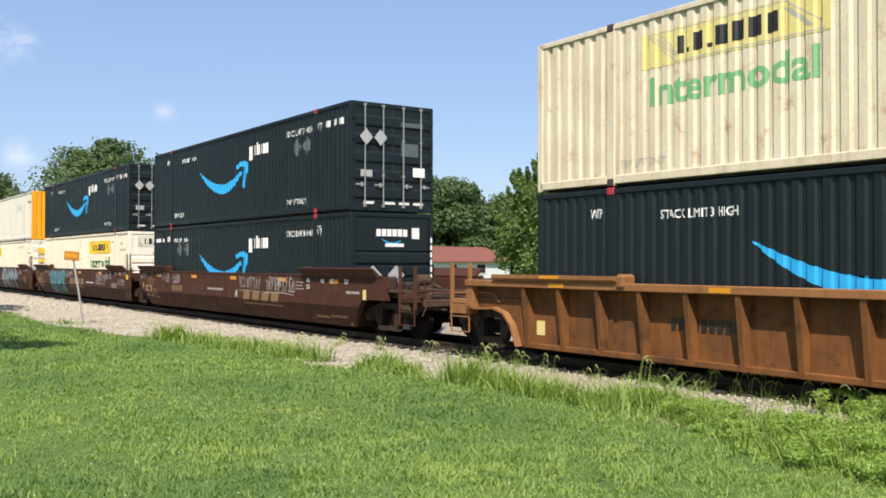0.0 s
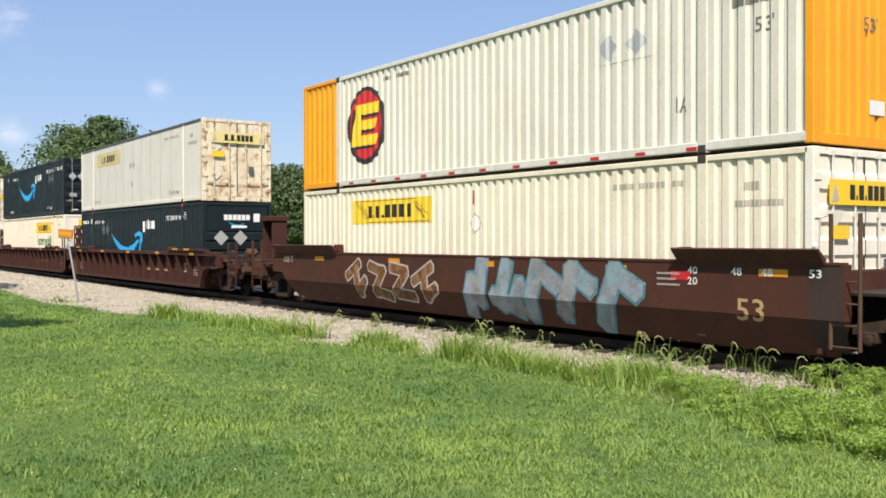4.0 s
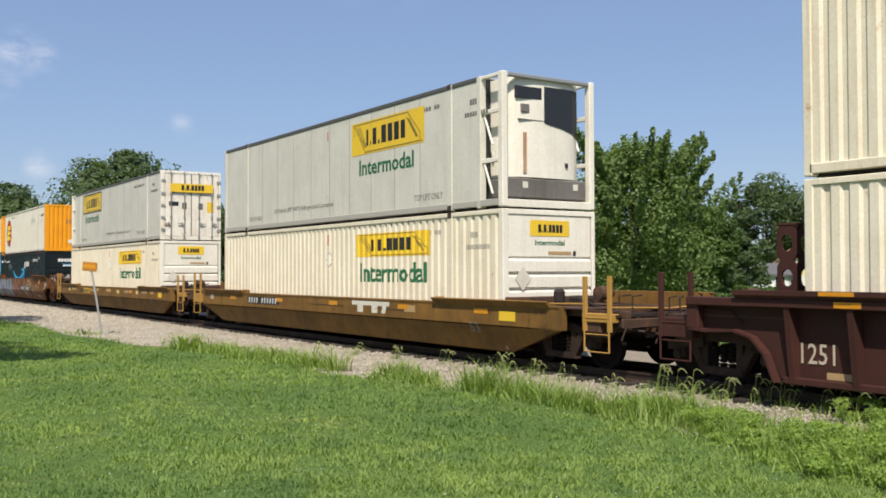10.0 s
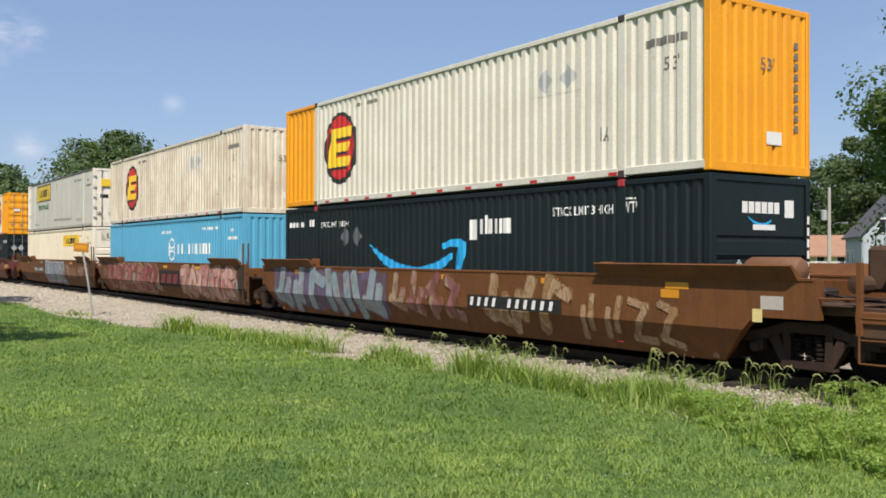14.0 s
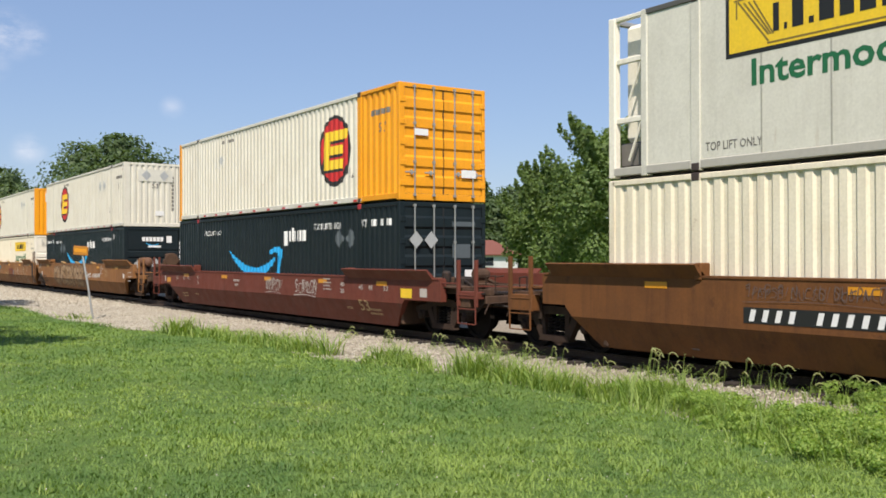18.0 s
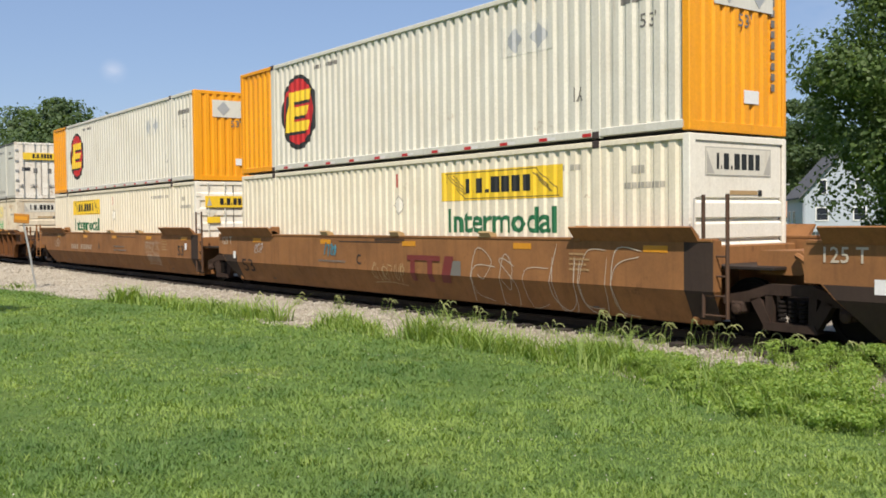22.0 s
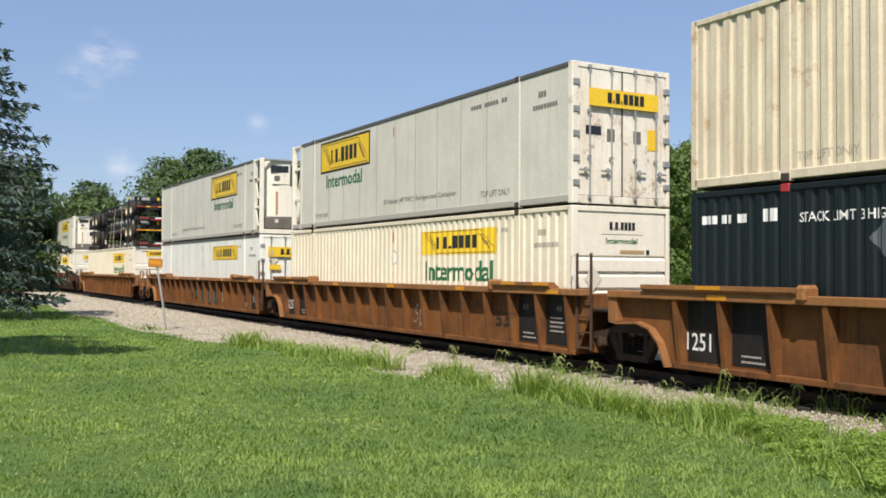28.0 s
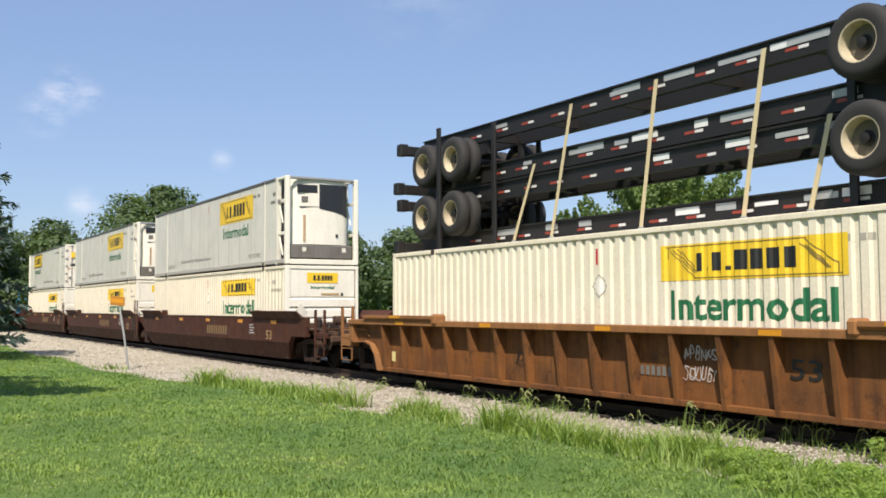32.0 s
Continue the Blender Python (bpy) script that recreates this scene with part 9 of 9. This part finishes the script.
def lawn():
    r = np.random.default_rng(7)
    n = 265000
    # denser near the camera's side of the lawn
    rad = 4.6 + (r.random(n) ** 1.9) * 27
    ang = np.radians(r.uniform(18, 92, n))
    x, y = -np.sin(ang) * rad, np.cos(ang) * rad
    # the rest of the lawn, thinner
    m = 50000
    x, y = np.concatenate([x, r.uniform(-30, 9, m)]), np.concatenate([y, r.uniform(-9, 9.6, m)])
    m2 = 26000
    x, y = np.concatenate([x, r.uniform(-62, -26, m2)]), np.concatenate([y, r.uniform(1.0, 8.6, m2)])
    n, rad = n + m + m2, np.hypot(x, y)
    edge = np.array([bed_edge(a) for a in x])
    clump = patchy(x, y, 0.22, 1) + 0.9 * patchy(x, y, 0.8, 2) + 0.6 * patchy(x, y, 2.3, 3)
    keep = y < edge + r.normal(0, 0.18, n)
    x, y, clump, rad = x[keep], y[keep], clump[keep], rad[keep]
    z = np.array([ground_height(a, min(b, bed_edge(a) + 0.19)) for a, b in zip(x, y)]) - 0.005
    h = r.uniform(0.012, 0.046, len(x)) * np.clip(1 + 0.6 * clump, 0.6, 2.2) * (1 + 0.012 * rad)
    v, f = blades(r, x, y, z, h, 0.0029 * (1 + 0.11 * rad) * r.uniform(0.6, 1.6, len(x)), 1.5)
    tagged(new("lawn_grass", arrays_mesh("lawn_grass", v, f, "blade")), "short bright green mown lawn grass", "grass", "", "stuff")



lawn()


def tufts():
    """Coarser brighter tufts that stand a little over the mown grass."""
    r = np.random.default_rng(17)
    k, per = 900, 22
    rad, ang = 4.8 + r.random(k) ** 1.5 * 22, np.radians(r.uniform(18, 90, k))
    cx, cy = -np.sin(ang) * rad, np.cos(ang) * rad
    keep = cy < 9.0
    cx, cy = np.repeat(cx[keep], per), np.repeat(cy[keep], per)
    x, y = cx + r.normal(0, 0.05, len(cx)), cy + r.normal(0, 0.05, len(cx))
    z = np.array([ground_height(a, b) for a, b in zip(x, y)]) - 0.005
    v, f = blades(r, x, y, z, r.uniform(0.03, 0.085, len(x)), 0.0042 * (1 + 0.05 * np.hypot(x, y)), 1.2)
    tagged(new("grass_tufts", arrays_mesh("grass_tufts", v, f, "weed")), "coarse bright green grass tufts in the lawn", "grass", "", "stuff")


tufts()


def clover():
    """Small white clover heads dotted through the lawn."""
    r = np.random.default_rng(23)
    k = 420
    rad, ang = 5.5 + r.random(k) ** 1.3 * 14, np.radians(r.uniform(20, 88, k))
    x, y = 0.65 - np.sin(ang) * rad, np.cos(ang) * rad
    keep = y < 8.9
    x, y = x[keep], y[keep]
    k = len(x)
    z = np.array([ground_height(a, b) for a, b in zip(x, y)]) + r.uniform(0.03, 0.06, k)
    base = np.array([(1, 0, 0), (-1, 0, 0), (0, 1, 0), (0, -1, 0), (0, 0, 1), (0, 0, -1)], float)
    tri = np.array([(0, 2, 4), (2, 1, 4), (1, 3, 4), (3, 0, 4), (2, 0, 5), (1, 2, 5), (3, 1, 5), (0, 3, 5)])
    v = base[None] * r.uniform(0.005, 0.009, (k, 1, 1)) + np.stack([x, y, z], 1)[:, None]
    f = (tri[None] + 6 * np.arange(k)[:, None, None]).reshape(-1, 3)
    tagged(new("clover_flowers", arrays_mesh("clover_flowers", v.reshape(-1, 3), f, "bone")), "small white clover heads in the lawn", "flowers", "", "stuff")


clover()


def verge():
    """Taller grass along the edge of the stone bed, and single weeds in the stones."""
    r = np.random.default_rng(9)
    xs, ys, hs = [], [], []
    patches = [(-24.5, 8.5, 0.35, 0.25, 0.5, 420), (-23.4, 9.0, 0.6, 0.25, 0.3, 260), (-22.2, 9.0, 0.7, 0.25, 0.2, 200), (-20.8, 8.9, 0.5, 0.25, 0.34, 380), (-20.0, 9.2, 0.5, 0.25, 0.38, 380), (-18.4, 9.1, 0.5, 0.25, 0.42, 420), (-17.4, 9.25, 0.12, 0.12, 0.6, 90),
               (-15.5, 9.65, 0.45, 0.2, 0.42, 420), (-14.4, 9.5, 0.5, 0.2, 0.32, 330), (-12.6, 9.6, 0.28, 0.2, 0.62, 420), (-12.0, 9.85, 0.4, 0.25, 0.5, 460), (-11.0, 9.7, 0.4, 0.25, 0.4, 420), (-10.4, 9.7, 0.4, 0.25, 0.42, 460), (-9.4, 10.0, 0.45, 0.3, 0.46, 620),
               (-8.6, 9.95, 0.4, 0.3, 0.5, 620), (-7.8, 9.9, 0.4, 0.3, 0.5, 620), (-7.0, 9.6, 0.45, 0.35, 0.55, 700), (-6.0, 9.3, 0.5, 0.4, 0.55, 800), (-5.0, 9.0, 0.6, 0.45, 0.55, 800), (-3.6, 9.2, 0.8, 0.5, 0.5, 600), (-7.2, 12.0, 0.9, 0.2, 0.32, 300), (-5.6, 12.0, 0.9, 0.25, 0.36, 300), (-32.0, 7.5, 0.6, 0.3, 0.25, 80)]
    for px, py, sx, sy, h, n in patches:
        n = int(n * (1.0 if px < -8 else 0.7))
        xs.append(r.normal(px, sx, n))
        ys.append(r.normal(py, sy, n))
        hs.append(h * (0.95 if px < -8 else 0.7) * r.uniform(0.35, 1.2, n) * np.exp(-0.35 * ((xs[-1] - px) / sx) ** 2))
    n = 7000
    x = r.uniform(-25, 1, n)
    xs.append(x)
    x = x[patchy(x, x * 0 + 3, 0.7, 8) + r.normal(0, 0.35, n) > 0.0]
    n = len(x)
    xs[-1] = x
    ys.append(np.array([bed_edge(a) for a in x]) + r.normal(0.05, 0.32, n))
    hs.append(r.uniform(0.04, 0.13, n) * np.clip(0.9 + patchy(x, x * 0 + 3, 0.7, 8), 0.3, 2))
    x, y, h = np.concatenate(xs), np.concatenate(ys), np.concatenate(hs)
    z = np.array([bed_z(a, b) if b > bed_edge(a) else -0.2 for a, b in zip(x, y)]) - 0.02
    v, f = blades(r, x, y, z, h, (0.0045 + 0.00035 * np.abs(x)) * r.uniform(0.6, 1.9, len(x)), 1.25)
    tagged(new("verge_grass", arrays_mesh("verge_grass", v, f, "weed")), "tall rough green grass and weeds along the stone bed", "grass", "", "stuff")


verge()


def foxtail(r, x, y, n, h):
    """A tuft of foxtail: thin stems with arched bristly heads."""
    ob = tagged(new("foxtail_weed"), "tuft of foxtail grass with arched pale seed heads", "weed", "foxtail tufts along the track")
    ob.location = (x, y, bed_z(x, y) - 0.02)
    st, hd = Geo(), Geo()
    for i in range(n):
        a, px, py = r.uniform(-0.9, 0.9), r.uniform(-0.16, 0.16), r.uniform(-0.12, 0.12)
        hh, out = h * r.uniform(0.55, 1.25), r.uniform(0.03, 0.13)
        dx, dy = math.cos(a), math.sin(a) * 0.5
        top = (px + dx * out, py + dy * out, hh)
        st.tube([(px, py, 0), (px + dx * out * 0.4, py + dy * out * 0.4, hh * 0.6), top], 0.004, 4)
        hl = r.uniform(0.10, 0.19)
        pts = [top, (top[0] + dx * hl * 0.35, top[1] + dy * hl * 0.35, hh + 0.035), (top[0] + dx * hl * 0.8, top[1] + dy * hl * 0.8, hh + 0.02), (top[0] + dx * hl * 1.15, top[1] + dy * hl * 1.15, hh - 0.035)]
        hd.tube(pts, 0.013, 5, 0.006)
    tagged(part("stem", st, "weed", ob), kind="stuff")
    tagged(part("seed_head", hd, "seed", ob), kind="stuff")
    m = 26
    rn = np.random.default_rng(int(abs(x) * 100))
    v, f = blades(rn, rn.normal(0, 0.1, m), rn.normal(0, 0.08, m), np.zeros(m), h * rn.uniform(0.3, 0.75, m), np.full(m, 0.006), 0.8)
    part("foliage", arrays_mesh("foliage", v, f, "weed"), "weed", ob)


rw = random.Random(4)
for x, y, n, h in ((-13.3, 10.5, 9, 0.34), (-12.5, 10.6, 5, 0.3), (-11.6, 10.5, 3, 0.26), (-16.8, 10.4, 6, 0.32), (-15.2, 10.5, 4, 0.26), (-18.5, 10.3, 5, 0.26), (-20.0, 10.1, 4, 0.24), (-9.6, 10.6, 8, 0.36), (-9.2, 10.7, 6, 0.32), (-8.5, 10.7, 6, 0.28),
                   (-7.9, 10.8, 8, 0.34), (-7.5, 10.8, 6, 0.32), (-6.9, 10.8, 5, 0.28), (-6.3, 10.7, 5, 0.3), (-5.6, 10.6, 6, 0.3), (-10.6, 10.6, 3, 0.22)):
    foxtail(rw, x * 1.14, y * 1.135, n, h * 1.1)


def leafy_bush(x, y, w, h, seed):
    ob = tagged(new("weed_bush"), "low bushy green weeds at the edge of the lawn", "weeds", "weed bushes")
    ob.location = (x, y, -0.22)
    r = np.random.default_rng(seed)
    lobes = [(r.uniform(-w, w) * 0.5, r.uniform(-0.35, 0.35), h * r.uniform(0.1, 0.8), w * r.uniform(0.07, 0.15), 0.16, h * r.uniform(0.14, 0.26)) for _ in range(20)]
    v, f = leaf_cloud(r, lobes, 300, 0.032)
    part("foliage", arrays_mesh("foliage", v, f, "bush"), "bush", ob)
    g = Geo()
    for i in range(14):
        a, b = r.uniform(-w * 0.5, w * 0.5), r.uniform(-0.3, 0.3)
        g.tube([(a, b, -0.05), (a * 1.1, b * 1.2, h * 0.5), (a * 1.2, b * 1.3, h * 0.85)], 0.006, 4)
    tagged(part("stem", g, "weed", ob), kind="stuff")


for k, (x, y, w, h) in enumerate(((-7.2, 9.75, 1.0, 0.34), (-6.4, 9.6, 1.2, 0.42), (-6.6, 9.3, 1.0, 0.26), (-5.7, 9.35, 1.2, 0.44), (-5.8, 8.9, 1.1, 0.26), (-5.0, 8.6, 1.2, 0.28), (-5.0, 9.05, 1.3, 0.46), (-4.2, 8.6, 1.2, 0.3), (-4.2, 9.0, 1.3, 0.46), (-3.3, 9.4, 1.4, 0.46), (-5.0, 10.0, 1.4, 0.45), (-3.7, 10.4, 1.4, 0.45), (-9.0, 10.0, 0.7, 0.34), (-8.0, 9.9, 0.6, 0.36), (-6.9, 12.1, 1.2, 0.36), (-5.7, 11.9, 1.2, 0.42), (-4.4, 11.8, 1.3, 0.45))):
    leafy_bush(x, y, w, h, 200 + k)


# ---- what moves ----
def rolled(t):
    i = min(int(t), len(ROLLED) - 2)
    return ROLLED[i] + (ROLLED[i + 1] - ROLLED[i]) * (t - i)


def motions():
    """The whole train rolls along the track; every load and car keeps its place in it."""
    times = [0, 2, 5, 6, 7, 8, 9, 11, 14, 17, 19, 20, 21, 22, 23, 24, 28, 30, 32]
    for ob, x, z in MOVING:
        walk(ob, [(t, pose(x + rolled(t), TRACK_Y, z)) for t in times])
    # the wheelsets turn while their cars pass: rolled way over the wheel's radius
    starts = {ob.name: x for ob, x, z in MOVING}
    for w, ax, car in WHEELSETS:
        x = starts[car.name] + ax
        inside = [k * 0.05 for k in range(641) if -48 < x + rolled(k * 0.05) < 8]
        if not inside:
            continue
        first = rolled(inside[0])
        rows = [(t, pose(ax, 0, 0.46, 0, math.degrees((rolled(t) - first) / 0.46), 0)) for t in inside]
        rows = ([(0, rows[0][1])] if inside[0] > 0 else []) + rows + ([(32, rows[-1][1])] if inside[-1] < 32 else [])
        walk(w, rows)


motions()
